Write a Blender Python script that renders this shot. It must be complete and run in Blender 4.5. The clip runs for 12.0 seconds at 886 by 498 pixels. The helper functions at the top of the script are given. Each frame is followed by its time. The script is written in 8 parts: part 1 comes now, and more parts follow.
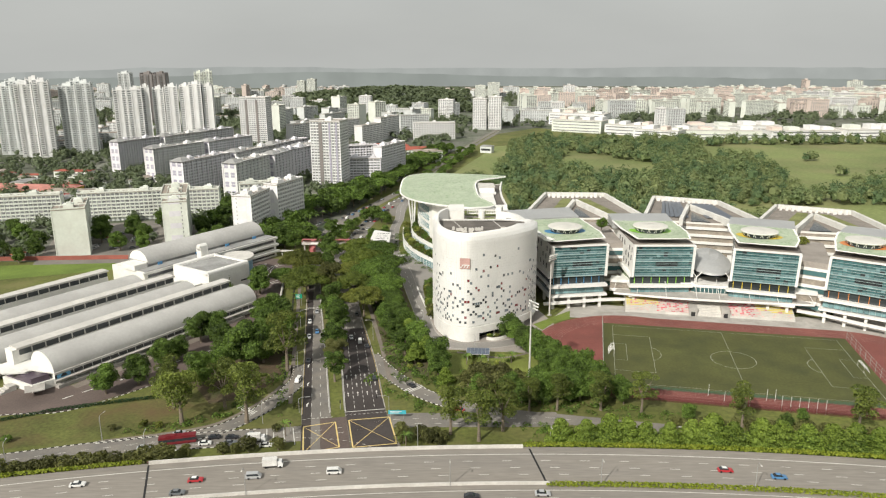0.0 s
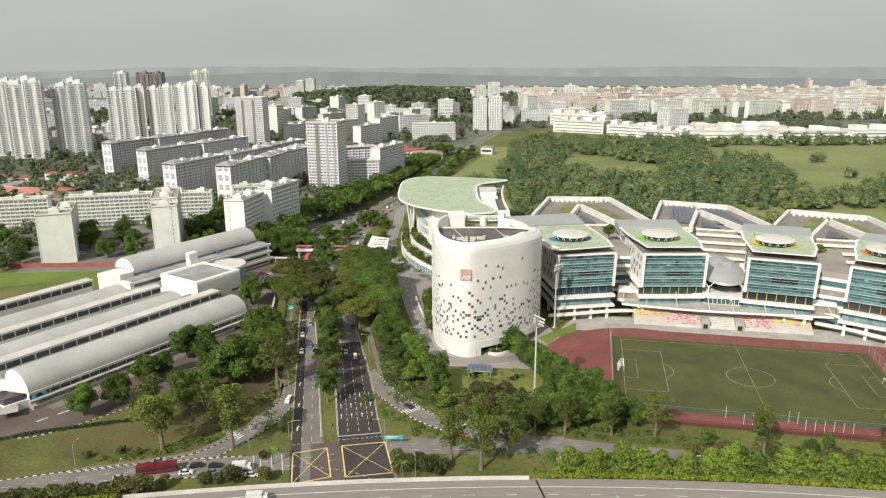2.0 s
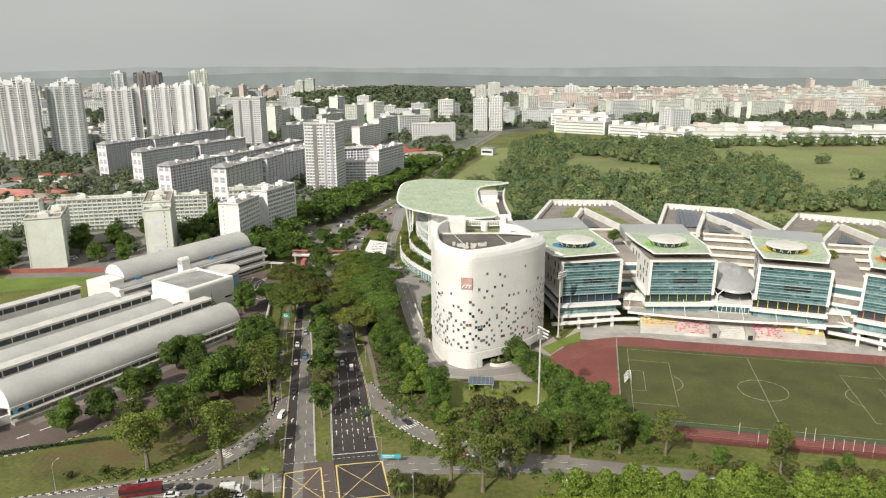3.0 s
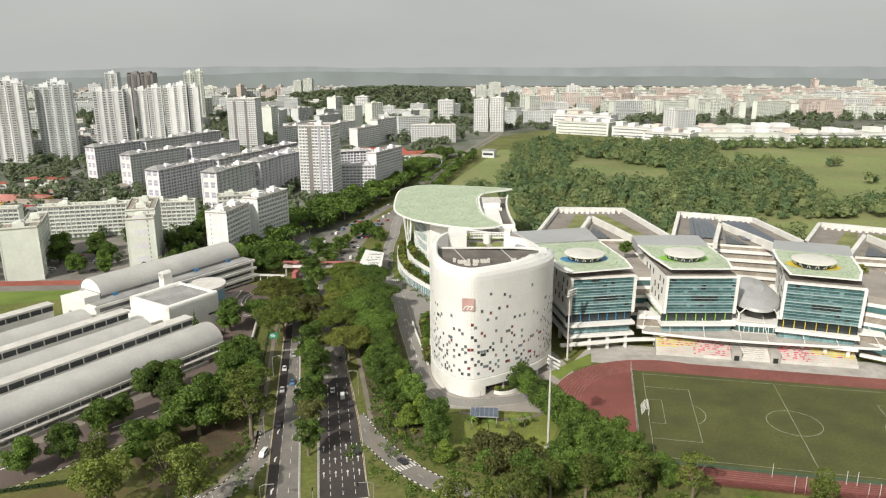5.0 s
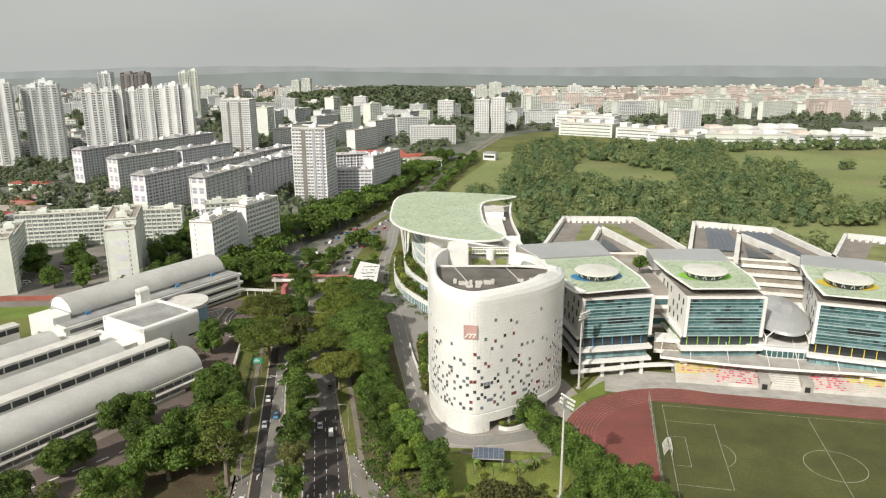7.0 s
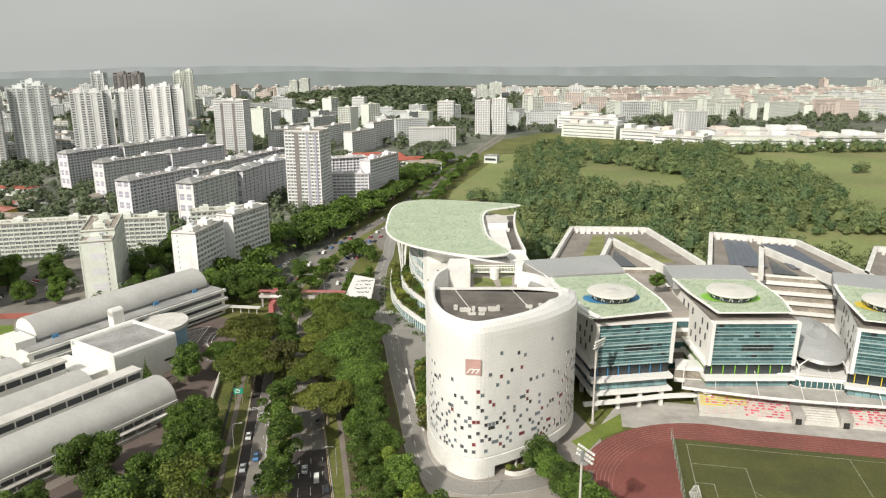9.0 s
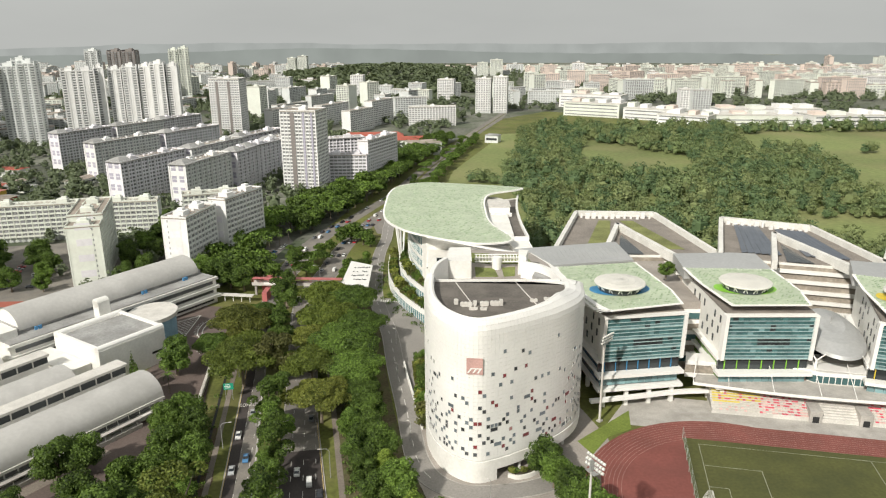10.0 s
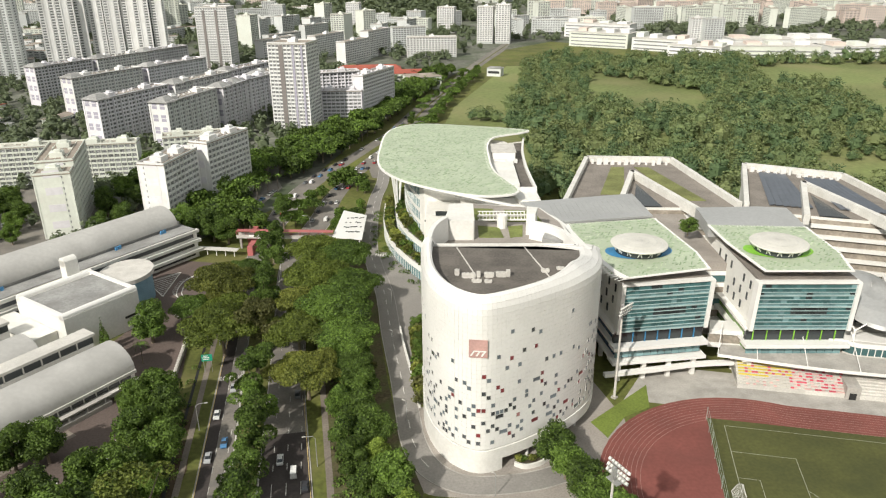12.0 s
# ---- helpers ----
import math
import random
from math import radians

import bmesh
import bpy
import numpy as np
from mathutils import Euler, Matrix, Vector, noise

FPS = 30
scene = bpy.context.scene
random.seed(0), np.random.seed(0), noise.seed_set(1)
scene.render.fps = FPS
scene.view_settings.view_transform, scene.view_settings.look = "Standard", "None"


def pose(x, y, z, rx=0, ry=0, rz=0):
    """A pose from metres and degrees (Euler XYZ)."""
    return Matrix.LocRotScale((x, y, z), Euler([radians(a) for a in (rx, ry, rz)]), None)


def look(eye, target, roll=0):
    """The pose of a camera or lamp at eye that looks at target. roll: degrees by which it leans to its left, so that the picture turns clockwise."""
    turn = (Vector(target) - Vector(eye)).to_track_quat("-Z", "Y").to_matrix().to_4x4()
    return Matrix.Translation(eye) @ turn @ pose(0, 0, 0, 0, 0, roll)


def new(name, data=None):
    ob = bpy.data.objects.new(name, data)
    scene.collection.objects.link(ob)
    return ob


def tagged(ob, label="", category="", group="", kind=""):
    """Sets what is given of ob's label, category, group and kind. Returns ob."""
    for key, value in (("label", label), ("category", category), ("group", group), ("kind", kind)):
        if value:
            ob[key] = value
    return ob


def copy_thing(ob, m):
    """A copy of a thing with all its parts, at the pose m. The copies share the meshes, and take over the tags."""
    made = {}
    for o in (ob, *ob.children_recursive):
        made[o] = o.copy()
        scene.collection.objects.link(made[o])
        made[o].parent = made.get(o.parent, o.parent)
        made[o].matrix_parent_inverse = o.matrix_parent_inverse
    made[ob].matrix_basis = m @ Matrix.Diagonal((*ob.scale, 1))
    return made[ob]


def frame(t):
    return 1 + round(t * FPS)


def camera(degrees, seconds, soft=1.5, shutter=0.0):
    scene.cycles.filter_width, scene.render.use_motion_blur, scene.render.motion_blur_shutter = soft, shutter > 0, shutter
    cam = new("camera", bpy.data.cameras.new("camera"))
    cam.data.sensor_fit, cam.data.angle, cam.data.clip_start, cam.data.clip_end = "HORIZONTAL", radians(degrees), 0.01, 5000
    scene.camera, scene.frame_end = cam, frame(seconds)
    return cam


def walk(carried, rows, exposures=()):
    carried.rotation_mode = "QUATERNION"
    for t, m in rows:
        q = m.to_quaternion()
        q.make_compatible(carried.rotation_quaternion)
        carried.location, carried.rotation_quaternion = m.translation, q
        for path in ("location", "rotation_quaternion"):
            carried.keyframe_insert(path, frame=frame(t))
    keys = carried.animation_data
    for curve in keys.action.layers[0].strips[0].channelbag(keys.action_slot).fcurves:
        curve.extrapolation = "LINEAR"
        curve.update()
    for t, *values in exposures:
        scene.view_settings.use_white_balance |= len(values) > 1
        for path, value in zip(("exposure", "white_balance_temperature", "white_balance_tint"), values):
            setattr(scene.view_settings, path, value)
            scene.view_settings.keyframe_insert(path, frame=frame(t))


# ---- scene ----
cam = camera(63.2, 12.0, 1.2)
# seconds, metres flown, tilt
FLIGHT = [
    (0.0, -0.9, -14.92), (0.5, 2.36, -14.93), (1.0, 6.75, -14.94), (1.5, 11.69, -14.94), (2.0, 17.15, -14.95),
    (2.5, 23.02, -14.95), (3.0, 29.25, -14.96), (4.0, 42.2, -14.97), (5.0, 55.57, -14.98), (5.5, 62.85, -14.99),
    (6.0, 69.75, -15.0), (6.5, 76.65, -15.0), (7.0, 83.57, -15.01), (7.5, 90.59, -15.02), (8.5, 104.6, -15.03),
    (9.3, 115.93, -15.04), (9.5, 118.74, -15.4), (10.0, 125.82, -16.74), (10.5, 132.9, -18.09), (11.0, 139.98, -19.43),
    (11.5, 147.1, -20.78), (12.0, 154.17, -22.12),
]
walk(cam, [(t, pose(0.9, y, 126.2 - t / 24, 90 + tilt, 0.25 + t / 120, 0.5)) for t, y, tilt in FLIGHT])

# ---------- light ----------
SUN_AZ, SUN_EL = math.atan2(-0.83, -0.56), radians(37)
world = bpy.data.worlds.new("world")
scene.world = world
world.use_nodes = True
wn, wl = world.node_tree.nodes, world.node_tree.links
wn.clear()
sky = wn.new("ShaderNodeTexSky")
sky.sky_type = "NISHITA"
sky.sun_disc = False
sky.sun_elevation = SUN_EL
sky.sun_rotation = math.pi / 2 - SUN_AZ
sky.air_density, sky.dust_density, sky.ozone_density = 1.0, 4.0, 1.0
# humid tropical air: the blue is almost lost in white haze
wc = wn.new("ShaderNodeTexCoord")
cloud = wn.new("ShaderNodeTexNoise")
cloud.inputs["Scale"].default_value = 2.2
cloud.inputs["Detail"].default_value = 5
squash = wn.new("ShaderNodeMapping")
squash.inputs["Scale"].default_value = (1, 1, 3.5)
wl.new(wc.outputs["Generated"], squash.inputs["Vector"])
wl.new(squash.outputs[0], cloud.inputs["Vector"])
veil = wn.new("ShaderNodeValToRGB")
veil.color_ramp.elements[0].position, veil.color_ramp.elements[0].color = 0.30, (5.1, 5.2, 5.0, 1)
veil.color_ramp.elements[1].position, veil.color_ramp.elements[1].color = 0.75, (5.9, 6.0, 5.75, 1)
wl.new(cloud.outputs[0], veil.inputs[0])
haze = wn.new("ShaderNodeMix")
haze.data_type = "RGBA"
haze.inputs["Factor"].default_value = 0.9
wl.new(sky.outputs[0], haze.inputs["A"])
wl.new(veil.outputs[0], haze.inputs["B"])
back = wn.new("ShaderNodeBackground")
back.inputs["Strength"].default_value = 0.1
wl.new(haze.outputs["Result"], back.inputs["Color"])
wl.new(back.outputs[0], wn.new("ShaderNodeOutputWorld").inputs[0])

sun = bpy.data.lights.new("sun", "SUN")
sun.energy, sun.angle, sun.color = 4.3, radians(1.2), (1.0, 0.95, 0.86)
sun_ob = new("sun", sun)
sun_ob.matrix_world = look((300 * math.cos(SUN_AZ), 300 * math.sin(SUN_AZ), 300 * math.tan(SUN_EL)), (0, 0, 0))


# ---------- materials ----------
def mat(name, base, rough=0.7, var=0.18, scale=0.15, fine=2.5, fvar=0.12, metal=0.0, bump=0.0, rand=0.0, stretch=(1, 1, 1), stain=None, spec=0.4):
    """A surface with broad and fine variation in world metres; stain: (colour, amount, scale)."""
    m = bpy.data.materials.new(name)
    m.use_nodes = True
    n, l = m.node_tree.nodes, m.node_tree.links
    b = n["Principled BSDF"]
    b.inputs["Roughness"].default_value, b.inputs["Metallic"].default_value = rough, metal
    b.inputs["Specular IOR Level"].default_value = spec
    geo = n.new("ShaderNodeNewGeometry")
    mp = n.new("ShaderNodeMapping")
    mp.inputs["Scale"].default_value = stretch
    l.new(geo.outputs["Position"], mp.inputs["Vector"])

    def tex(sc, detail):
        t = n.new("ShaderNodeTexNoise")
        t.inputs["Scale"].default_value, t.inputs["Detail"].default_value = sc, detail
        l.new(mp.outputs[0], t.inputs["Vector"])
        return t

    def ramp(src, lo, hi, p0=0.32, p1=0.68):
        r = n.new("ShaderNodeMapRange")
        r.inputs["From Min"].default_value, r.inputs["From Max"].default_value = p0, p1
        r.inputs["To Min"].default_value, r.inputs["To Max"].default_value = lo, hi
        l.new(src, r.inputs["Value"])
        return r.outputs[0]

    broad, grain = tex(scale, 3), tex(fine, 3)
    mul = n.new("ShaderNodeMath")
    mul.operation = "MULTIPLY"
    l.new(ramp(broad.outputs[0], 1 - var, 1 + var), mul.inputs[0])
    l.new(ramp(grain.outputs[0], 1 - fvar, 1 + fvar), mul.inputs[1])
    value = mul.outputs[0]
    if rand:
        info = n.new("ShaderNodeObjectInfo")
        m2 = n.new("ShaderNodeMath")
        m2.operation = "MULTIPLY"
        l.new(value, m2.inputs[0])
        l.new(ramp(info.outputs["Random"], 1 - rand, 1 + rand, 0, 1), m2.inputs[1])
        value = m2.outputs[0]
    sc = n.new("ShaderNodeVectorMath")
    sc.operation = "SCALE"
    sc.inputs[0].default_value = base
    l.new(value, sc.inputs["Scale"])
    colour = sc.outputs[0]
    if stain:
        mix = n.new("ShaderNodeMix")
        mix.data_type = "RGBA"
        mix.inputs["B"].default_value = (*stain[0], 1)
        st = tex(stain[2], 5)
        l.new(ramp(st.outputs[0], 0, stain[1], 0.45, 0.72), mix.inputs["Factor"])
        l.new(colour, mix.inputs["A"])
        colour = mix.outputs["Result"]
    l.new(colour, b.inputs["Base Color"])
    if bump:
        bp = n.new("ShaderNodeBump")
        bp.inputs["Strength"].default_value = 0.6
        bp.inputs["Distance"].default_value = bump
        l.new(grain.outputs[0], bp.inputs["Height"])
        l.new(bp.outputs[0], b.inputs["Normal"])
    return m


def leaf_mat(name, dark, light, rand=0.4, island=0.45):
    """Foliage: colour varies from clump to clump and from tree to tree."""
    m = bpy.data.materials.new(name)
    m.use_nodes = True
    n, l = m.node_tree.nodes, m.node_tree.links
    b = n["Principled BSDF"]
    b.inputs["Roughness"].default_value = 0.62
    b.inputs["Specular IOR Level"].default_value = 0.3
    geo, info = n.new("ShaderNodeNewGeometry"), n.new("ShaderNodeObjectInfo")
    t = n.new("ShaderNodeTexNoise")
    t.inputs["Scale"].default_value = 0.09
    l.new(geo.outputs["Position"], t.inputs["Vector"])
    add = n.new("ShaderNodeMath")
    add.operation = "MULTIPLY_ADD"
    add.inputs[1].default_value = island
    l.new(geo.outputs["Random Per Island"], add.inputs[0])
    m2 = n.new("ShaderNodeMath")
    m2.operation = "MULTIPLY"
    m2.inputs[1].default_value = 0.62
    l.new(t.outputs[0], m2.inputs[0])
    l.new(m2.outputs[0], add.inputs[2])
    mix = n.new("ShaderNodeMix")
    mix.data_type = "RGBA"
    mix.inputs["A"].default_value, mix.inputs["B"].default_value = (*dark, 1), (*light, 1)
    spread = n.new("ShaderNodeMapRange")
    spread.inputs["From Min"].default_value, spread.inputs["From Max"].default_value = 0.22, 0.82
    l.new(add.outputs[0], spread.inputs["Value"])
    l.new(spread.outputs[0], mix.inputs["Factor"])
    r = n.new("ShaderNodeMapRange")
    r.inputs["To Min"].default_value, r.inputs["To Max"].default_value = 1 - rand, 1 + rand
    l.new(info.outputs["Random"], r.inputs["Value"])
    sc = n.new("ShaderNodeVectorMath")
    sc.operation = "SCALE"
    l.new(mix.outputs["Result"], sc.inputs[0])
    l.new(r.outputs[0], sc.inputs["Scale"])
    l.new(sc.outputs[0], b.inputs["Base Color"])
    through_leaf, blend = n.new("ShaderNodeBsdfTranslucent"), n.new("ShaderNodeMixShader")
    warm = n.new("ShaderNodeVectorMath")
    warm.operation = "MULTIPLY"
    warm.inputs[1].default_value = (1.35, 1.35, 0.6)
    l.new(sc.outputs[0], warm.inputs[0])
    l.new(warm.outputs[0], through_leaf.inputs["Color"])
    blend.inputs[0].default_value = 0.16
    l.new(b.outputs[0], blend.inputs[1])
    l.new(through_leaf.outputs[0], blend.inputs[2])
    l.new(blend.outputs[0], n["Material Output"].inputs["Surface"])
    return m


def glass_mat(name, tint, rough=0.12, rand=0.25):
    m = mat(name, tint, rough, 0.15, 0.05, 1.0, 0.05, rand=rand, spec=0.6)
    return m


GRASS = mat("grass", (0.115, 0.13, 0.03), 0.9, 0.3, 0.02, 0.6, 0.25, stain=((0.19, 0.17, 0.07), 0.6, 0.05))
CITY = mat("city_ground", (0.15, 0.155, 0.125), 0.9, 0.35, 0.012, 0.2, 0.3, stain=((0.05, 0.075, 0.03), 0.95, 0.015))
MEADOW = mat("meadow", (0.18, 0.215, 0.075), 0.9, 0.22, 0.008, 0.25, 0.16, stain=((0.27, 0.24, 0.12), 0.6, 0.012))
TURF = mat("turf", (0.085, 0.09, 0.027), 0.85, 0.16, 0.05, 1.0, 0.14, stain=((0.048, 0.055, 0.02), 0.7, 0.07))
TRACK = mat("track_red", (0.21, 0.07, 0.058), 0.85, 0.14, 0.06, 1.0, 0.1, stain=((0.16, 0.06, 0.05), 0.5, 0.1))
ASPHALT = mat("asphalt", (0.22, 0.202, 0.178), 0.9, 0.14, 0.06, 1.5, 0.12, stain=((0.14, 0.135, 0.13), 0.6, 0.15))
PALE_ROAD = mat("pale_road", (0.275, 0.26, 0.24), 0.9, 0.14, 0.06, 1.5, 0.12, stain=((0.19, 0.18, 0.17), 0.6, 0.12))
ASPHALT_NEW = mat("asphalt_new", (0.058, 0.049, 0.046), 0.85, 0.2, 0.06, 1.5, 0.15)
ASPHALT_RED = mat("asphalt_reddish", (0.13, 0.10, 0.088), 0.9, 0.18, 0.06, 1.5, 0.15)
HIGHWAY = mat("asphalt_highway", (0.26, 0.237, 0.208), 0.9, 0.1, 0.04, 1.2, 0.1, stain=((0.18, 0.17, 0.16), 0.5, 0.08), stretch=(0.15, 1.0, 1))
CONCRETE = mat("concrete", (0.42, 0.40, 0.37), 0.9, 0.16, 0.1, 2.0, 0.12, stain=((0.24, 0.23, 0.2), 0.5, 0.25))
PALE_CONCRETE = mat("pale_concrete", (0.6, 0.58, 0.54), 0.85, 0.1, 0.1, 2.0, 0.1, stain=((0.4, 0.38, 0.34), 0.4, 0.3))
PAVING = mat("paving", (0.33, 0.30, 0.27), 0.9, 0.15, 0.1, 2.0, 0.12)
PAINT_WHITE = mat("road_paint_white", (0.66, 0.65, 0.60), 0.7, 0.12, 0.3, 3, 0.15)
PAINT_YELLOW = mat("road_paint_yellow", (0.70, 0.54, 0.22), 0.7, 0.12, 0.3, 3, 0.15)
BLACK = mat("black_paint", (0.025, 0.025, 0.025), 0.7)
WHITE_WALL = mat("white_wall", (0.78, 0.77, 0.73), 0.75, 0.06, 0.08, 1.2, 0.05, stain=((0.6, 0.58, 0.52), 0.35, 0.2))
WHITE_CLAD = mat("white_cladding", (0.82, 0.81, 0.78), 0.5, 0.04, 0.1, 1.5, 0.03)
TOWER_PANEL = mat("white_tile_panel", (0.80, 0.79, 0.76), 0.45, 0.05, 0.08, 1.5, 0.03)
JOINT = mat("grey_joint", (0.66, 0.65, 0.62), 0.8)
ROOF_DARK = mat("roof_membrane", (0.135, 0.122, 0.108), 0.9, 0.2, 0.1, 1.5, 0.18, stain=((0.19, 0.17, 0.15), 0.6, 0.2))
ROOF_GREY = mat("roof_grey", (0.33, 0.33, 0.32), 0.85, 0.2, 0.08, 1.2, 0.15, stain=((0.2, 0.19, 0.18), 0.6, 0.15))
METAL_ROOF = mat("metal_roof", (0.47, 0.475, 0.47), 0.5, 0.08, 0.05, 1.0, 0.06, metal=0.3, stain=((0.33, 0.34, 0.34), 0.4, 0.1))
VAULT = mat("vault_sheet", (0.53, 0.52, 0.495), 0.55, 0.08, 0.05, 0.8, 0.05, metal=0.15, stain=((0.40, 0.39, 0.37), 0.5, 0.12))
TEAL_GLASS = glass_mat("teal_glass", (0.07, 0.155, 0.16))
PALE_GLASS = glass_mat("pale_blue_glass", (0.18, 0.30, 0.315))
DARK_GLASS = glass_mat("dark_glass", (0.035, 0.042, 0.045), 0.15)
WINDOW_DARK = glass_mat("window_glass", (0.075, 0.08, 0.085), 0.2, 0.4)
GREEN_ROOF = mat("roof_mesh_pale_green", (0.46, 0.525, 0.39), 0.6, 0.08, 0.1, 2, 0.08, stain=((0.38, 0.46, 0.32), 0.7, 0.5))
STEEL = mat("steel_grey", (0.42, 0.42, 0.41), 0.5, 0.08, metal=0.4)
BARK = mat("bark", (0.20, 0.165, 0.125), 0.9, 0.2, 0.3, 3, 0.2)
LEAF = leaf_mat("leaf", (0.015, 0.032, 0.008), (0.165, 0.26, 0.046), 0.3)
LEAF_YELLOW = leaf_mat("leaf_yellowish", (0.05, 0.07, 0.014), (0.28, 0.305, 0.062))
LEAF_RAIN = leaf_mat("leaf_olive", (0.04, 0.062, 0.011), (0.22, 0.28, 0.05), 0.25)
LEAF_TALL = leaf_mat("leaf_tall", (0.032, 0.05, 0.011), (0.205, 0.25, 0.05), 0.25)
LEAF_BRIGHT = leaf_mat("leaf_bright", (0.06, 0.105, 0.014), (0.27, 0.36, 0.06), 0.16)
LEAF_BROWN = leaf_mat("leaf_brown", (0.055, 0.062, 0.02), (0.17, 0.175, 0.055))
LEAF_HEDGE = leaf_mat("leaf_clipped", (0.022, 0.06, 0.022), (0.06, 0.13, 0.045))
# far foliage, paler and greyer: distance haze is mixed into the greens
LEAF_WOOD_HAZE = leaf_mat("leaf_wood_haze", (0.105, 0.135, 0.08), (0.20, 0.24, 0.135), 0.0, 0.25)
HEDGE = leaf_mat("leaf_hedge", (0.12, 0.17, 0.015), (0.3, 0.34, 0.04))


# ---------- mesh tools ----------
class Geo:
    """Collects faces, then becomes one mesh."""

    def __init__(self):
        self.v, self.f, self.m = [], [], []

    def add(self, verts, faces, mi=0):
        k = len(self.v)
        self.v += [tuple(p) for p in verts]
        self.f += [tuple(i + k for i in f) for f in faces]
        self.m += [mi] * len(faces)
        return self

    def quad(self, a, b, c, d, mi=0):
        return self.add((a, b, c, d), ((0, 1, 2, 3),), mi)

    def box(self, x, y, z, sx, sy, sz, ang=0.0, mi=0, taper=1.0):
        """x, y: the middle; z: the bottom."""
        c, s = math.cos(ang), math.sin(ang)
        out = []
        for k, dz in ((1.0, 0), (taper, sz)):
            for px, py in ((-sx / 2, -sy / 2), (sx / 2, -sy / 2), (sx / 2, sy / 2), (-sx / 2, sy / 2)):
                px, py = px * k, py * k
                out.append((x + c * px - s * py, y + s * px + c * py, z + dz))
        return self.add(out, ((3, 2, 1, 0), (4, 5, 6, 7), (0, 1, 5, 4), (1, 2, 6, 5), (2, 3, 7, 6), (3, 0, 4, 7)), mi)

    def prism(self, pts, z0, z1, mi=0, top=None, bottom=True):
        """An upright prism; z0 and z1 may be numbers or functions of (x, y)."""
        if sum(a[0] * b[1] - b[0] * a[1] for a, b in zip(pts, pts[1:] + pts[:1])) < 0:
            pts = pts[::-1]
        n = len(pts)
        lo = [(x, y, z0(x, y) if callable(z0) else z0) for x, y in pts]
        hi = [(x, y, z1(x, y) if callable(z1) else z1) for x, y in pts]
        self.add(lo + hi, [(i, (i + 1) % n, n + (i + 1) % n, n + i) for i in range(n)], mi)
        self.add(hi, [tuple(range(n))], mi if top is None else top)
        if bottom:
            self.add(lo, [tuple(range(n))[::-1]], mi)
        return self

    def ribbon(self, left, right, mi=0):
        """A strip between two rows of points."""
        n = len(left)
        return self.add(list(left) + list(right), [(i, n + i, n + i + 1, i + 1) for i in range(n - 1)], mi)

    def tube(self, path, radii, n=6, mi=0, cap=True):
        path = [Vector(p) for p in path]
        rings = []
        for i, p in enumerate(path):
            d = (path[min(i + 1, len(path) - 1)] - path[max(i - 1, 0)]).normalized()
            a = d.orthogonal().normalized()
            b = d.cross(a)
            r = radii[i] if hasattr(radii, "__len__") else radii
            rings += [p + r * (math.cos(2 * math.pi * k / n) * a + math.sin(2 * math.pi * k / n) * b) for k in range(n)]
        m = len(path)
        faces = [(i * n + k, i * n + (k + 1) % n, (i + 1) * n + (k + 1) % n, (i + 1) * n + k) for i in range(m - 1) for k in range(n)]
        if cap:
            faces += [tuple(range(n))[::-1], tuple(range((m - 1) * n, m * n))]
        return self.add(rings, faces, mi)

    def mesh(self, name, mats, smooth=False):
        me = bpy.data.meshes.new(name)
        me.from_pydata(self.v, [], self.f)
        for m in mats if isinstance(mats, (list, tuple)) else (mats,):
            me.materials.append(m)
        me.polygons.foreach_set("material_index", self.m)
        if smooth:
            me.shade_smooth()
        me.update()
        return me


def part(name, geo, mats, parent=None, label="", at=None, smooth=False):
    """One mesh object, under a thing or part where one is given. geo: a Geo or a ready mesh."""
    me = geo.mesh(name, mats, smooth) if isinstance(geo, Geo) else geo
    ob = new(name, me)
    if parent:
        ob.parent = parent
    if at is not None:
        ob.matrix_basis = at
    if label:
        ob["label"] = label
    return ob


def thing(name, at, label, category, group=""):
    ob = new(name)
    ob.matrix_basis = at
    return tagged(ob, label, category, group)


def structure(name, geo, mats, label, category, smooth=False, kind="structure"):
    return tagged(part(name, geo, mats, smooth=smooth), label, category, kind=kind)


def curve(pts, n=8, closed=False):
    """A smooth line through plan points."""
    out, k = [], len(pts)
    for i in range(k if closed else k - 1):
        p = [Vector(pts[j % k] if closed else pts[min(max(j, 0), k - 1)]) for j in range(i - 1, i + 3)]
        for s in range(n):
            t = s / n
            out.append(tuple(0.5 * (2 * p[1] + (p[2] - p[0]) * t + (2 * p[0] - 5 * p[1] + 4 * p[2] - p[3]) * t * t + (3 * p[1] - p[0] - 3 * p[2] + p[3]) * t ** 3)))
    return out if closed else out + [tuple(pts[-1])]


def offset(line, d, closed=False):
    """The line moved d metres to its right."""
    out, n = [], len(line)
    for i in range(n):
        a = Vector(line[(i - 1) % n if closed else max(i - 1, 0)])
        b = Vector(line[(i + 1) % n if closed else min(i + 1, n - 1)])
        t = (b - a).normalized()
        out.append((line[i][0] + t.y * d, line[i][1] - t.x * d))
    return out


def lift(line, z):
    return [(x, y, z) for x, y in line]


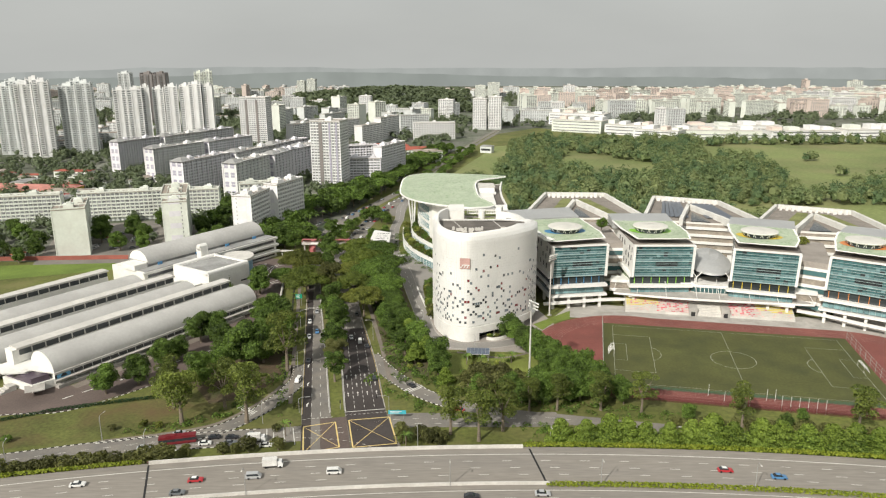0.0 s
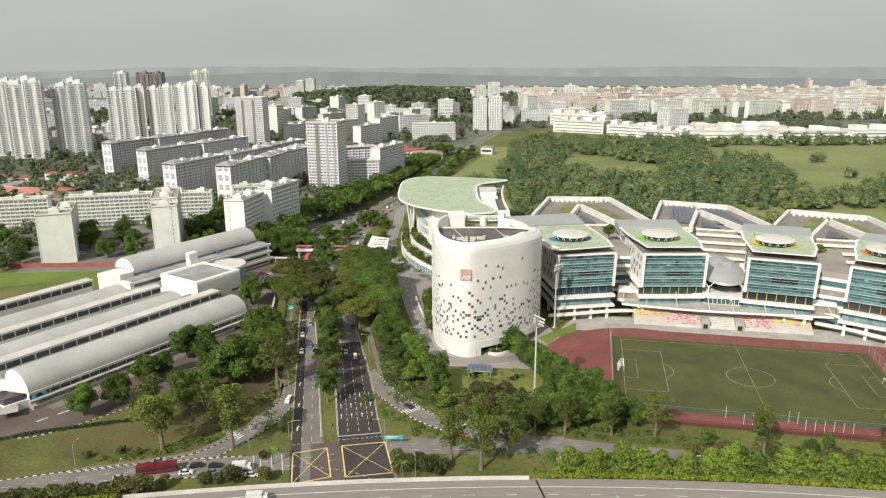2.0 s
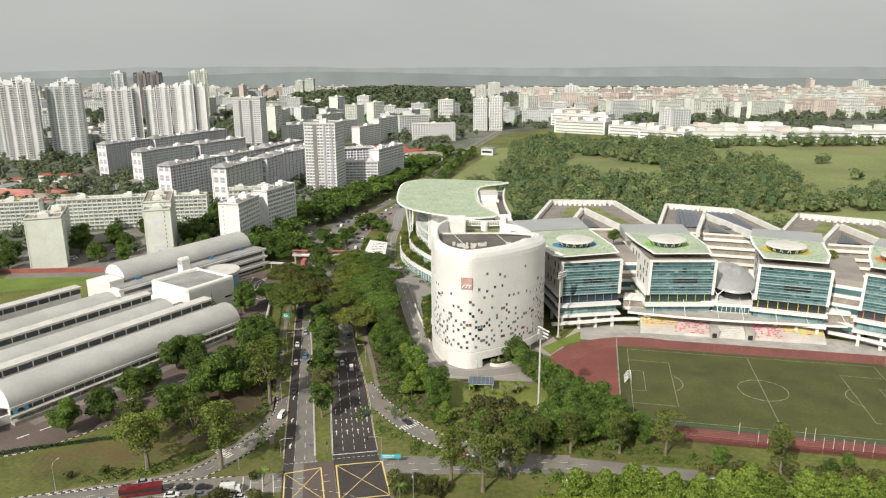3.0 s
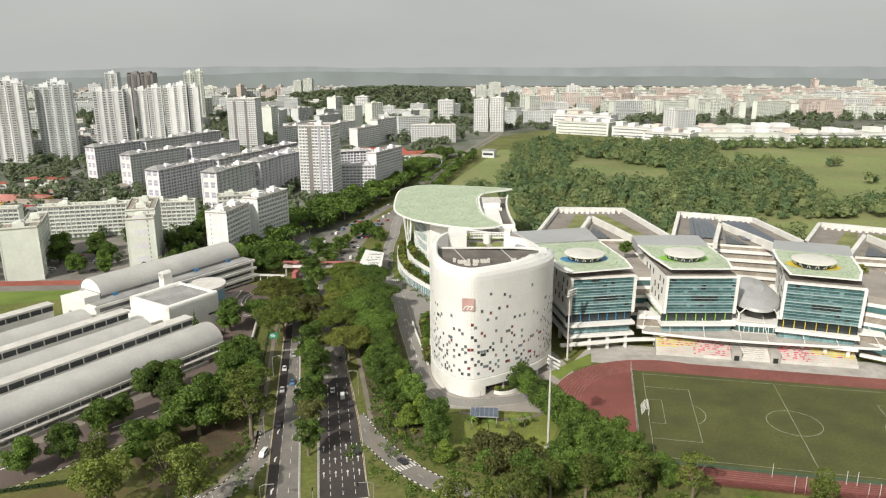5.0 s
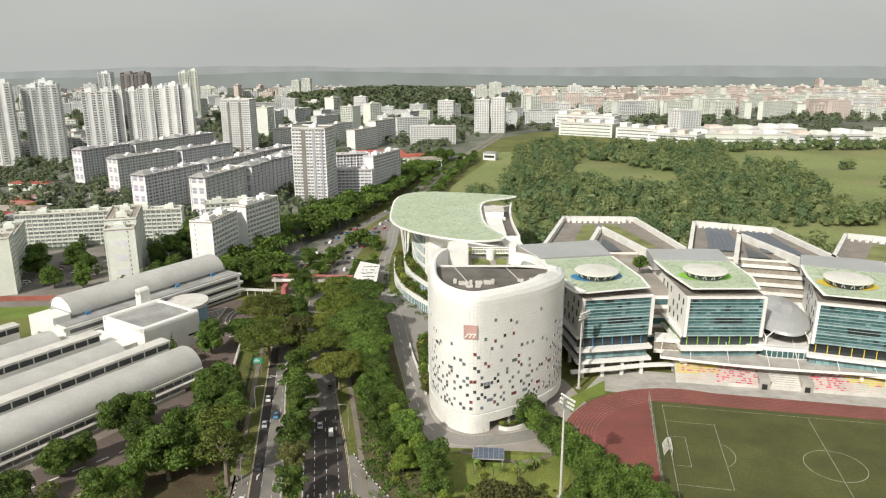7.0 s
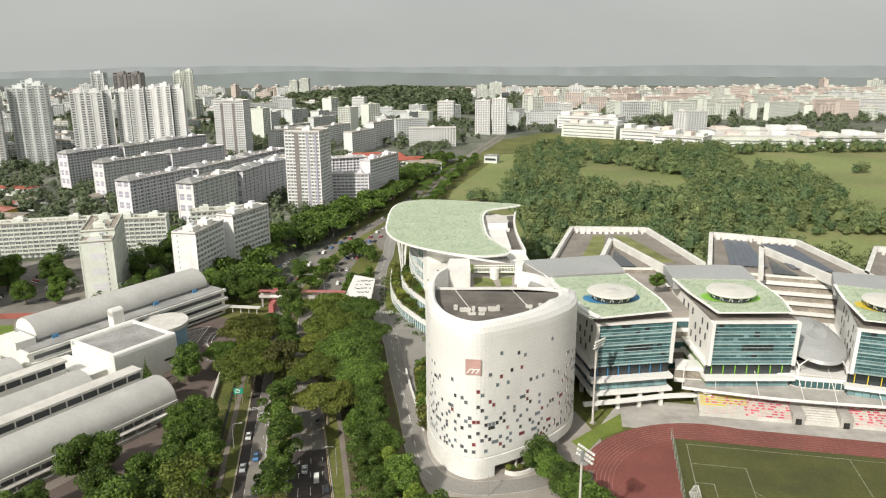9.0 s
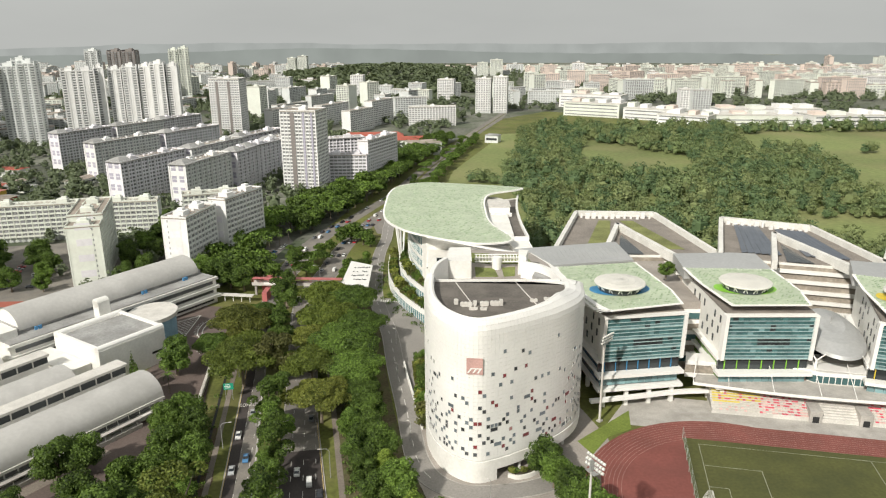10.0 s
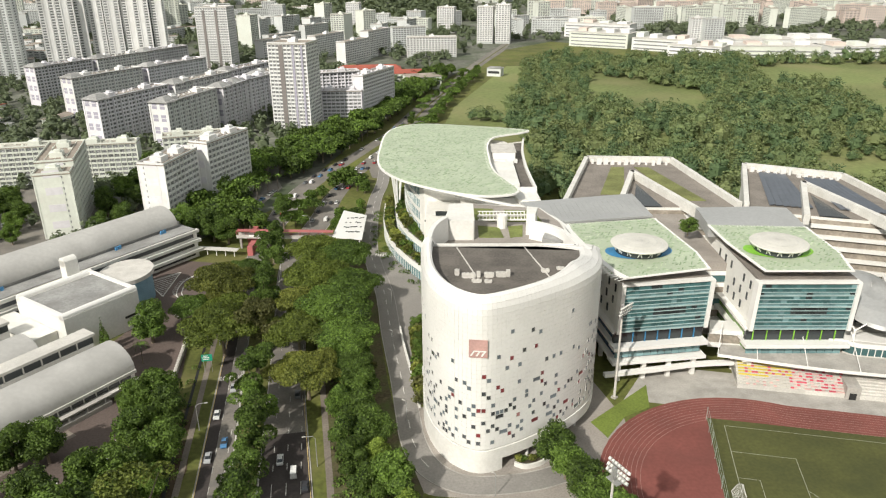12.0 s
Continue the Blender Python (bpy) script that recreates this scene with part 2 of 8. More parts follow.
def rounded(corners, radii, n=8):
    """A closed plan outline with its corners rounded; corners run anticlockwise."""
    out, k = [], len(corners)
    for i, r in enumerate(radii):
        p, a, b = Vector(corners[i]), Vector(corners[i - 1]), Vector(corners[(i + 1) % k])
        ua, ub = (a - p).normalized(), (b - p).normalized()
        half = ua.angle(ub) / 2
        cut = r / math.tan(half)
        centre = p + (ua + ub).normalized() * (r / math.sin(half))
        s, e = p + ua * cut - centre, p + ub * cut - centre
        a0 = math.atan2(s.y, s.x)
        turn = (math.atan2(e.y, e.x) - a0 + math.pi) % (2 * math.pi) - math.pi
        out += [(centre.x + r * math.cos(a0 + turn * j / n), centre.y + r * math.sin(a0 + turn * j / n)) for j in range(n + 1)]
    return out


def along(line, step):
    """Points every step metres along a plan line, with the heading there."""
    out, left = [], 0.0
    for (x0, y0), (x1, y1) in zip(line, line[1:]):
        d = math.hypot(x1 - x0, y1 - y0)
        while left <= d and d > 0:
            out.append((x0 + (x1 - x0) * left / d, y0 + (y1 - y0) * left / d, math.atan2(y1 - y0, x1 - x0)))
            left += step
        left -= d
    return out

# ---------- ground ----------
g = Geo()
ring = [(4700 * math.cos(a * math.pi / 36), 4700 * math.sin(a * math.pi / 36)) for a in range(72)]
g.add([(x, y, 0) for x, y in ring], [tuple(range(72))])
structure("ground", g, GRASS, "grassy ground reaching to the horizon", "ground")


def sheet(name, outline, z, m, label, category, kind="structure"):
    return structure(name, Geo().prism(list(outline), z - 0.3, z, bottom=False), m, label, category, kind=kind)


sheet("ground_town", [(-1900, 480), (-140, 440), (-95, 520), (-78, 620), (-60, 720), (-30, 860), (60, 1200), (160, 1330), (420, 1130), (1500, 1150), (2400, 3300), (900, 4300), (-1400, 4200), (-3200, 2600)],
      0.03, CITY, "built-up town ground of paving and lawns", "ground")
sheet("meadow", [(-8, 690), (4, 800), (70, 1060), (330, 1090), (900, 1080), (1100, 700), (900, 420), (260, 500), (60, 600)], 0.02, MEADOW, "wide mown meadow with dry patches", "grass")

# main road: s metres north of the stop line, o metres to the east of its median edge
RU, RV, RO = Vector((-0.173, 0.985)), Vector((0.985, 0.173)), Vector((-38.0, 240.0))


def rd(s, o):
    p = RO + RU * s + RV * o
    return (p.x, p.y)



l_left = curve([rd(-30, -14.2), rd(0, -15.7), rd(60, -15.7), rd(130, -15.9), rd(200, -16), (-92.5, 470), (-94, 505), (-93, 540), (-85, 585), (-73, 618), (-62, 655), (-50, 695), (-44, 728), (-28, 816), (-3, 925), (24, 1059), (62, 1220), (90, 1335)])
l_right = curve([rd(-30, -4), rd(0, -5.2), rd(60, -6.4), rd(130, -8.2), rd(200, -8.5), (-84, 470), (-82, 505), (-80, 545), (-72, 585), (-62, 622), (-52, 657), (-41, 695), (-34.5, 728), (-19, 816), (5, 925), (31.5, 1059), (69, 1218), (97, 1333)])
r_left = curve([rd(-30, 1.5), rd(0, 0), rd(60, 0), rd(130, 0.3), rd(200, -0.5), (-75, 470), (-72.3, 500), (-70, 540), (-64, 585), (-56, 622), (-47, 657), (-37, 695), (-31, 728), (-17, 816), (7, 925), (33.5, 1059), (71, 1217), (99, 1332)])
r_right = curve([rd(-30, 18), rd(0, 15), rd(45, 14.6), rd(101, 11.8), rd(130, 11.5), rd(200, 11), (-63.5, 470), (-60, 500), (-59.5, 540), (-54, 585), (-46, 622), (-38, 657), (-28, 695), (-22, 728), (-9, 816), (13, 925), (39.5, 1059), (78, 1214), (106, 1329)])
structure("road_southbound", Geo().ribbon(lift(l_left, 0.06), lift(l_right, 0.06)), ASPHALT, "worn grey asphalt carriageway beside the median", "road")
structure("road_northbound", Geo().ribbon(lift(r_left, 0.06), lift(r_right, 0.06)), ASPHALT, "worn grey asphalt carriageway with tree shade", "road")
# resurfaced stretches
structure("road_patch_junction", Geo().prism([rd(-32, 1.6), rd(-32, 17), rd(0, 14.8), rd(46, 14.4), rd(84, 12.6), rd(84, 0.2), rd(0, 0.2)], -0.2, 0.075, bottom=False), ASPHALT_NEW, "fresh dark asphalt before the stop line", "road")
structure("road_patch_lane", Geo().ribbon(lift([rd(s, -15.5) for s in (-30, 0, 60, 130, 160)], 0.075), lift([rd(s, -12.2) for s in (-30, 0, 60, 130, 160)], 0.075)), ASPHALT_NEW, "fresh dark asphalt kerbside lane", "road")
structure("road_patch_box", Geo().prism([rd(-28, -9), rd(-28, 1), rd(-4, 0.4), rd(-4, -9)], -0.2, 0.07, bottom=False), ASPHALT_RED, "dark reddish asphalt in the junction", "road")

# frontage road, slip roads, side road
front = curve([(-330, 150), (-230, 180), (-146, 204), (-113, 213), (-85, 218.3), (-62, 221.3), (-40, 225.5), (-20, 232), (0, 232.8), (22, 233), (40, 233.4)])
structure("road_frontage", Geo().ribbon(lift(offset(front, -6.2), 0.046), lift(offset(front, 4.4), 0.046)), ASPHALT, "grey asphalt frontage road with queueing traffic", "road")
slip = curve([(-118, 214), (-95, 220), (-80, 227), (-70, 240), (-64, 253), (-60.5, 268), (-62, 282)])
structure("road_slip", Geo().ribbon(lift(offset(slip, -3.2), 0.055), lift(offset(slip, 3.2), 0.055)), ASPHALT, "grey asphalt slip road curving to the main road", "road")
rslip = curve([(-34, 292), (-27.5, 279), (-19, 266), (-10, 255), (2, 246), (18, 239.5), (45, 233.5), (75, 227.5), (110, 220), (160, 211), (260, 190)])
structure("road_side", Geo().ribbon(lift(offset(rslip, -3.6), 0.05), lift(offset(rslip, 3.6), 0.05)), ASPHALT, "grey asphalt side road behind the trees", "road")
service = curve([(40, 312), (31, 307.6), (22, 304), (10, 302.2), (2, 303.6), (-5, 309.5), (-9.5, 320), (-12, 334), (-15, 353), (-20.5, 383), (-25.5, 415), (-31.5, 440), (-36.5, 465), (-39.8, 503), (-41, 537), (-39.8, 568), (-41, 610), (-38, 650)])
structure("road_service", Geo().ribbon(lift(offset(service, -3.4), 0.055), lift(offset(service, 3.4), 0.055)), PALE_ROAD, "pale asphalt service road round the white tower", "road")
forecourt = [(-225, 215), (-168, 236), (-142, 240), (-122, 258), (-104, 282), (-88, 342), (-86, 352), (-95, 392), (-98, 400), (-112, 408), (-122, 360), (-150, 262), (-190, 255), (-240, 250)]
sheet("forecourt", forecourt, 0.06, ASPHALT_RED, "reddish asphalt bus forecourt of the station", "road")
sheet("turning_loop", rounded([(-134, 408), (-97, 388), (-97, 446), (-127, 452)], (8, 3, 6, 6)), 0.064, ASPHALT_RED, "reddish asphalt turning loop with painted islands", "road")
sheet("carpark", [(-262, 430), (-165, 440), (-165, 475), (-205, 570), (-300, 545)], 0.05, ASPHALT, "grey asphalt car park between the flats", "road")
sheet("far_junction", [(-74, 580), (-60, 604), (-52, 603), (-47, 580), (-37, 576), (-35, 640), (-44, 660), (-60, 640)], 0.047, ASPHALT, "pale asphalt of the junction beyond the footbridge", "road")
sheet("carpark_slab", [(-118, 490), (-108, 488), (-98, 560), (-104, 575), (-116, 570)], 0.05, ASPHALT, "narrow asphalt car park beside the flats", "road")
sheet("station_lawn", [(-290, 395), (-206, 425), (-204, 440), (-330, 430)], 0.055, mat("lawn", (0.14, 0.20, 0.035), 0.9, 0.2, 0.05, 1, 0.15), "bright mown lawn behind the station", "grass")
sheet("bank", [(-235, 198), (-150, 213), (-100, 226), (-82, 233), (-72, 250), (-68, 275), (-100, 270), (-122, 252), (-142, 238), (-168, 233), (-240, 212)], 0.035,
      mat("dry_grass", (0.105, 0.115, 0.03), 0.9, 0.28, 0.05, 0.8, 0.25, stain=((0.135, 0.09, 0.042), 0.9, 0.06)), "sloping verge of dry and green grass", "grass")


def dashes(g, line, step, length, width, z, start=0.0):
    for i, (x, y, a) in enumerate(along(line, step)):
        c, s = math.cos(a), math.sin(a)
        g.add([(x + c * u - s * w, y + s * u + c * w, z) for u, w in ((0, -width / 2), (length, -width / 2), (length, width / 2), (0, width / 2))], ((0, 1, 2, 3),))


def stripe(g, line, width, z):
    g.ribbon(lift(offset(line, -width / 2), z), lift(offset(line, width / 2), z))


# brown soil, with the shade of the trees put into its colour
sheet("shaded_soil", [(-75.4, 251.2), (-68.7, 271.2), (-69, 308), (-77, 338), (-86, 330), (-90.1, 308.7), (-97, 282.6), (-104, 266), (-90, 246)], 0.046,
      mat("shaded_leaf_soil", (0.085, 0.06, 0.036), 0.95, 0.3, 0.08, 1.2, 0.25, stain=((0.07, 0.085, 0.025), 0.8, 0.12)), "bare brown soil under the verge trees, shade in its colour", "soil")
marks = Geo()
for o in (3.7, 7.4, 11.1):
    dashes(marks, [rd(2, o), rd(60, o)], 4.0, 2.2, 0.16, 0.09)
    dashes(marks, [rd(60, o), rd(275, o - 0.6)], 8.0, 2.8, 0.15, 0.085)
for o in (-12.1, -8.8):
    dashes(marks, [rd(-2, o), rd(270, o)], 8.0, 2.8, 0.15, 0.085)
for (ax, ay), (bx, by) in (((-63.6, 227), (-60.9, 216)), ((-61.2, 227), (-58.6, 216)), ((-58, 228), (-54.8, 216)), ((-54.6, 228), (-51.6, 216.5))):
    stripe(marks, [(ax, ay), (bx, by)], 0.3, 0.092)
dashes(marks, [rd(-3.5, -15), rd(-3.5, -5)], 1.6, 0.9, 0.2, 0.11)
dashes(marks, [rd(-3.0, 0), rd(-3.0, 15)], 1.6, 0.9, 0.2, 0.11)
dashes(marks, curve([(-50, 221), (-40, 220), (-30, 217.5), (-24, 214)]), 2.4, 1.3, 0.18, 0.11)
stripe(marks, [rd(-0.5, 0.2), rd(-0.5, 14.8)], 0.4, 0.09)
stripe(marks, [rd(0, 0.3), rd(60, 0.3), rd(260, 0)], 0.2, 0.085)
stripe(marks, [rd(0, -5.6), rd(60, -6.8), rd(130, -8.6)], 0.2, 0.085)
for s in (12, 20, 28):
    for o in (1.8, 5.5, 9.2, 12.8):
        marks.add([(*rd(s + a, o + b), 0.09) for a, b in ((0, -0.12), (2.4, -0.12), (2.4, -0.45), (3.6, 0), (2.4, 0.45), (2.4, 0.12), (0, 0.12))], ((0, 1, 2, 3, 4, 5, 6),))
for s in (6, 24, 42):
    marks.add([(*rd(s + a, -13.8 + b), 0.09) for a, b in ((0, -0.2), (2.0, -0.3), (3.2, 0.3), (3.2, 0.7), (1.6, 0.2), (0, 0.2))], ((0, 1, 2, 3, 4, 5),))
dashes(marks, service[40:], 9.0, 4.0, 0.2, 0.075)
dashes(marks, slip[4:], 7.0, 2.2, 0.15, 0.075)
dashes(marks, rslip[6:], 7.0, 2.2, 0.15, 0.075)
for o in (-1.8, 1.8):
    dashes(marks, offset(front, o), 7.0, 2.4, 0.15, 0.075)
for k in range(8):  # zebra crossings
    p, q = Vector((-16.5, 256.5)), Vector((0.78, 0.62))
    c = p + q * (k * 1.1)
    d = Vector((0.62, -0.78))
    marks.add([(*(c + d * a + q * b), 0.09) for a, b in ((-1.6, -0.28), (1.6, -0.28), (1.6, 0.28), (-1.6, 0.28))], ((0, 1, 2, 3),))
    c = Vector((-77.5, 243.5)) + Vector((0.79, -0.6)) * (k * 1.1)
    d = Vector((0.6, 0.79))
    marks.add([(*(c + d * a + Vector((0.79, -0.6)) * b), 0.09) for a, b in ((-1.6, -0.28), (1.6, -0.28), (1.6, 0.28), (-1.6, 0.28))], ((0, 1, 2, 3),))
    c = Vector((-33 + k * 1.1, 456))
    marks.add([(c.x + a, c.y + b, 0.09) for a, b in ((-0.28, -1.6), (0.28, -1.6), (0.28, 1.6), (-0.28, 1.6))], ((0, 1, 2, 3),))
tri = (Vector((-126, 427)), Vector((-115.5, 437.5)), Vector((-114.5, 413.5)))  # hatched islands in the turning loop
for k in range(10):
    t = (k + 0.5) / 10
    stripe(marks, [tuple(tri[0].lerp(tri[2], t)), tuple(tri[1].lerp(tri[2], t))], 0.35, 0.09)
for p, q in zip(tri, tri[1:] + tri[:1]):
    stripe(marks, [tuple(p), tuple(q)], 0.4, 0.094)
arc = curve([(-107, 435), (-110.5, 429), (-111, 422), (-109.5, 415), (-106.5, 411)])
stripe(marks, arc, 0.35, 0.09)
stripe(marks, offset(arc, -2.0), 0.35, 0.09)
for x, y, a in along(arc, 2.0):
    stripe(marks, [(x, y), (x - math.sin(a) * -2.0, y + math.cos(a) * 2.0)], 0.3, 0.094)
stripe(marks, [(-104, 397), (-98, 404)], 0.4, 0.09)
stripe(marks, [(-102.5, 396), (-98.5, 398)], 0.4, 0.09)
for s in range(0, 100, 9):
    dashes(marks, [(-148 + s * 0.55, 250 + s * 0.62), (-144 + s * 0.55, 254.5 + s * 0.62)], 12, 4, 0.7, 0.085)
structure("road_markings", marks, PAINT_WHITE, "white painted lane lines, arrows and crossings", "road marking")
ym = Geo()
for quad in ([rd(-9, -14.8), rd(-7.5, -3.6), rd(-25, -2.7), rd(-27, -14.6)], [rd(-7, 1.2), rd(-7, 15.8), rd(-26, 16.6), rd(-26, 1.8)]):
    for a, b in zip(quad, quad[1:] + quad[:1]):
        stripe(ym, [a, b], 0.45, 0.095)
    stripe(ym, [quad[0], quad[2]], 0.22, 0.1)
    stripe(ym, [quad[1], quad[3]], 0.22, 0.105)
stripe(ym, [rd(0, -15.5), rd(60, -15.5), rd(160, -15.7)], 0.18, 0.09)
stripe(ym, [rd(8, 14.5), rd(45, 14.2), rd(101, 11.4)], 0.15, 0.09)
structure("yellow_box_markings", ym, PAINT_YELLOW, "yellow box junction and kerb lines", "road marking")

# kerbs: painted black and white blocks
for nm, m, skip in (("kerb_white", PAINT_WHITE, 0), ("kerb_black", BLACK, 1)):
    k = Geo()
    for line in (offset(slip, -3.3), offset(slip, 3.3)[8:38], offset(rslip, -3.7)[:40], offset(rslip, 3.7)[12:40], offset(front, -6.3)[:40], offset(front, 4.5)[:40],                  curve([(-225, 215), (-168, 236), (-142, 240), (-122, 258), (-104, 282), (-88, 342)])):
        for i, (x, y, a) in enumerate(along(line, 1.2)):
            if i % 2 == skip:
                k.box(x, y, 0, 1.2, 0.28, 0.2, a)
    structure(nm, k, m, "painted kerb blocks along the road edges", "kerb")
plain = Geo()
for line in (r_left[8:60], r_right[8:60], l_left[8:60], l_right[8:60], offset(service, 3.5), offset(service, -3.5)):
    plain.ribbon(lift(offset(line, -0.14), 0.2), lift(offset(line, 0.14), 0.2)).ribbon(lift(offset(line, 0.14), 0.2), lift(offset(line, 0.14), 0.0)).ribbon(lift(offset(line, -0.14), 0.0), lift(offset(line, -0.14), 0.2))
structure("kerb_plain", plain, CONCRETE, "plain grey concrete kerbs", "kerb")
# median and verges
med = Geo().ribbon(lift(offset(l_right, 0.3)[8:], 0.14), lift(offset(r_left, -0.3)[8:], 0.14))
structure("median", med, GRASS, "grass median strip planted with trees", "grass")
path = Geo()
path.ribbon(lift([rd(s, -21) for s in (10, 60, 120, 170)], 0.08), lift([rd(s, -19.3) for s in (10, 60, 120, 170)], 0.08))
path.ribbon(lift([rd(s, 18.2 - max(0, s - 40) * 0.03) for s in (20, 60, 120, 190)], 0.08), lift([rd(s, 20 - max(0, s - 40) * 0.03) for s in (20, 60, 120, 190)], 0.08))
path.ribbon(lift(offset(slip, -5.4), 0.08), lift(offset(slip, -3.9), 0.08))
path.ribbon(lift([(-62, 300), (-70, 345), (-80, 400)], 0.05), lift([(-63.5, 300), (-71.5, 345), (-81.5, 400)], 0.05))
path.ribbon(lift(curve([(4, 296), (24, 290), (40, 300), (44, 312)]), 0.08), lift(curve([(4, 294.4), (24, 288.4), (41.3, 299), (45.5, 312)]), 0.08))
path.ribbon(lift([tuple(Vector((-162.5, 267)) + Vector((0.5443, 0.8389)) * u + Vector((0.8389, -0.5443)) * 12.8) for u in (2, 40, 78)], 0.1), lift([tuple(Vector((-162.5, 267)) + Vector((0.5443, 0.8389)) * u + Vector((0.8389, -0.5443)) * 17.2) for u in (2, 40, 78)], 0.1))
structure("footpath", path, mat("worn_path", (0.215, 0.185, 0.155), 0.9, 0.2, 0.1, 2.0, 0.15), "paved footpaths through the verges", "pavement")
# flat strip without depth; the black stands for the drain's shade
drain = Geo().ribbon(lift([rd(s, -23.5) for s in (20, 160)], 0.05), lift([rd(s, -22.6) for s in (20, 160)], 0.05))
structure("drain", drain, BLACK, "black strip for the shaded roadside drain", "drain")
sheet("planting_bed", [rd(30, 20.5), rd(200, 13), (-33, 500), (-34, 470), (-31, 430), (-25, 385), (-19, 350), (-12, 318), (-6, 300), (-8, 270), (-16, 268)], 0.04,
      mat("shrub_soil", (0.10, 0.085, 0.045), 0.95, 0.3, 0.1, 1.2, 0.3, stain=((0.08, 0.11, 0.03), 0.9, 0.2)), "shrub bed of soil and low plants", "plants")
sheet("service_court", [(-7.4, 350), (-11.3, 355), (-14, 370), (-17.4, 384), (-22, 405), (-28, 435), (-33, 460), (-26, 459), (-18.5, 441), (-11, 428), (-5, 418), (0, 409), (-1, 396), (-4.5, 370)], 0.042, PALE_ROAD, "pale concrete court beside the curved terraces", "pavement")
sheet("court_lawn", rounded([(-9.4, 352), (-5.5, 352), (-4.2, 372), (-8, 392), (-14.5, 388), (-13, 372)], (1, 1, 2, 4, 3, 2), 4), 0.09, GRASS, "small planted lawn in the court", "grass")
sheet("tower_plaza", rounded([(-9, 299), (40, 294), (52, 330), (46, 352), (-12, 350)], (8, 8, 8, 3, 3)), 0.03, PAVING, "paved court round the tower", "pavement")
sheet("tower_lawn", [(-4, 262), (30, 262), (42, 292), (14, 294), (-6, 294)], 0.044, mat("garden_lawn", (0.175, 0.205, 0.045), 0.9, 0.2, 0.1, 1.5, 0.2), "small garden lawn with shrubs", "grass")

# ---------- sports ground ----------
FE, FN, FC = Vector((0.981, -0.193)), Vector((0.193, 0.981)), Vector((122.5, 286.7))


def fd(a, b):
    """Field plan: a metres along the pitch, b metres across."""
    p = FC + FE * a + FN * b
    return (p.x, p.y)


outer = [fd(a, b) for a, b in rounded([(-85.5, -45), (92, -44), (92, 45), (-30, 46), (-85.5, 56)], (47, 38, 38, 15, 44), 14)]
sheet("apron", [fd(-78, 40), fd(-70, 62), fd(95, 62), fd(95, 30), fd(40, 40)], 0.03, CONCRETE, "grey concrete apron before the stand", "pavement")
sheet("running_track", outer, 0.05, TRACK, "brick-red running track with white lanes", "track")
sheet("grass_corner", [(41.5, 329.5), (62.5, 349), (60.5, 337), (52, 332), (45, 322)], 0.08, mat("corner_lawn", (0.16, 0.21, 0.04), 0.9, 0.15, 0.1, 1.5, 0.15), "wedge of bright lawn beside the track", "grass")
sheet("pitch", [fd(-54.5, -35), fd(54.5, -35), fd(54.5, 35), fd(-54.5, 35)], 0.075, TURF, "dull green artificial football pitch", "pitch")
pl = Geo()
Z = 0.095
for a in ([(-50, -32), (50, -32), (50, 32), (-50, 32), (-50, -32)], [(0, -32), (0, 32)], [(-50, -20.1), (-33.5, -20.1), (-33.5, 20.1), (-50, 20.1)], [(50, -20.1), (33.5, -20.1), (33.5, 20.1), (50, 20.1)],
          [(-50, -9.2), (-44.5, -9.2), (-44.5, 9.2), (-50, 9.2)], [(50, -9.2), (44.5, -9.2), (44.5, 9.2), (50, 9.2)]):
    for p, q in zip(a, a[1:]):
        stripe(pl, [fd(*p), fd(*q)], 0.13, Z)
stripe(pl, [fd(9.15 * math.cos(i * math.pi / 24), 9.15 * math.sin(i * math.pi / 24)) for i in range(49)], 0.16, Z)
for s in (-1, 1):
    stripe(pl, [fd(s * (39 - 9.15 * math.cos(i * 0.93 / 8)), 9.15 * math.sin(i * 0.93 / 8)) for i in range(-8, 9)], 0.16, Z)
structure("pitch_lines", pl, mat("pitch_paint", (0.42, 0.43, 0.36), 0.8, 0.2, 0.2, 2, 0.2), "white painted lines of the football pitch", "pitch marking")
tl = Geo()
for k in range(9):
    r = offset(outer, -1.0 - k * 1.22, True)
    stripe(tl, r + r[:1], 0.09, 0.07)
structure("track_lines", tl, mat("track_paint", (0.40, 0.24, 0.21), 0.8), "thin white lane lines of the running track", "track marking")

# ---------- expressway ----------
EC, ER = Vector((30.0, 204.8 - 750.0)), 750.0


def ex(x, inset):
    """Plan point of the expressway: across at x, so many metres in from its north edge."""
    a = (x - 30.0) / ER
    return (EC.x + (ER - inset) * math.sin(a), EC.y + (ER - inset) * math.cos(a))


XS = [x for x in range(-420, 441, 12)]
deck = Geo()
north, south = [ex(x, 0) for x in XS], [ex(x, 46) for x in XS]
deck.ribbon(lift(north, 6.0), lift(south, 6.0))
deck.ribbon(lift(south, 6.0), lift(south, 0.0))
for x0, x1 in ((-420, -92), (24, 440)):  # embankment with a grassy slope
    xs = [x for x in XS if x0 < x < x1] + [x1 if x0 < -100 else x0]
    xs.sort()
    deck.ribbon(lift([ex(x, -7) for x in xs], -0.1), lift([ex(x, 0) for x in xs], 6.0), 1)
mid = [x for x in XS if -92 <= x <= 24]
deck.ribbon(lift([ex(x, 0) for x in mid], 4.4), lift([ex(x, 0) for x in mid], 6.0), 2)
deck.ribbon(lift([ex(x, 46) for x in mid], 4.4), lift([ex(x, 0) for x in mid], 4.4), 2)
structure("expressway", deck, (HIGHWAY, GRASS, CONCRETE), "wide grey expressway on a bank and flyover", "road")
em = Geo()
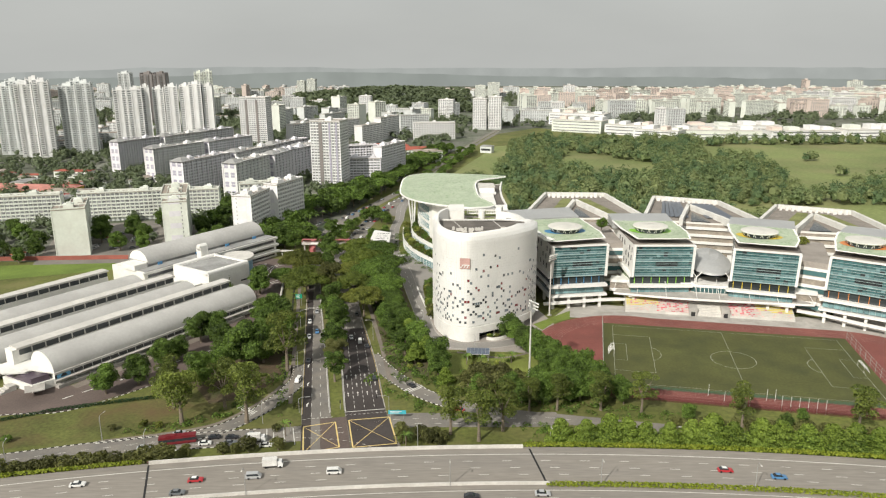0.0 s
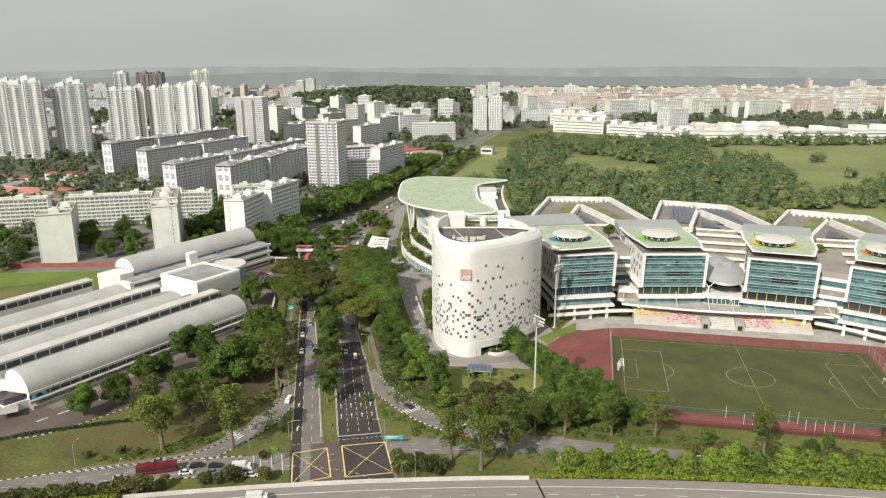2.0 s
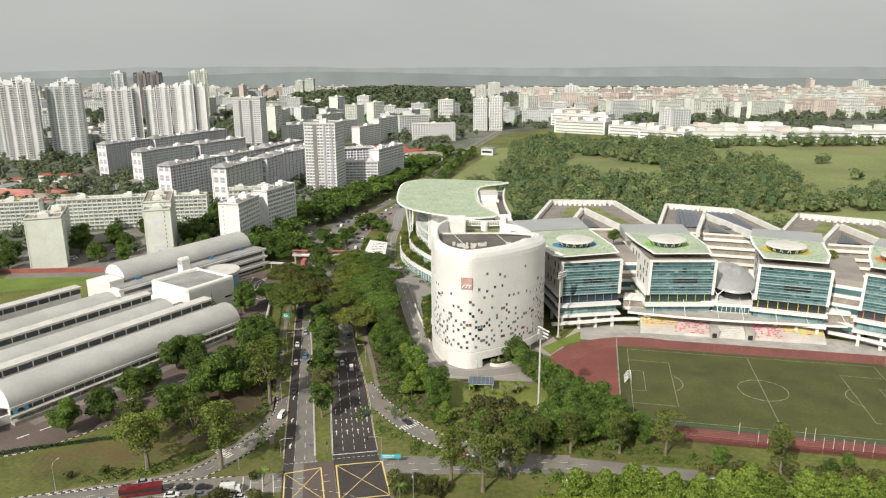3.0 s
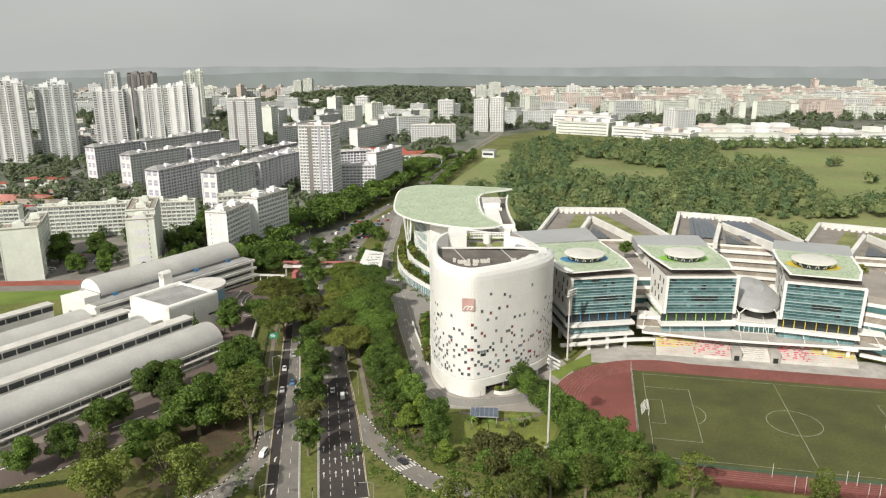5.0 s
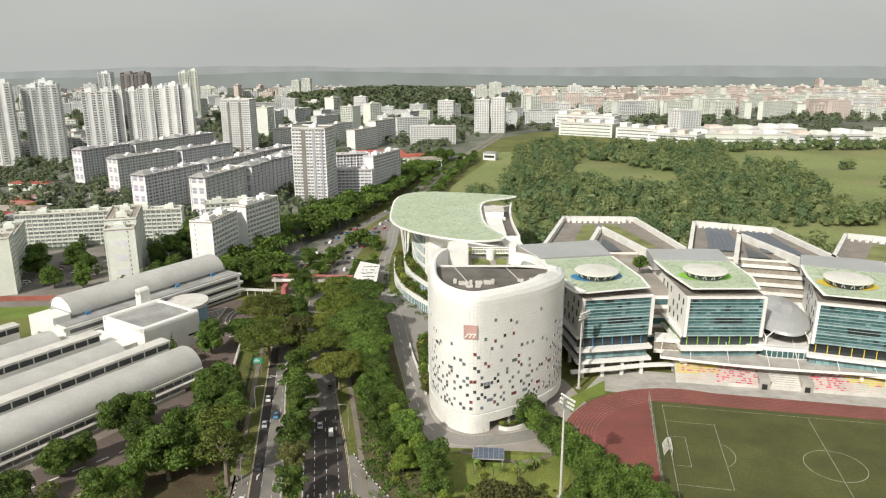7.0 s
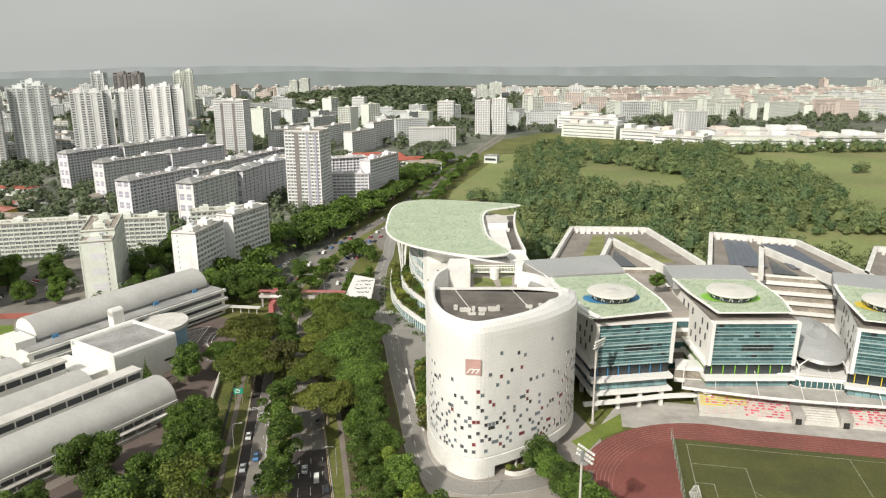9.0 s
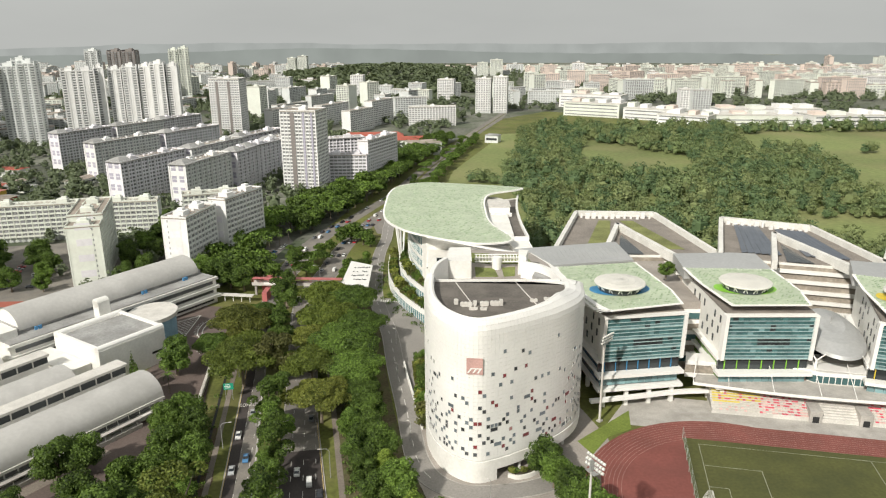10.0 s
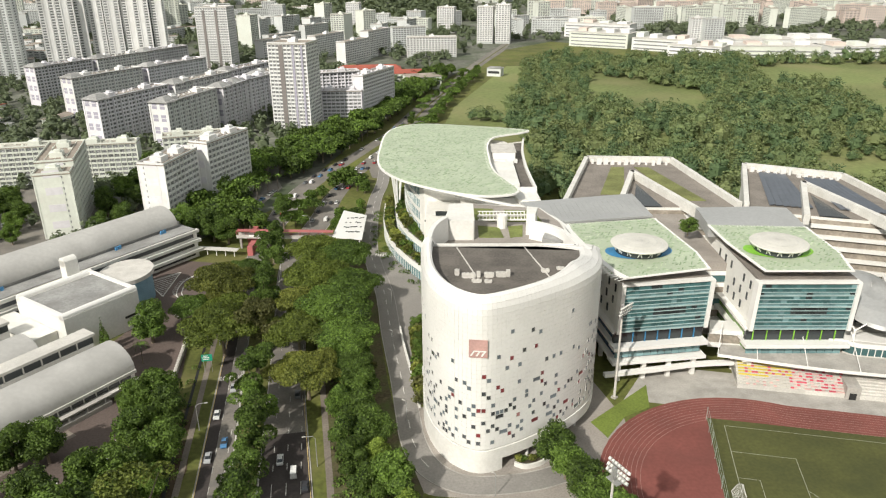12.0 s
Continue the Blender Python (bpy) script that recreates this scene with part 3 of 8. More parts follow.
stripe(em, [ex(x, 4.2) for x in XS], 0.3, 6.02)
stripe(em, [ex(x, 19.3) for x in XS], 0.25, 6.02)
stripe(em, [ex(x, 23.6) for x in XS], 0.25, 6.02)
for k in (1, 2, 3):
    dashes(em, [ex(x, 4.2 + k * 3.75) for x in XS], 12.0, 3.0, 0.2, 6.02)
    dashes(em, [ex(x, 23.6 + k * 3.75) for x in XS], 12.0, 3.0, 0.2, 6.02)
structure("expressway_markings", em, PAINT_WHITE, "white expressway lane lines", "road marking")
ej = Geo()
for x in (-92, 26):
    stripe(ej, [ex(x, 1), ex(x + 3, 20)], 0.6, 6.03)
structure("expansion_joint", ej, BLACK, "dark tar strip across the carriageway", "road marking")
pw = Geo()
for ins, x0, x1, h, w in ((0.4, -92, 24, 1.1, 0.5), (20.6, -420, 30, 0.9, 0.5)):
    xs = [x0 + (x1 - x0) * i / 40 for i in range(41)]
    a, b = [ex(x, ins - w / 2) for x in xs], [ex(x, ins + w / 2) for x in xs]
    pw.ribbon(lift(a, 6.0), lift(a, 6.0 + h)).ribbon(lift(a, 6.0 + h), lift(b, 6.0 + h)).ribbon(lift(b, 6.0 + h), lift(b, 6.0))
structure("parapet", pw, PALE_CONCRETE, "pale concrete parapets of the flyover", "wall")

# ---------- white tower of the school ----------
tower = thing("tower", pose(0, 0, 0), "white rounded college tower with scattered square windows", "building")
FOOT = curve([(8.5, 307.2), (15.5, 309.7), (24.2, 315.0), (33.0, 321.6), (39.6, 329.4), (43.0, 338.0), (43.8, 345.5), (42.0, 350.0), (18.0, 350.0), (-5.5, 350.0), (-7.1, 345.5), (-6.9, 334.0), (-5.7, 325.0), (-2.6, 316.5), (2.4, 310.0)], 6, True)


def ring_at(outline, t):
    """The point, and the heading, t metres along a closed outline."""
    n = len(outline)
    for i in range(n):
        a, b = Vector(outline[i]), Vector(outline[(i + 1) % n])
        d = (b - a).length
        if t <= d or i == n - 1:
            p = a.lerp(b, t / d if d else 0)
            return p, math.atan2(b.y - a.y, b.x - a.x)
        t -= d


PERIM = sum((Vector(FOOT[(i + 1) % len(FOOT)]) - Vector(FOOT[i])).length for i in range(len(FOOT)))
COLS, MOD = round(PERIM / 1.25), 1.25
MODX = PERIM / COLS
ROWS_N = 31
Z0 = 7.4
body = Geo()
body.prism(FOOT, 3.9, Z0 + ROWS_N * MOD, 0)
core = part("core", body, [JOINT], tower, "pale grey joints behind the panels")
base = Geo().prism(offset(FOOT, 0.25, True), 3.6, Z0 - 0.5, 0)
part("plinth", base, [WHITE_WALL], tower, "smooth white plinth")
WESTF = [p for p in offset(FOOT, 0.24, True) if p[0] < 13.6]
k0 = max(range(len(WESTF)), key=lambda i: WESTF[i][0] if WESTF[i][1] < 320 else -99)
WESTF = WESTF[k0 + 1:] + WESTF[:k0 + 1]
part("plinth_foot", Geo().prism(WESTF + [(14.4, 309.0), (13.6, 313.0), (11, 349.6)], 0, 3.62), [WHITE_WALL], tower, "smooth white curved foot of the tower")
# set-back wall in dark glass, so the void under the tower reads shaded
part("lobby", Geo().prism([(12.5, 312.4), (20.5, 318.6), (29.5, 325.4), (35.6, 333.0), (38.4, 341), (38.4, 349.6), (10, 349.6)], 0, 3.62), [DARK_GLASS], tower, "dark set-back wall for the shaded void under the tower")
for x, y in ((21.5, 314.6), (29.8, 320.8), (36.4, 328.0), (40.6, 337.0)):
    part("lobby_column", Geo().tube([(x, y, 0), (x, y, 3.65)], 0.45, 10), [WHITE_WALL], tower, "round white column under the tower")
random.seed(11)
grid, wins = Geo(), {}
taken, holes_next = set(), set()
for c in range(COLS):
    t = (c + 0.5) * MODX
    p, a = ring_at(FOOT, t)
    front = p.y < 347
    for r in range(ROWS_N):
        low = 1 - r / ROWS_N
        chance = 0.026 + 0.62 * max(0.0, low - 0.2) ** 1.7
        if r < 1 or r > 26 or not front:
            chance = 0
        if (c, r) in taken:
            continue
        if ((c - 1, r) in holes_next or (c, r - 1) in holes_next) and random.random() < 0.72:
            continue
        if random.random() < chance and not (20 <= r <= 28 and 4 < p.x < 12 and p.y < 315):
            wide = random.random() < 0.1
            wins[(c, r)] = wide
            holes_next.add((c, r))
            if wide:
                taken.add(((c + 1) % COLS, r))
                holes_next.add(((c + 1) % COLS, r))
holes = set(wins) | taken
for c in range(COLS):
    p, a = ring_at(FOOT, c * MODX)
    q, b = ring_at(FOOT, ((c + 1) % COLS) * MODX if c < COLS - 1 else 0)
    u = (q - p)
    n = Vector((u.y, -u.x)).normalized()
    for r in range(ROWS_N):
        if (c, r) in holes:
            continue
        z0, z1 = Z0 + r * MOD + 0.025, Z0 + (r + 1) * MOD - 0.025
        lift_n = 0.07
        p0, q0 = p + u * 0.017, q - u * 0.017
        grid.add([(*(p0 + n * lift_n), z0), (*(q0 + n * lift_n), z0), (*(q0 + n * lift_n), z1), (*(p0 + n * lift_n), z1), (*p0, z0), (*q0, z0), (*q0, z1), (*p0, z1)],
                 ((0, 1, 2, 3), (4, 5, 1, 0), (5, 6, 2, 1), (6, 7, 3, 2), (7, 4, 0, 3)))
tagged(part("panel_grid", grid, [TOWER_PANEL], tower, "grid of white glazed panels"), kind="stuff")
# rolled rim over the last row: panels bend inwards, low along the rear
TOPZ = Z0 + ROWS_N * MOD
COLP = [tuple(ring_at(FOOT, c * MODX)[0]) for c in range(COLS)]
prof = ((0.06, 0.0), (-0.06, 1.5), (-0.5, 2.95), (-1.3, 4.2), (-2.2, 4.75), (-2.75, 4.5), (-2.9, 1.0))
low_k = [0.5 if y > 349.2 and -4.5 < x < 41 else 1.0 - (0.5 * min(1.0, max(0.0, (y - 325) / 13)) if x > 20 else 0.0) for x, y in COLP]
IN1 = offset(COLP, -1.0, True)
roll = [1.0 + 1.25 * min(1.0, max(0.0, (x - 24) / 14)) ** 1.5 for x, y in COLP]  # the east shoulder is much rounder


def roll_ring(o, z, dz):
    out = []
    for (x, y), (u, v), k, low in zip(COLP, IN1, roll, low_k):
        f = -o * k if o < 0 else -o
        out.append((x + (u - x) * f, y + (v - y) * f, TOPZ + (z - dz) * low - dz * 0.4))
    return out


rows_r = [roll_ring(o, z, 0.0) for o, z in prof]
under = [roll_ring(o - 0.06, z, 0.05) for o, z in prof]
rimg, pang = Geo(), Geo()
for lo, hi in zip(under, under[1:]):
    rimg.ribbon(lo + lo[:1], hi + hi[:1])
part("rim_core", rimg, [JOINT], tower, "grey joints of the rolled rim", smooth=True)
for lo, hi in zip(rows_r, rows_r[1:]):
    for i in range(COLS):
        q = [Vector(lo[i]), Vector(lo[(i + 1) % COLS]), Vector(hi[(i + 1) % COLS]), Vector(hi[i])]
        mid = (q[0] + q[1] + q[2] + q[3]) / 4
        pang.add([mid + (v - mid) * 0.968 for v in q], ((0, 1, 2, 3),))
tagged(part("rim_panel", pang, [TOWER_PANEL], tower, "rolled white rim of glazed panels"), kind="stuff")
wcol = [WINDOW_DARK, glass_mat("window_red", (0.20, 0.035, 0.04), 0.3), glass_mat("window_slate", (0.14, 0.17, 0.19), 0.3), glass_mat("window_rose", (0.35, 0.17, 0.16), 0.3)]
panes = []
for m in wcol:
    for w in (1, 2):
        gg = Geo()
        W = MODX * w - 0.06
        gg.quad((-W / 2, 0, 0.04), (W / 2, 0, 0.04), (W / 2, 0, MOD - 0.04), (-W / 2, 0, MOD - 0.04))
        for a, b, cw, h in ((-W / 2 + 0.04, 0.04, 0.08, MOD - 0.08), (W / 2 - 0.04, 0.04, 0.08, MOD - 0.08)):
            gg.box(a, -0.06, b, cw, 0.12, h, mi=1)
        gg.box(0, -0.06, 0.04, W, 0.12, 0.07, mi=1)
        panes.append(gg.mesh("window", [m, JOINT]))
for (c, r), wide in wins.items():
    p, a = ring_at(FOOT, (c + (1.0 if wide else 0.5)) * MODX)
    k = random.choices((0, 1, 2, 3), (3, 1.8, 6, 0.3))[0]
    if p.x < 0:
        k = random.choices((0, 2), (2, 3))[0]
    part("window", panes[k * 2 + (1 if wide else 0)], None, tower, at=pose(p.x + 0.05 * math.sin(a), p.y - 0.05 * math.cos(a), Z0 + r * MOD, 0, 0, math.degrees(a)))
# roof terrace
tr = Geo().prism([(x, y) for x, y, z in roll_ring(-2.8, 0, 0)], 44, 48.0, 0)
part("roof", tr, [ROOF_DARK], tower, "dark grey membrane roof")
for x0, y0, x1, y1 in ((2.5, 346.5, 7.5, 326.0), (22.0, 346.5, 26.5, 326.0)):
    part("roof_channel", Geo().prism([(x0, y0), (x1, y1), (x1 + 0.35, y1), (x0 + 0.35, y0)], 48.0, 48.12), [PALE_CONCRETE], tower)
random.seed(5)
for x, y, w, d, h in ((2.6, 327.4, 1.3, 1.2, 1.2), (5.6, 325.6, 3.6, 1.1, 0.9), (8.2, 326.0, 1.0, 1.0, 1.3), (11.0, 326.0, 2.6, 1.2, 0.9), (14.2, 326.2, 3.0, 1.2, 1.0), (16.0, 326.4, 1.0, 1.2, 1.5), (7.6, 322.6, 2.6, 0.8, 0.5), (10.6, 322.4, 2.0, 0.7, 0.5), (26.0, 329.0, 2.2, 0.9, 0.6), (30.2, 330.6, 2.0, 0.8, 0.5), (33.0, 331.8, 1.3, 0.8, 0.6)):
    ug = Geo().box(x, y, 48.2, w, d, h).box(x, y, 48.0, w * 0.8, d * 1.1, 0.2)
    for k in range(int(w // 1.1)):
        ug.tube([(x - w / 2 + 0.6 + k * 1.1, y, 48.2 + h), (x - w / 2 + 0.6 + k * 1.1, y, 48.4 + h)], 0.4, 8)
    part("air_unit", ug, [PALE_CONCRETE], tower, "pale rooftop air-conditioning unit")
part("rear_coping", Geo().box(16.5, 347.6, 47.9, 40, 0.8, 0.75), [WHITE_WALL], tower, "white rear coping")
# sign: plain shapes
p, a = ring_at(FOOT, 0)
front_t = min(range(int(PERIM * 4)), key=lambda i: (ring_at(FOOT, i / 4)[0] - Vector((7.6, 307.0))).length) / 4
p, a = ring_at(FOOT, front_t)
sign = thing("sign", pose(p.x + 0.35 * math.sin(a), p.y - 0.35 * math.cos(a), 34.9, 0, 0, math.degrees(a)), "square rose sign with white slanted strokes on the tower", "sign")
part("board", Geo().box(0, 0.1, 0, 4.6, 0.12, 4.9), [mat("sign_rose", (0.50, 0.31, 0.28), 0.5)], sign)
sg = Geo()
for x in (-1.4, 0.0, 1.3):
    sg.add([(x - 0.7, -0.12, 0.5), (x - 0.2, -0.12, 0.5), (x + 0.7, -0.12, 1.9), (x + 0.2, -0.12, 1.9)], ((0, 1, 2, 3),))
sg.box(0.4, -0.12, 1.7, 3.2, 0.05, 0.35)
part("stroke", sg, [WHITE_CLAD], sign, "white strokes")
# wing behind the tower: terrace and white walls
wing = thing("tower_wing", pose(0, 0, 0), "white wing with a roof garden behind the tower", "building")
WINGP = [(-6.3, 349.5), (42.8, 349.5), (40.5, 362), (38.5, 384), (33, 399), (8, 404), (0, 396), (-4, 370)]
part("wall", Geo().prism(WINGP, 0, 42.0), [WHITE_WALL], wing)
part("garden_floor", Geo().prism([(17 + (x - 17) * 0.96, 375 + (y - 375) * 0.97) for x, y in WINGP], 42.0, 42.2), [PAVING], wing, "paved roof garden")
LAWN_M = mat("court_lawn", (0.17, 0.20, 0.06), 0.9, 0.25, 0.15, 1.5, 0.2)
for pts in ([(10, 369), (18, 369), (17, 378), (10, 380)], [(20, 369), (24, 370), (25, 380), (20, 379)], [(8, 386), (16, 384), (16, 397), (6, 398)], [(20, 384), (32, 383), (30, 395), (20, 396)]):
    part("lawn", Geo().prism(pts, 42.2, 42.4), [LAWN_M], wing, "planted roof lawn")
part("screen_wall", Geo().prism(rounded([(-0.8, 367), (8.5, 367), (8.5, 384), (0.5, 384)], (1.5, 0.5, 0.5, 1.5), 4), 42.0, 48.8), [WHITE_WALL], wing, "plain white roof wall")
for line, z1 in ((curve([(38.2, 346), (37.3, 352), (35.6, 358.5), (32, 364.5), (26.2, 368.5)], 5), 48.2), (curve([(-5.4, 346), (-4.9, 354), (-3.4, 361), (-0.4, 367)], 5), 50.2)):
    sa_, sb_ = offset(line, -0.7), offset(line, 0.7)
    part("curved_wall", Geo().prism(sa_ + sb_[::-1], 41.0, z1), [TOWER_PANEL], wing, "curved white end of the tower skin")
part("stair_wall", Geo().prism([(25.2, 371.5), (28, 371), (29.5, 378), (26, 379)], 42.0, 49.4), [WHITE_WALL], wing, "plain white roof wall")
part("stair_hood", Geo().prism([(29, 360), (34, 356), (37, 361), (31, 367)], 42.0, 45.5), [ROOF_GREY], wing, "grey roof hood")
pg = Geo()
for i in range(14):
    pg.box(10.6 + i * 1.15, 381, 44.8, 0.2, 3.4, 1.6)
pg.box(18, 379.3, 44.4, 16, 0.3, 0.5).box(18, 382.7, 44.4, 16, 0.3, 0.5).box(18, 379.3, 46.2, 16, 0.3, 0.3).box(18, 382.7, 46.2, 16, 0.3, 0.3)
part("link_bridge", pg, [WHITE_CLAD], wing, "white lattice bridge across the garden")
part("bridge_column", Geo().tube([(18, 378.5, 42), (18, 378.5, 46.6)], 1.7, 14), [WHITE_CLAD], wing, "round white column")
planter = thing("planter", pose(0, 0, 0), "curved white planter wall at the tower foot", "planter")
pline = curve([(17.8, 310.2), (20.5, 309.0), (24.5, 310.3), (28.0, 313.4)], 5)
part("wall", Geo().prism(offset(pline, 0.3) + offset(pline, -0.3)[::-1], 0, 1.3), [WHITE_WALL], planter)
part("soil", Geo().prism(offset(pline, -0.3) + [(26, 315.6), (20, 311.4)], 0, 1.0), [mat("planter_soil", (0.08, 0.07, 0.045), 0.95)], planter)
# ---------- leaf-roofed hall ----------
hall = thing("leaf_hall", pose(0, 0, 0), "curved hall under a leaf-shaped pale green roof", "building")
LEAF_OUT = curve([(-31, 466), (-33.5, 492), (-32, 532), (-17, 547), (11, 540), (40, 528), (38.5, 522), (24, 514), (19.6, 500), (19, 480), (20.3, 453.6), (28.2, 427.5), (20, 421), (8, 423), (-8, 433), (-22, 447)], 6, True)
slope = lambda x, y: 38.5 + 0.012 * (y - 420) + 0.02 * (x + 33)
part("roof_slab", Geo().prism(LEAF_OUT, lambda x, y: slope(x, y) - 0.7, slope), [WHITE_CLAD], hall, "white roof edge")
inn = offset(LEAF_OUT, -0.8 if sum(a[0] * b[1] - b[0] * a[1] for a, b in zip(LEAF_OUT, LEAF_OUT[1:] + LEAF_OUT[:1])) > 0 else 0.8, True)
part("roof_field", Geo().prism(inn, slope, lambda x, y: slope(x, y) + 0.12), [GREEN_ROOF], hall, "pale green roof field")


def inside(p, poly):
    hit = False
    for (x0, y0), (x1, y1) in zip(poly, poly[1:] + poly[:1]):
        if (y0 > p[1]) != (y1 > p[1]) and p[0] < (x1 - x0) * (p[1] - y0) / (y1 - y0) + x0:
            hit = not hit
    return hit


def scales(name, poly, height, parent, seed, cell=1.35, angle=0.0, blocked=lambda x, y: False):
    """Slanted leaf-like roof pieces in two greens, scattered over a roof field."""
    rnd = random.Random(seed)
    ga, gb = Geo(), Geo()
    xs, ys = [p[0] for p in poly], [p[1] for p in poly]
    y = min(ys)
    row = 0
    while y < max(ys):
        x = min(xs) + (row % 2) * cell * 0.5
        while x < max(xs):
            if rnd.random() < 0.42 and inside((x, y), poly) and not blocked(x, y):
                a = angle + rnd.choice((0.5, -0.5, 0.9)) + rnd.uniform(-0.2, 0.2)
                L, w = rnd.uniform(0.5, 1.0), rnd.uniform(0.16, 0.28)
                c, s = math.cos(a), math.sin(a)
                z = height(x, y)
                pts = [(x + c * u - s * v, y + s * u + c * v, z + h) for u, v, h in ((-L, 0, 0.16), (0, -w, 0.2), (L, 0, 0.2), (0, w, 0.3))]
                (ga if rnd.random() < 0.7 else gb).add(pts, ((0, 1, 2, 3),))
            x += cell
        y += cell * 0.8
        row += 1
    tagged(part(name, ga, [mat("leaf_green", (0.27, 0.375, 0.22), 0.6)], parent, "dark green leaf pieces"), kind="stuff")
    tagged(part(name, gb, [mat("leaf_pale", (0.52, 0.60, 0.43), 0.6)], parent, "pale leaf pieces"), kind="stuff")


scales("roof_leaf", inn, slope, hall, 3)
ribs = Geo()
for x, y, a in along(LEAF_OUT + LEAF_OUT[:1], 1.3):
    ribs.box(x - math.sin(a) * -1.1, y - math.cos(a) * 1.1, slope(x, y), 0.14, 2.2, 0.14, a)
tagged(part("edge_rib", ribs, [WHITE_CLAD], hall), kind="stuff")
BODY = curve([(-10, 444), (-14.5, 457), (-19, 474), (-21, 498), (-17, 520), (-4, 530), (16, 524), (30, 516), (30, 480)], 5)[::-1] + [(-10, 443.5), (30, 443.5)][:1] + [(30, 443.5)]
BODY = BODY if sum(a[0] * b[1] - b[0] * a[1] for a, b in zip(BODY, BODY[1:] + BODY[:1])) > 0 else BODY[::-1]
part("wall", Geo().prism(BODY, 0, 37.2), [WHITE_WALL], hall)
for z in (13.5, 19, 24.5, 30):
    gl_ = curve([(-10.4, 446), (-14.8, 457), (-19.3, 474), (-21.3, 498), (-17.3, 520)], 6)
    part("glass_band", Geo().ribbon(lift(gl_, z), lift(gl_, z + 3.6)), [PALE_GLASS], hall, "curved band of pale blue glazing")
    gm_ = Geo()
    for x, y, a in along(gl_, 2.2):
        gm_.box(x - 0.1, y, z, 0.15, 0.25, 3.6, a)
    tagged(part("mullion", gm_, [WHITE_CLAD], hall), kind="stuff")
ll = Geo().box(-1, 441.5, 11, 18.5, 3.6, 11).box(4, 434, 0, 26, 18, 30).box(20, 428, 0, 30, 14, 34)
part("front_volume", ll, [WHITE_WALL], hall, "stepped white front volumes")
# dark strips drawn for shadow lines, no recess is cut
part("shadow_gap", Geo().box(-1, 439.8, 22.2, 18, 0.6, 0.5).box(8, 424.8, 30.2, 26, 0.6, 1.6), [DARK_GLASS], hall, "dark recess lines")
deckp = [(19.8, 517), (20.7, 480), (26.2, 440), (28.2, 427.5), (37.0, 427.5), (36.2, 442), (35.6, 470), (36.6, 500), (39.6, 526)]
part("plant_deck", Geo().prism(deckp, 0, 35.6), [WHITE_WALL], hall, "white plant wing")
part("plant_roof", Geo().prism([(20.4, 515), (21.4, 480), (26.6, 441), (35.6, 441), (34.9, 470), (35.7, 500), (38.2, 522)], 35.6, 35.75), [ROOF_DARK], hall, "dark plant roof")
rim_l = curve([(36.2, 440), (35.4, 470), (36.3, 500), (39.3, 527)], 6)
part("plant_rim", Geo().prism(offset(rim_l, 0.5) + offset(rim_l, -0.5)[::-1], 35.0, 37.2), [WHITE_CLAD], hall, "white curved rim of the plant deck")
part("plant_rim", Geo().prism([(25.6, 438.8), (36.6, 438.8), (36.6, 440.0), (25.6, 440.0)], 35.0, 37.2), [WHITE_CLAD], hall, "white curved rim of the plant deck")
part("plant_room", Geo().box(26.2, 492, 35.7, 10.5, 15, 4.6), [WHITE_CLAD], hall, "white rooftop plant room")
part("plant_room_roof", Geo().box(26.2, 492, 40.3, 11.3, 15.8, 0.4), [PALE_CONCRETE], hall, "pale flat roof of the plant room")
for x, y, w in ((22.6, 481.5, 2.0), (25.4, 480.6, 2.4), (28.4, 481.0, 1.8), (31.2, 482.4, 2.2)):
    part("plant_unit", Geo().box(x, y, 35.9, w, 1.8, 1.6).box(x, y, 35.7, w * 0.8, 1.4, 0.2), [WHITE_CLAD], hall, "white plant unit")
vc = Geo()
for x, y in ((-27, 492), (-28, 508)):
    for dx, dy in ((-3.5, -3), (0, -6), (3, 3)):
        vc.tube([(x + 2, y, 5), (x + 2 + dx, y + dy, slope(x, y) - 0.7)], 0.45, 8)
part("branching_column", vc, [WHITE_CLAD], hall, "white branching steel columns")
link = thing("link_roof", pose(0, 0, 0), "grey metal link roof between the hall and the glass block", "roof")
part("roof_sheet", Geo().prism([(27.6, 417.5), (73, 428), (74.5, 402), (41.7, 395.4)], 37.2, 38.0), [METAL_ROOF], link)
part("wall", Geo().prism([(30, 416), (72, 425.5), (73.5, 403), (42.5, 397)], 0, 37.2), [WHITE_WALL], link)
for i in range(17):
    part("seam", Geo().box(39 + i * 2.05, 406.5 + i * 0.48, 38.0, 0.12, 16.5, 0.1, 0.05), [METAL_ROOF], link)
TIER = curve([(0, 410), (-5, 418), (-11, 428), (-18.5, 441), (-26, 459), (-31, 481), (-33, 516)], 8)
tiers = thing("planted_terraces", pose(0, 0, 0), "stepped white terraces with planting and blue glass", "building")
for k, (o, z) in enumerate(((0.0, 5.5), (6.0, 11.5))):
    line, back_l = offset(TIER, o), offset(TIER, o + 13)
    part("terrace", Geo().prism(line + back_l[::-1], 0, z), [PAVING], tiers, "planted terrace deck")
    par = Geo()
    a, b = offset(line, -0.4), offset(line, 0.2)
    par.ribbon(lift(a, z - 1.4), lift(a, z + 1.0)).ribbon(lift(a, z + 1.0), lift(b, z + 1.0)).ribbon(lift(b, z + 1.0), lift(b, z - 0.1)).ribbon(lift(b, z - 1.4), lift(a, z - 1.4))
    part("parapet", par, [WHITE_CLAD], tiers, "white curved parapet")
    gb = Geo().ribbon(lift(offset(line, -0.12), z - 5.4), lift(offset(line, -0.12), z - 1.4))
    part("glazing", gb, [PALE_GLASS], tiers, "pale blue curved glazing")
    mu = Geo()
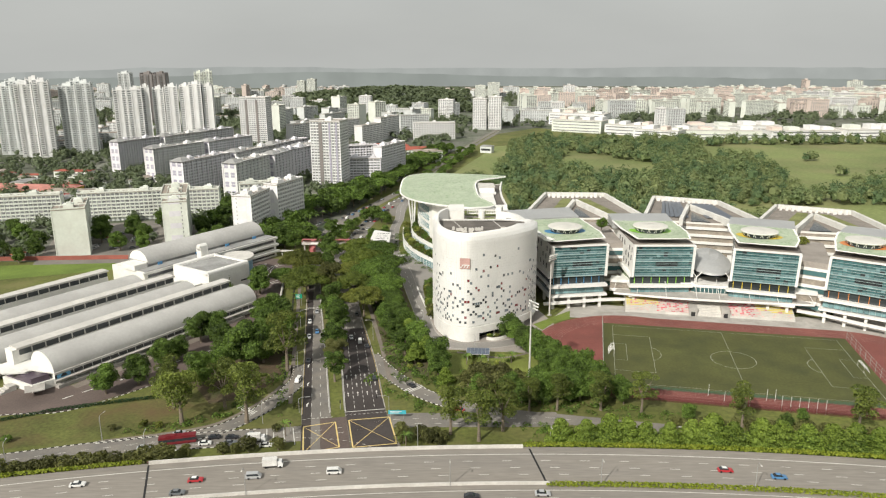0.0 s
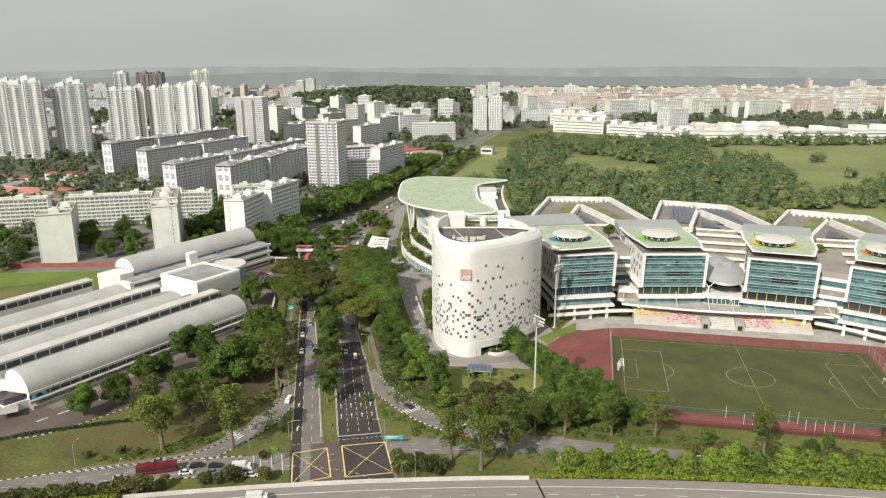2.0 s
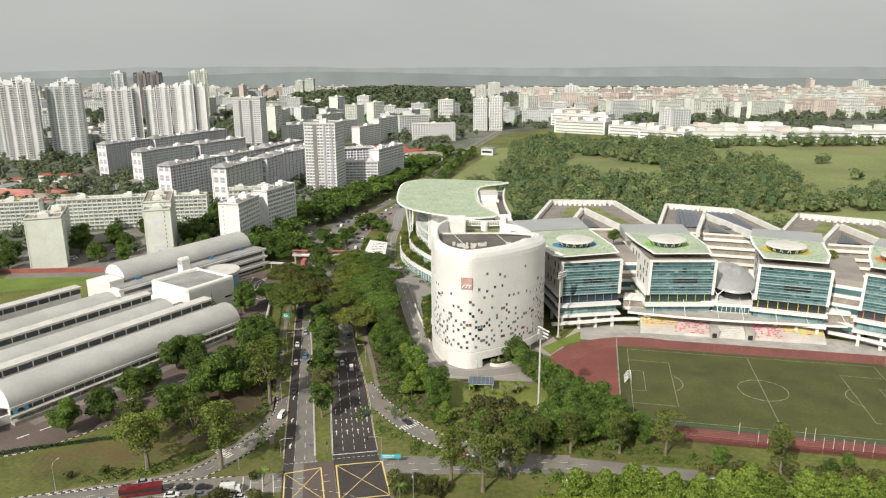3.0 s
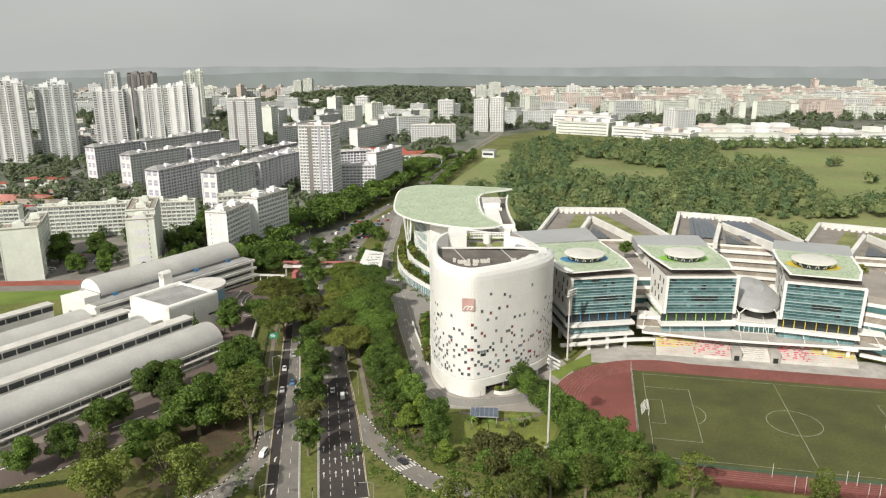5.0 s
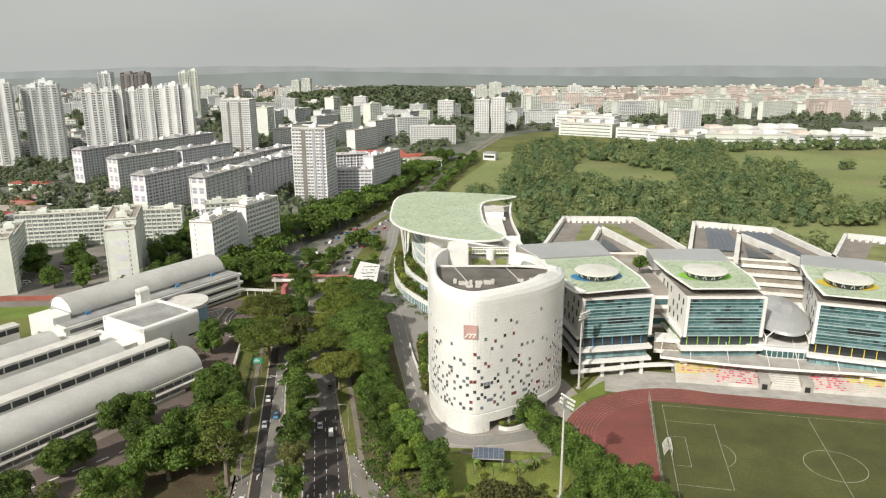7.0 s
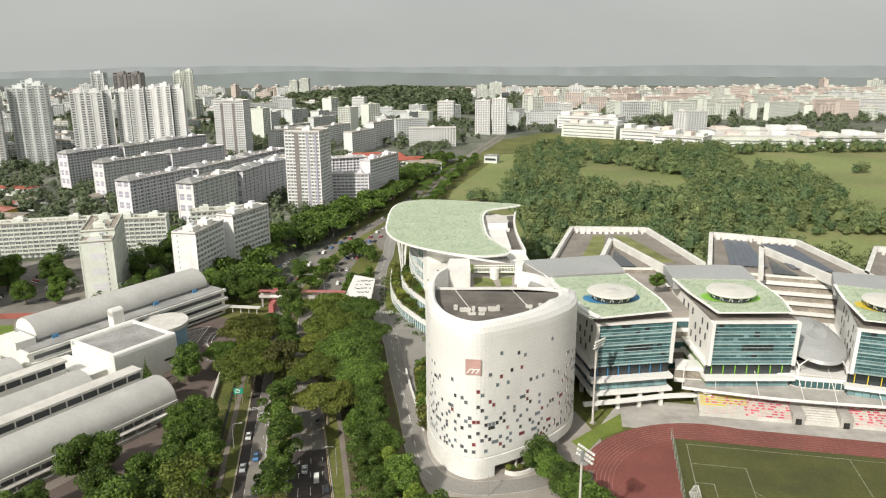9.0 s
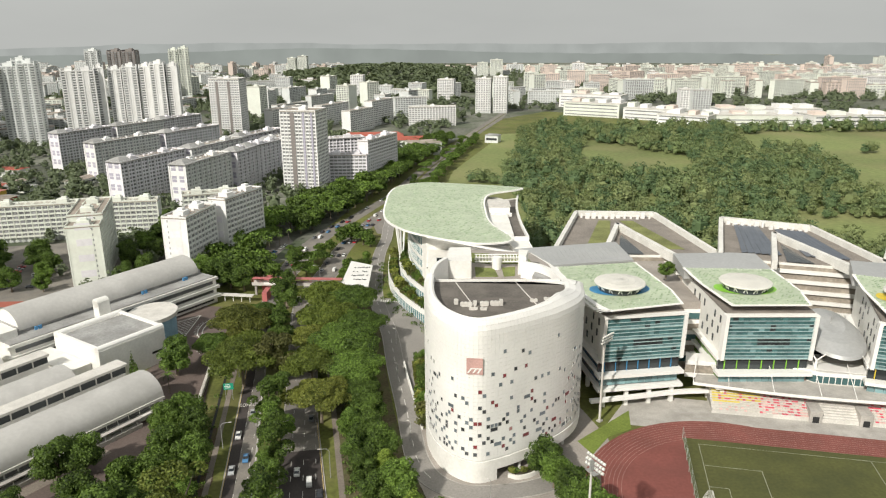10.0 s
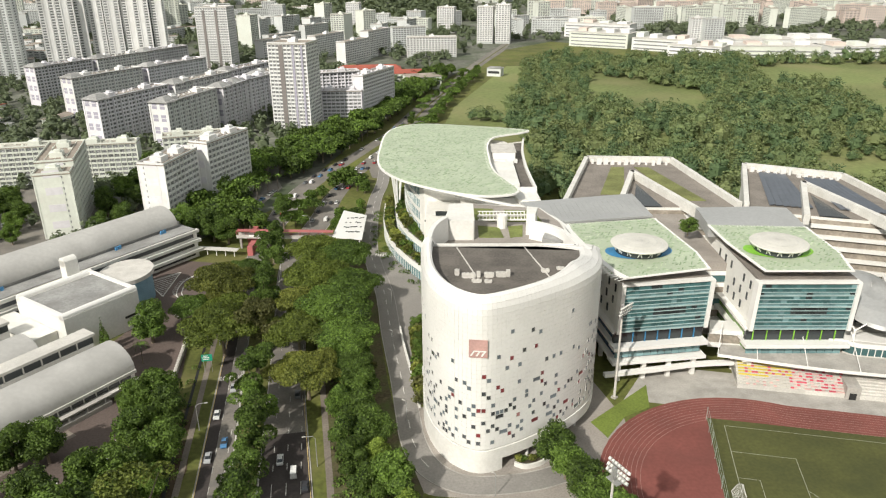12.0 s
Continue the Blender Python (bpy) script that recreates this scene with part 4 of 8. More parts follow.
    for x, y, a in along(line, 2.0):
        mu.box(x - 0.2 * math.sin(a), y + 0.2 * math.cos(a), z - 5.4, 0.12, 0.2, 4.0, a)
    tagged(part("mullion", mu, [WHITE_CLAD], tiers), kind="stuff")

GRAVEL = mat("roof_gravel", (0.24, 0.215, 0.19), 0.95, 0.15, 0.15, 2.0, 0.2)
# corridors are flush boxes, so their shade is put into this beige
CORRIDOR = mat("corridor_beige_shaded", (0.30, 0.265, 0.22), 0.85, 0.2, 0.2, 1.0, 0.2)
# ---------- glass teaching blocks ----------
COLOURS = {"blue": (0.05, 0.22, 0.42), "green": (0.25, 0.55, 0.06), "yellow": (0.72, 0.55, 0.05), "orange": (0.72, 0.25, 0.06)}


SUNSHADE = mat("sunshade", (0.36, 0.47, 0.47), 0.4)


def teaching_block(x, y, ang, w, colour, depth=50.0, joined=False):
    """A glazed block on columns; its front left corner at x, y. Local: x along the front, y back, z up."""
    ob = thing("teaching_block", pose(x, y, 0, 0, 0, ang), "glazed college block with white frame and %s trim" % colour, "building", "teaching blocks")
    accent = mat("accent_" + colour, COLOURS[colour], 0.5)
    part("wall", Geo().box(w / 2, depth / 2 + 1.0, 6.5, w - 0.6, depth - 2, 26.2), [WHITE_WALL], ob)
    part("soffit_core", Geo().box(w / 2, depth / 2 + 4, 0, w - 6, depth - 8, 6.5), [CONCRETE], ob, "recessed ground floor")
    # upper glazing: four storeys of panes with white frame
    shear = -0.5
    fr = Geo()
    for x0, x1 in ((-0.8, 0.4), (w - 0.4, w + 0.8)):
        fr.add([(xx + (shear if z < 20 else 0), yy, z) for z in (16.5, 33.0) for yy in (-1.6, 1.5) for xx in (x0, x1)],
               ((0, 1, 5, 4), (1, 3, 7, 5), (3, 2, 6, 7), (2, 0, 4, 6), (4, 5, 7, 6), (0, 2, 3, 1)))
    fr.box(w / 2, -0.2, 32.6, w + 1.2, 2.6, 0.6)
    part("white_frame", fr, [WHITE_CLAD], ob, "slanted white facade frame")
    rnd = random.Random(x)
    npane = 16
    bands = ((0.0, 0.85, PALE_GLASS), (1.0, 1.2, TEAL_GLASS), (2.35, 1.05, TEAL_GLASS))
    shared = [[Geo().box(0, 0, 0, w / npane - 0.1, 0.25, h).mesh("pane", [m]) for m in (glass, DARK_GLASS, PALE_GLASS)] for _, h, glass in bands]
    for fl in range(4):
        z = 17.2 + fl * 3.85
        sh = shear * (1 - (z - 17) / 16)
        for k, (dz, h, m) in enumerate(bands):
            for i in range(npane):
                dark = k > 0 and fl == 1 and 6 <= i <= 11
                use = shared[k][1 if dark or rnd.random() < 0.04 else 2 if k and rnd.random() < 0.06 else 0]
                part("pane", use, None, ob, at=pose(w * (i + 0.5) / npane + sh, -0.7, z + dz))
        part("floor_edge", Geo().box(w / 2 + sh, -0.75, z - 0.42, w - 0.3, 0.9, 0.36), [SUNSHADE], ob, "pale blue-grey sunshade ledge")
        for dz in (0.88, 2.22):
            part("sunshade", Geo().box(w / 2 + sh, -0.95, z + dz, w - 0.4, 0.6, 0.1), [SUNSHADE], ob, "thin pale sunshade blade")
    part("backing", Geo().box(w / 2 - 0.8, -0.35, 16.6, w - 0.6, 0.3, 16), [DARK_GLASS], ob, "dark slab edges behind the glass")
    # lower storeys
    part("lower_band", Geo().box(w / 2 - 1, 0.6, 12.6, w + 1, 1.2, 3.6), [DARK_GLASS], ob, "recessed dark glazed storey")
    for i in range(7):
        part("fin", Geo().box(w * (i + 0.4) / 7 - 1, -0.1, 12.6, 0.25, 0.5, 3.6), [accent], ob, "%s fin" % colour)
    lb = Geo().box(w / 2 - 1.2, -1.2, 11.4, w + 2.6, 4.6, 1.2).box(w / 2 - 1.2, -0.9, 6.4, w + 2.6, 5, 1.0)
    part("balcony", lb, [WHITE_CLAD], ob, "white balcony band")
    me = Geo().box(0, 0, 0, w / 12 - 0.15, 0.25, 3.2).mesh("pane", [PALE_GLASS])
    for i in range(12):
        part("pane", me, None, ob, at=pose(w * (i + 0.5) / 12 - 1.2, -1.0, 7.9))
    cm = Geo().box(0, 0, 0, 1.3, 1.3, 6.4).mesh("column", [WHITE_WALL])
    for i in range(4):
        for yy in (-1.5, 14):
            part("column", cm, None, ob, at=pose(w * (i + 0.15) / 3.4 - 1, yy, 0))
    # side wall with tall narrow openings
    sw = Geo().box(0, 0, 0, 0.3, 0.9, 2.6).mesh("side_window", [WINDOW_DARK])
    for i in range(6):
        for fl in range(3):
            if (i * 7 + fl * 3) % 4:
                part("side_window", sw, None, ob, at=pose(0.2, 6 + i * 5.5 + (fl % 2) * 1.5, 18.5 + fl * 4.6))
    sb = Geo()
    for z in (6.4, 11.4, 15.8):
        sb.box(-0.9, depth / 2, z, 2.2, depth, 0.9)
    part("side_balcony", sb, [WHITE_CLAD], ob, "white side walkways")
    sc = Geo().box(-0.2, depth / 2, 7.5, 0.5, depth - 3, 3.9).box(-0.2, depth / 2, 12.4, 0.5, depth - 3, 3.4)
    part("side_glass", sc, [glass_mat("side_" + colour, tuple(0.35 * c + 0.02 for c in COLOURS[colour]), 0.2)], ob, "%s tinted side glazing" % colour)
    # dark roof and the floating green canopy
    part("roof", Geo().box(w / 2, depth / 2 + 0.6, 32.7, w, depth, 0.8), [GRAVEL], ob, "brown-grey gravel roof")
    cz = lambda px, py: 36.6 + 0.02 * py
    can = [(-3.0, 22.0), (0.8, -0.6), (w - 2.0, -0.6), (w + 0.6, 13.0), (w + 0.0, 36.0), (-4.0, 38.0)]
    if joined:
        can = [(-6.6, 20.4), (-5.0, -0.5), (-1.4, -3.6), (27.4, -0.8), (29.3, 12.0), (28.6, 43.0), (-5.0, 42.4), (-5.6, 34.8)]
    part("canopy_slab", Geo().prism(can, lambda px, py: cz(px, py) - 0.3, cz), [WHITE_CLAD], ob, "white lattice canopy edge")
    inn_c = [(px + (0.9 if px < w / 2 else -0.9), py + (0.8 if py < 10 else -0.3)) for px, py in can]
    part("canopy_field", Geo().prism(inn_c, cz, lambda px, py: cz(px, py) + 0.1), [GREEN_ROOF], ob, "pale green canopy field")
    dx, dy = w * 0.38, 15.5
    scales("canopy_leaf", inn_c, cz, ob, int(x), 1.25, 0.0, lambda px, py: math.hypot((px - dx) / 1.2, py - dy) < 9.5)
    ri = Geo()
    for p, q in zip(can, can[1:] + can[:1]):
        for px, py, a in along([p, q], 1.2):
            ri.box(px - math.sin(a) * 0.75, py + math.cos(a) * 0.75, cz(px, py), 0.12, 1.5, 0.12, a)
    tagged(part("edge_lattice", ri, [WHITE_CLAD], ob), kind="stuff")
    wellz = cz(dx, dy) + 0.14
    el = lambda r0, z, k=1.2: [(dx + r0 * k * math.cos(i * math.pi / 24), dy + r0 * math.sin(i * math.pi / 24), z) for i in range(48)]
    wv = Geo()
    wv.add(el(6.9, wellz + 0.04, 1.6), [tuple(range(48))])
    part("skylight_well", wv, [accent], ob, "%s skylight surround" % colour)
    wv2 = Geo()
    wv2.prism([(px, py) for px, py, _ in el(7.2, 0, 1.05)], wellz, wellz + 2.2)
    part("skylight_drum", wv2, [DARK_GLASS], ob, "dark glazed drum")
    for i in range(28):
        a = i * 2 * math.pi / 28
        b = a + (0.11 if i % 2 else -0.11)
        st = Geo().tube([(dx + 7.0 * math.cos(a), dy + 6.8 * math.sin(a), wellz), (dx + 8.6 * math.cos(b), dy + 8.3 * math.sin(b), wellz + 2.3)], 0.16, 5)
        part("strut", st, [WHITE_CLAD], ob, "white raking strut")
    dm = Geo()
    rr = [(8.9, 2.2), (9.1, 2.5), (8.9, 2.8), (5.5, 3.3), (0.05, 3.5)]
    prev = None
    for r0, z in rr:
        cur = [(px, py, wellz + z) for px, py, _ in el(r0, 0, 1.0)]
        if prev:
            dm.ribbon(prev + prev[:1], cur + cur[:1])
        prev = cur
    dm.add([(px, py, wellz + 2.2) for px, py, _ in el(8.9, 0, 1.0)][::-1], [tuple(range(48))])
    disc = part("skylight_disc", dm, [mat("disc_white", (0.66, 0.645, 0.59), 0.6, 0.06, 0.2, 2.0, 0.05)], ob, "round off-white skylight roof")
    sp = Geo()
    for r0, z in ((3.0, 3.42), (5.5, 3.36), (7.2, 3.06)):
        ring_o = [(dx + (r0 + 0.09) * math.cos(i * math.pi / 20), dy + (r0 + 0.09) * math.sin(i * math.pi / 20), wellz + z + 0.05) for i in range(41)]
        sp.ribbon(ring_o, [(dx + (px - dx) * (r0 - 0.09) / (r0 + 0.09), dy + (py - dy) * (r0 - 0.09) / (r0 + 0.09), pz) for px, py, pz in ring_o])
    for i in range(28):
        a = i * 2 * math.pi / 28
        sp.add([(dx + r0 * math.cos(a) - s * 0.05 * math.sin(a), dy + r0 * math.sin(a) + s * 0.05 * math.cos(a), wellz + z + 0.06) for r0, z, s in ((0.5, 3.5, -1), (8.9, 2.8, -1), (8.9, 2.8, 1), (0.5, 3.5, 1))], ((0, 1, 2, 3),))
    part("seam", sp, [JOINT], disc)
    # standing-seam roof behind the canopy
    mr = [(-3.5, 37.5), (w + 0.2, 35.5), (w + 1.5, depth + 6), (w - 8, depth + 9), (-2, depth + 7)]
    if not joined:
        part("metal_roof", Geo().prism(mr, 33, lambda px, py: 36.9 + 1.2 * math.sin(max(0, py - 35) / (depth - 25) * math.pi)), [METAL_ROOF], ob, "grey standing-seam roof")
    return ob


teaching_block(53.5, 353.5, 9.0, 28.5, "blue", joined=True)
teaching_block(95.5, 355.5, 0.0, 30.0, "green")
teaching_block(143.5, 348.0, -20.0, 29.5, "yellow")
teaching_block(184.0, 333.0, -36.0, 30.0, "orange")

RIM_WHITE = mat("rim_white", (0.70, 0.69, 0.65), 0.8, 0.08, 0.1, 1.5, 0.08, stain=((0.5, 0.48, 0.43), 0.4, 0.25))
SOLAR = mat("solar", (0.10, 0.115, 0.14), 0.3, 0.1, 0.2, 1.0, 0.1)
# rear wings with sloping white rims
def rear_wing(bl, br, fr, fl, solar):
    ob = thing("rear_wing", pose(0, 0, 0), "long rear wing with %s inside a white rim" % ("solar panels" if solar else "lawn strips"), "building", "rear wings")
    outl = [fl, fr, br, bl]
    part("wall", Geo().prism(outl, 0, 30.0), [WHITE_WALL], ob)
    inn_r = offset(outl, -1.0, True)
    part("roof", Geo().prism(inn_r, 30.0, 30.4), [GRAVEL], ob, "brown-grey flat roof")
    L = lambda u, v: tuple((Vector(fl).lerp(Vector(fr), u)).lerp(Vector(bl).lerp(Vector(br), u), v))
    rm = Geo()
    for p, q, wd in ((fl, bl, 2.0), (bl, br, 2.4), (br, fr, 2.0)):
        d = (Vector(q) - Vector(p)).normalized()
        nn = Vector((-d.y, d.x)) * wd / 2
        rm.prism([tuple(Vector(p) - nn), tuple(Vector(q) - nn), tuple(Vector(q) + nn), tuple(Vector(p) + nn)], 28.0, 33.0)
    part("rim_beam", rm, [RIM_WHITE], ob, "broad off-white rim beam")
    vb = Geo()
    for u0, u1 in ((0.42, 0.30), (0.50, 0.72)):
        p, q = Vector(L(0.46, 0.62)), Vector(L(u1, -0.15))
        d = (q - p).normalized()
        nn = Vector((-d.y, d.x)) * 1.1
        vb.prism([tuple(p - nn), tuple(q - nn), tuple(q + nn), tuple(p + nn)], 29.5, 33.6)
    part("ridge_beam", vb, [RIM_WHITE], ob, "forked off-white beam")
    # no well is cut: a dark plate stands in for its shaded depth
    part("court", Geo().prism([L(0.47, 0.45), L(0.40, 0.0), L(0.56, 0.0)], 30.4, 30.7), [DARK_GLASS], ob, "dark plate for the shaded light well")
    for fl_ in range(6):
        fa = Geo()
        z = 4 + fl_ * 4.4
        p, q = Vector(L(0.05, -0.01)), Vector(L(0.95, -0.01))
        d = (q - p).normalized()
        nn = Vector((-d.y, d.x)) * 1.2
        fa.prism([tuple(p - nn), tuple(q - nn), tuple(q + nn), tuple(p + nn)], z, z + 1.5)
        part("corridor_band", fa, [WHITE_CLAD], ob, "white corridor parapet")
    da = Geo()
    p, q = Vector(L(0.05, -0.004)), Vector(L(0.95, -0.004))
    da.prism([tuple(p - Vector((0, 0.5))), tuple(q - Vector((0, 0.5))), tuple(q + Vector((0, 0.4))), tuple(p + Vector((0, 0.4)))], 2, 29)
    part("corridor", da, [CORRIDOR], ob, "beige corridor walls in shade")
    if solar:
        for u0, u1, v0, v1, cols in ((0.14, 0.40, 0.12, 0.9, 6), (0.56, 0.84, 0.15, 0.88, 7)):
            for i in range(cols):
                a0, a1 = u0 + (u1 - u0) * i / cols, u0 + (u1 - u0) * (i + 0.86) / cols
                pts = [L(a0, v0), L(a1, v0), L(a1, v1), L(a0, v1)]
                pm = Geo().add([(*q_, z_ + d_) for d_ in (0.0, 0.08) for q_, z_ in zip(pts, (30.8, 31.3, 31.3, 30.8))], ((4, 5, 6, 7), (3, 2, 1, 0), (0, 1, 5, 4), (1, 2, 6, 5), (2, 3, 7, 6), (3, 0, 4, 7)))
                part("solar_panel", pm, [SOLAR], ob, "row of slate-blue solar panels")
    else:
        gm = Geo().prism([L(0.20, 0.22), L(0.36, 0.22), L(0.425, 0.85), L(0.29, 0.85)], 30.4, 30.6).prism([L(0.70, 0.12), L(0.86, 0.12), L(0.68, 0.85), L(0.53, 0.85)], 30.4, 30.6)
        part("roof_lawn", gm, [mat("roof_grass", (0.19, 0.205, 0.075), 0.9, 0.25, 0.12, 1.5, 0.25)], ob, "strips of roof lawn")
    rnd = random.Random(bl[0])
    for i in range(12):
        p = Vector(L(0.08 + i * 0.075, rnd.uniform(0.9, 0.95)))
        part("air_unit", Geo().box(p.x, p.y, 30.4, rnd.uniform(0.9, 2.4), rnd.uniform(0.9, 1.6), rnd.uniform(1.0, 3.2)), [WHITE_CLAD], ob, "pale rooftop unit")
    return ob


rear_wing((69, 505), (110, 502), (118, 432), (48, 436), False)
rear_wing((142, 491), (180, 473), (184, 410), (120, 430), True)
rear_wing((213, 460), (251, 440), (246, 386), (176, 404), False)
link = thing("link_building", pose(0, 0, 0), "open white corridor building between the blocks", "building")
for nm, pts in (("link", [(84, 382), (96, 382), (96, 440), (80, 436)]), ("link", [(175, 347), (187, 338), (204, 380), (184, 396)])):
    part("storey_core", Geo().prism(pts, 0, 27.6), [PAVING], link, "paved terrace roof")
    for z in range(5):
        part("corridor_band", Geo().prism(offset(pts, 0.9, True), 5.5 + z * 4.4, 7.0 + z * 4.4), [WHITE_CLAD], link, "white corridor parapet")
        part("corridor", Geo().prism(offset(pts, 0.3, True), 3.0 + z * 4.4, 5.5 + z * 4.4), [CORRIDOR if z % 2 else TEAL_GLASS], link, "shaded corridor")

# grandstand with coloured seats, and its canopy
GA, GB = Vector((90.5, 347.5)), Vector((170.0, 332.5))
GD = (GB - GA).normalized()
GN = Vector((-GD.y, GD.x))
gl = lambda u, v: tuple(GA + GD * u + GN * v)
stand = thing("grandstand", pose(0, 0, 0), "concrete grandstand with yellow and red seats", "stand")
for i in range(9):
    part("tier", Geo().prism([gl(0, 1.0 * i), gl(81, 1.0 * i), gl(81, 12), gl(0, 12)], 0.0 if i == 0 else 0.9 + 0.5 * (i - 1), 1.4 + 0.5 * i), [PALE_CONCRETE], stand, "pale concrete step")
random.seed(9)
seat_mats = {"yellow": mat("seat_yellow", (0.66, 0.55, 0.08), 0.5), "red": mat("seat_red", (0.60, 0.10, 0.14), 0.5), "pink": mat("seat_pink", (0.66, 0.45, 0.42), 0.6), "grey": mat("seat_grey", (0.55, 0.53, 0.48), 0.6)}
seat_geo = {k: Geo() for k in seat_mats}
for i in range(9):
    for u in range(1, 81):
        if 31 < u < 37 or 37 <= u <= 46 or 46 < u < 51:
            continue
        w = u / 30 if u < 36 else (80 - u) / 30
        k = "grey"
        if u < 36 and i > 2 + 3 * w and w < 0.55 or u > 50 and w < 0.55 and i > 2 + 3 * w:
            k = "yellow" if random.random() < 0.85 else "red"
        elif w > 0.5 and random.random() < 0.5 + 0.04 * i:
            k = "red" if random.random() < 0.5 + 0.05 * i - 0.1 else "pink"
        elif random.random() < 0.2:
            k = "pink"
        x, y = gl(u + 0.1, i + 0.62)
        seat_geo[k].box(x, y, 1.4 + 0.5 * i, 0.86, 0.55, 0.32, math.atan2(GD.y, GD.x))
for k, sgeo in seat_geo.items():
    tagged(part("seat_block", sgeo, [seat_mats[k]], stand, "rows of %s seats" % k), kind="stuff")
for u in (31, 46.5):
    x, y = gl(u + 2, 3)
    part("entrance", Geo().box(x, y, 0.1, 4, 7.5, 4.2, math.atan2(GD.y, GD.x)), [CONCRETE], stand, "concrete entrance tunnel")
# black plates on the tunnel fronts stand in for the unlit openings
for u in (31, 46.5):
    x, y = gl(u + 2, -0.82)
    part("opening", Geo().box(x, y, 0.1, 2.0, 0.1, 2.2, math.atan2(GD.y, GD.x)), [BLACK], stand, "dark doorway")
scan = thing("stand_canopy", pose(0, 0, 0), "long pale grey canopy over the grandstand", "canopy")
edge = curve([gl(-6, 5.5), gl(20, 2.6), gl(42, 2.0), gl(64, 2.6), gl(90, 3.5)], 6)
inner_e = curve([gl(-4, 12), gl(20, 13.5), gl(42, 14), gl(64, 13), gl(86, 9)], 6)
part("deck", Geo().prism(edge + inner_e[::-1], 7.6, 8.3), [CONCRETE], scan, "pale grey deck")
part("fascia", Geo().ribbon(lift(offset(edge, 0.15), 7.4), lift(offset(edge, 0.15), 8.5)), [WHITE_CLAD], scan, "white front edge")
hg = Geo()
for i in range(8):
    p, q = edge[int(i * (len(edge) - 1) / 7)], inner_e[int(i * (len(inner_e) - 1) / 7)]
    hg.tube([(*p, 8.2), (q[0], q[1] + 1.5, 15.5)], 0.13, 5)
part("tie_rod", hg, [WHITE_CLAD], scan, "white tie rods")
cols = Geo()
for i in range(10):
    p = gl(i * 9, 11.5)
    cols.box(p[0], p[1], 0, 0.9, 0.9, 7.6)
part("column", cols, [WHITE_WALL], scan)
concourse = thing("concourse", pose(0, 0, 0), "white concourse bridge behind the stand", "building")
cb = [gl(-8, 13), gl(36, 13.5), gl(60, 12), gl(92, 8), gl(93, 14), gl(60, 20), gl(36, 20), gl(-7, 20)]
part("deck", Geo().prism(cb, 6.6, 8.0).prism(cb, 11.4, 13.0), [WHITE_CLAD], concourse)
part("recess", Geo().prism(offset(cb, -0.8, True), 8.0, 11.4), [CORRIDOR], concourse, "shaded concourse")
# tensile dome between the middle blocks
dome = thing("dome_canopy", pose(137.5, 362, 0, 0, 0, -11), "pale grey curved dome canopy on white branching legs", "canopy")
dg = Geo()
for k, (r0, z) in enumerate(((11.5, 19.5), (11.0, 20.6), (8.0, 23.0), (4.5, 24.4), (0.05, 25.0))):
    cur = [(r0 * 0.98 * math.cos(i * math.pi / 20), r0 * 1.75 * math.sin(i * math.pi / 20) + 8, z + 1.2 * math.sin(i * math.pi / 20)) for i in range(40)]
    if k:
        dg.ribbon(prev_d + prev_d[:1], cur + cur[:1])
    prev_d = cur
part("shell", dg, [METAL_ROOF], dome, "pale grey shell", smooth=True)
for x in (-9.5, 9.5):
    lg = Geo().tube([(x * 0.85, -8.5, 13), (x * 0.85, -8.5, 16)], 0.4, 8).tube([(x * 0.85, -8.5, 16), (x * 0.6, -10, 19.4)], 0.25, 6).tube([(x * 0.85, -8.5, 16), (x * 1.1, -6.5, 19.6)], 0.25, 6)
    part("leg", lg, [WHITE_CLAD], dome)
part("floor", Geo().prism(rounded([(-12, -11), (12, -11), (12, 14), (-12, 14)], (6, 6, 2, 2)), 0, 12.9), [PALE_CONCRETE], dome, "pale terrace under the dome")
front_o = rounded([(-12, -11), (12, -11), (12, 14), (-12, 14)], (6, 6, 2, 2))
part("glazing", Geo().prism(offset(front_o, 0.12, True), 8.8, 11.3), [TEAL_GLASS], dome, "teal glazed band below the terrace")
part("parapet", Geo().prism(offset(front_o, 0.35, True), 11.4, 12.86), [WHITE_CLAD], dome, "white terrace edge")
for i in range(9):
    part("mullion", Geo().box(-8 + i * 2, -11.2, 8.8, 0.2, 0.25, 2.6), [WHITE_CLAD], dome)
# added dark block, stands in for the open shaded space below the shell
part("stage", Geo().prism(rounded([(-9, 4), (9, 4), (9, 12), (-9, 12)], (3, 3, 1, 1)), 12.9, 18.5), [DARK_GLASS], dome, "dark block for the shaded space under the dome")
# low white viaduct in front of the outer blocks
low = Geo()
for line in (curve([(49, 348.5), (64, 351.5), (80, 355), (92, 356)]), curve([(173, 338), (184, 330), (196, 318), (215, 302)])):
    a, b = offset(line, 0.5), offset(line, -1.2)
    low.prism(a + b[::-1], 3.2, 4.4)
structure("walkway", low, WHITE_CLAD, "low white walkway on columns before the blocks", "walkway")
# cable-roof curve sweeping from the hall to the first block
sw_line = curve([(-7.6, 434.7), (1.6, 427.1), (14.6, 417.7), (26.9, 409.6), (36.2, 400.1), (40.6, 388.4), (43.8, 372.6), (48.8, 352.1), (52.3, 345.0)], 6)
sweep = Geo()
a, b = offset(sw_line, 0.8), offset(sw_line, -0.8)
for p, q, r, t in zip(a, a[1:], b[1:], b):
    sweep.prism([p, q, r, t], 38.5, 39.0)
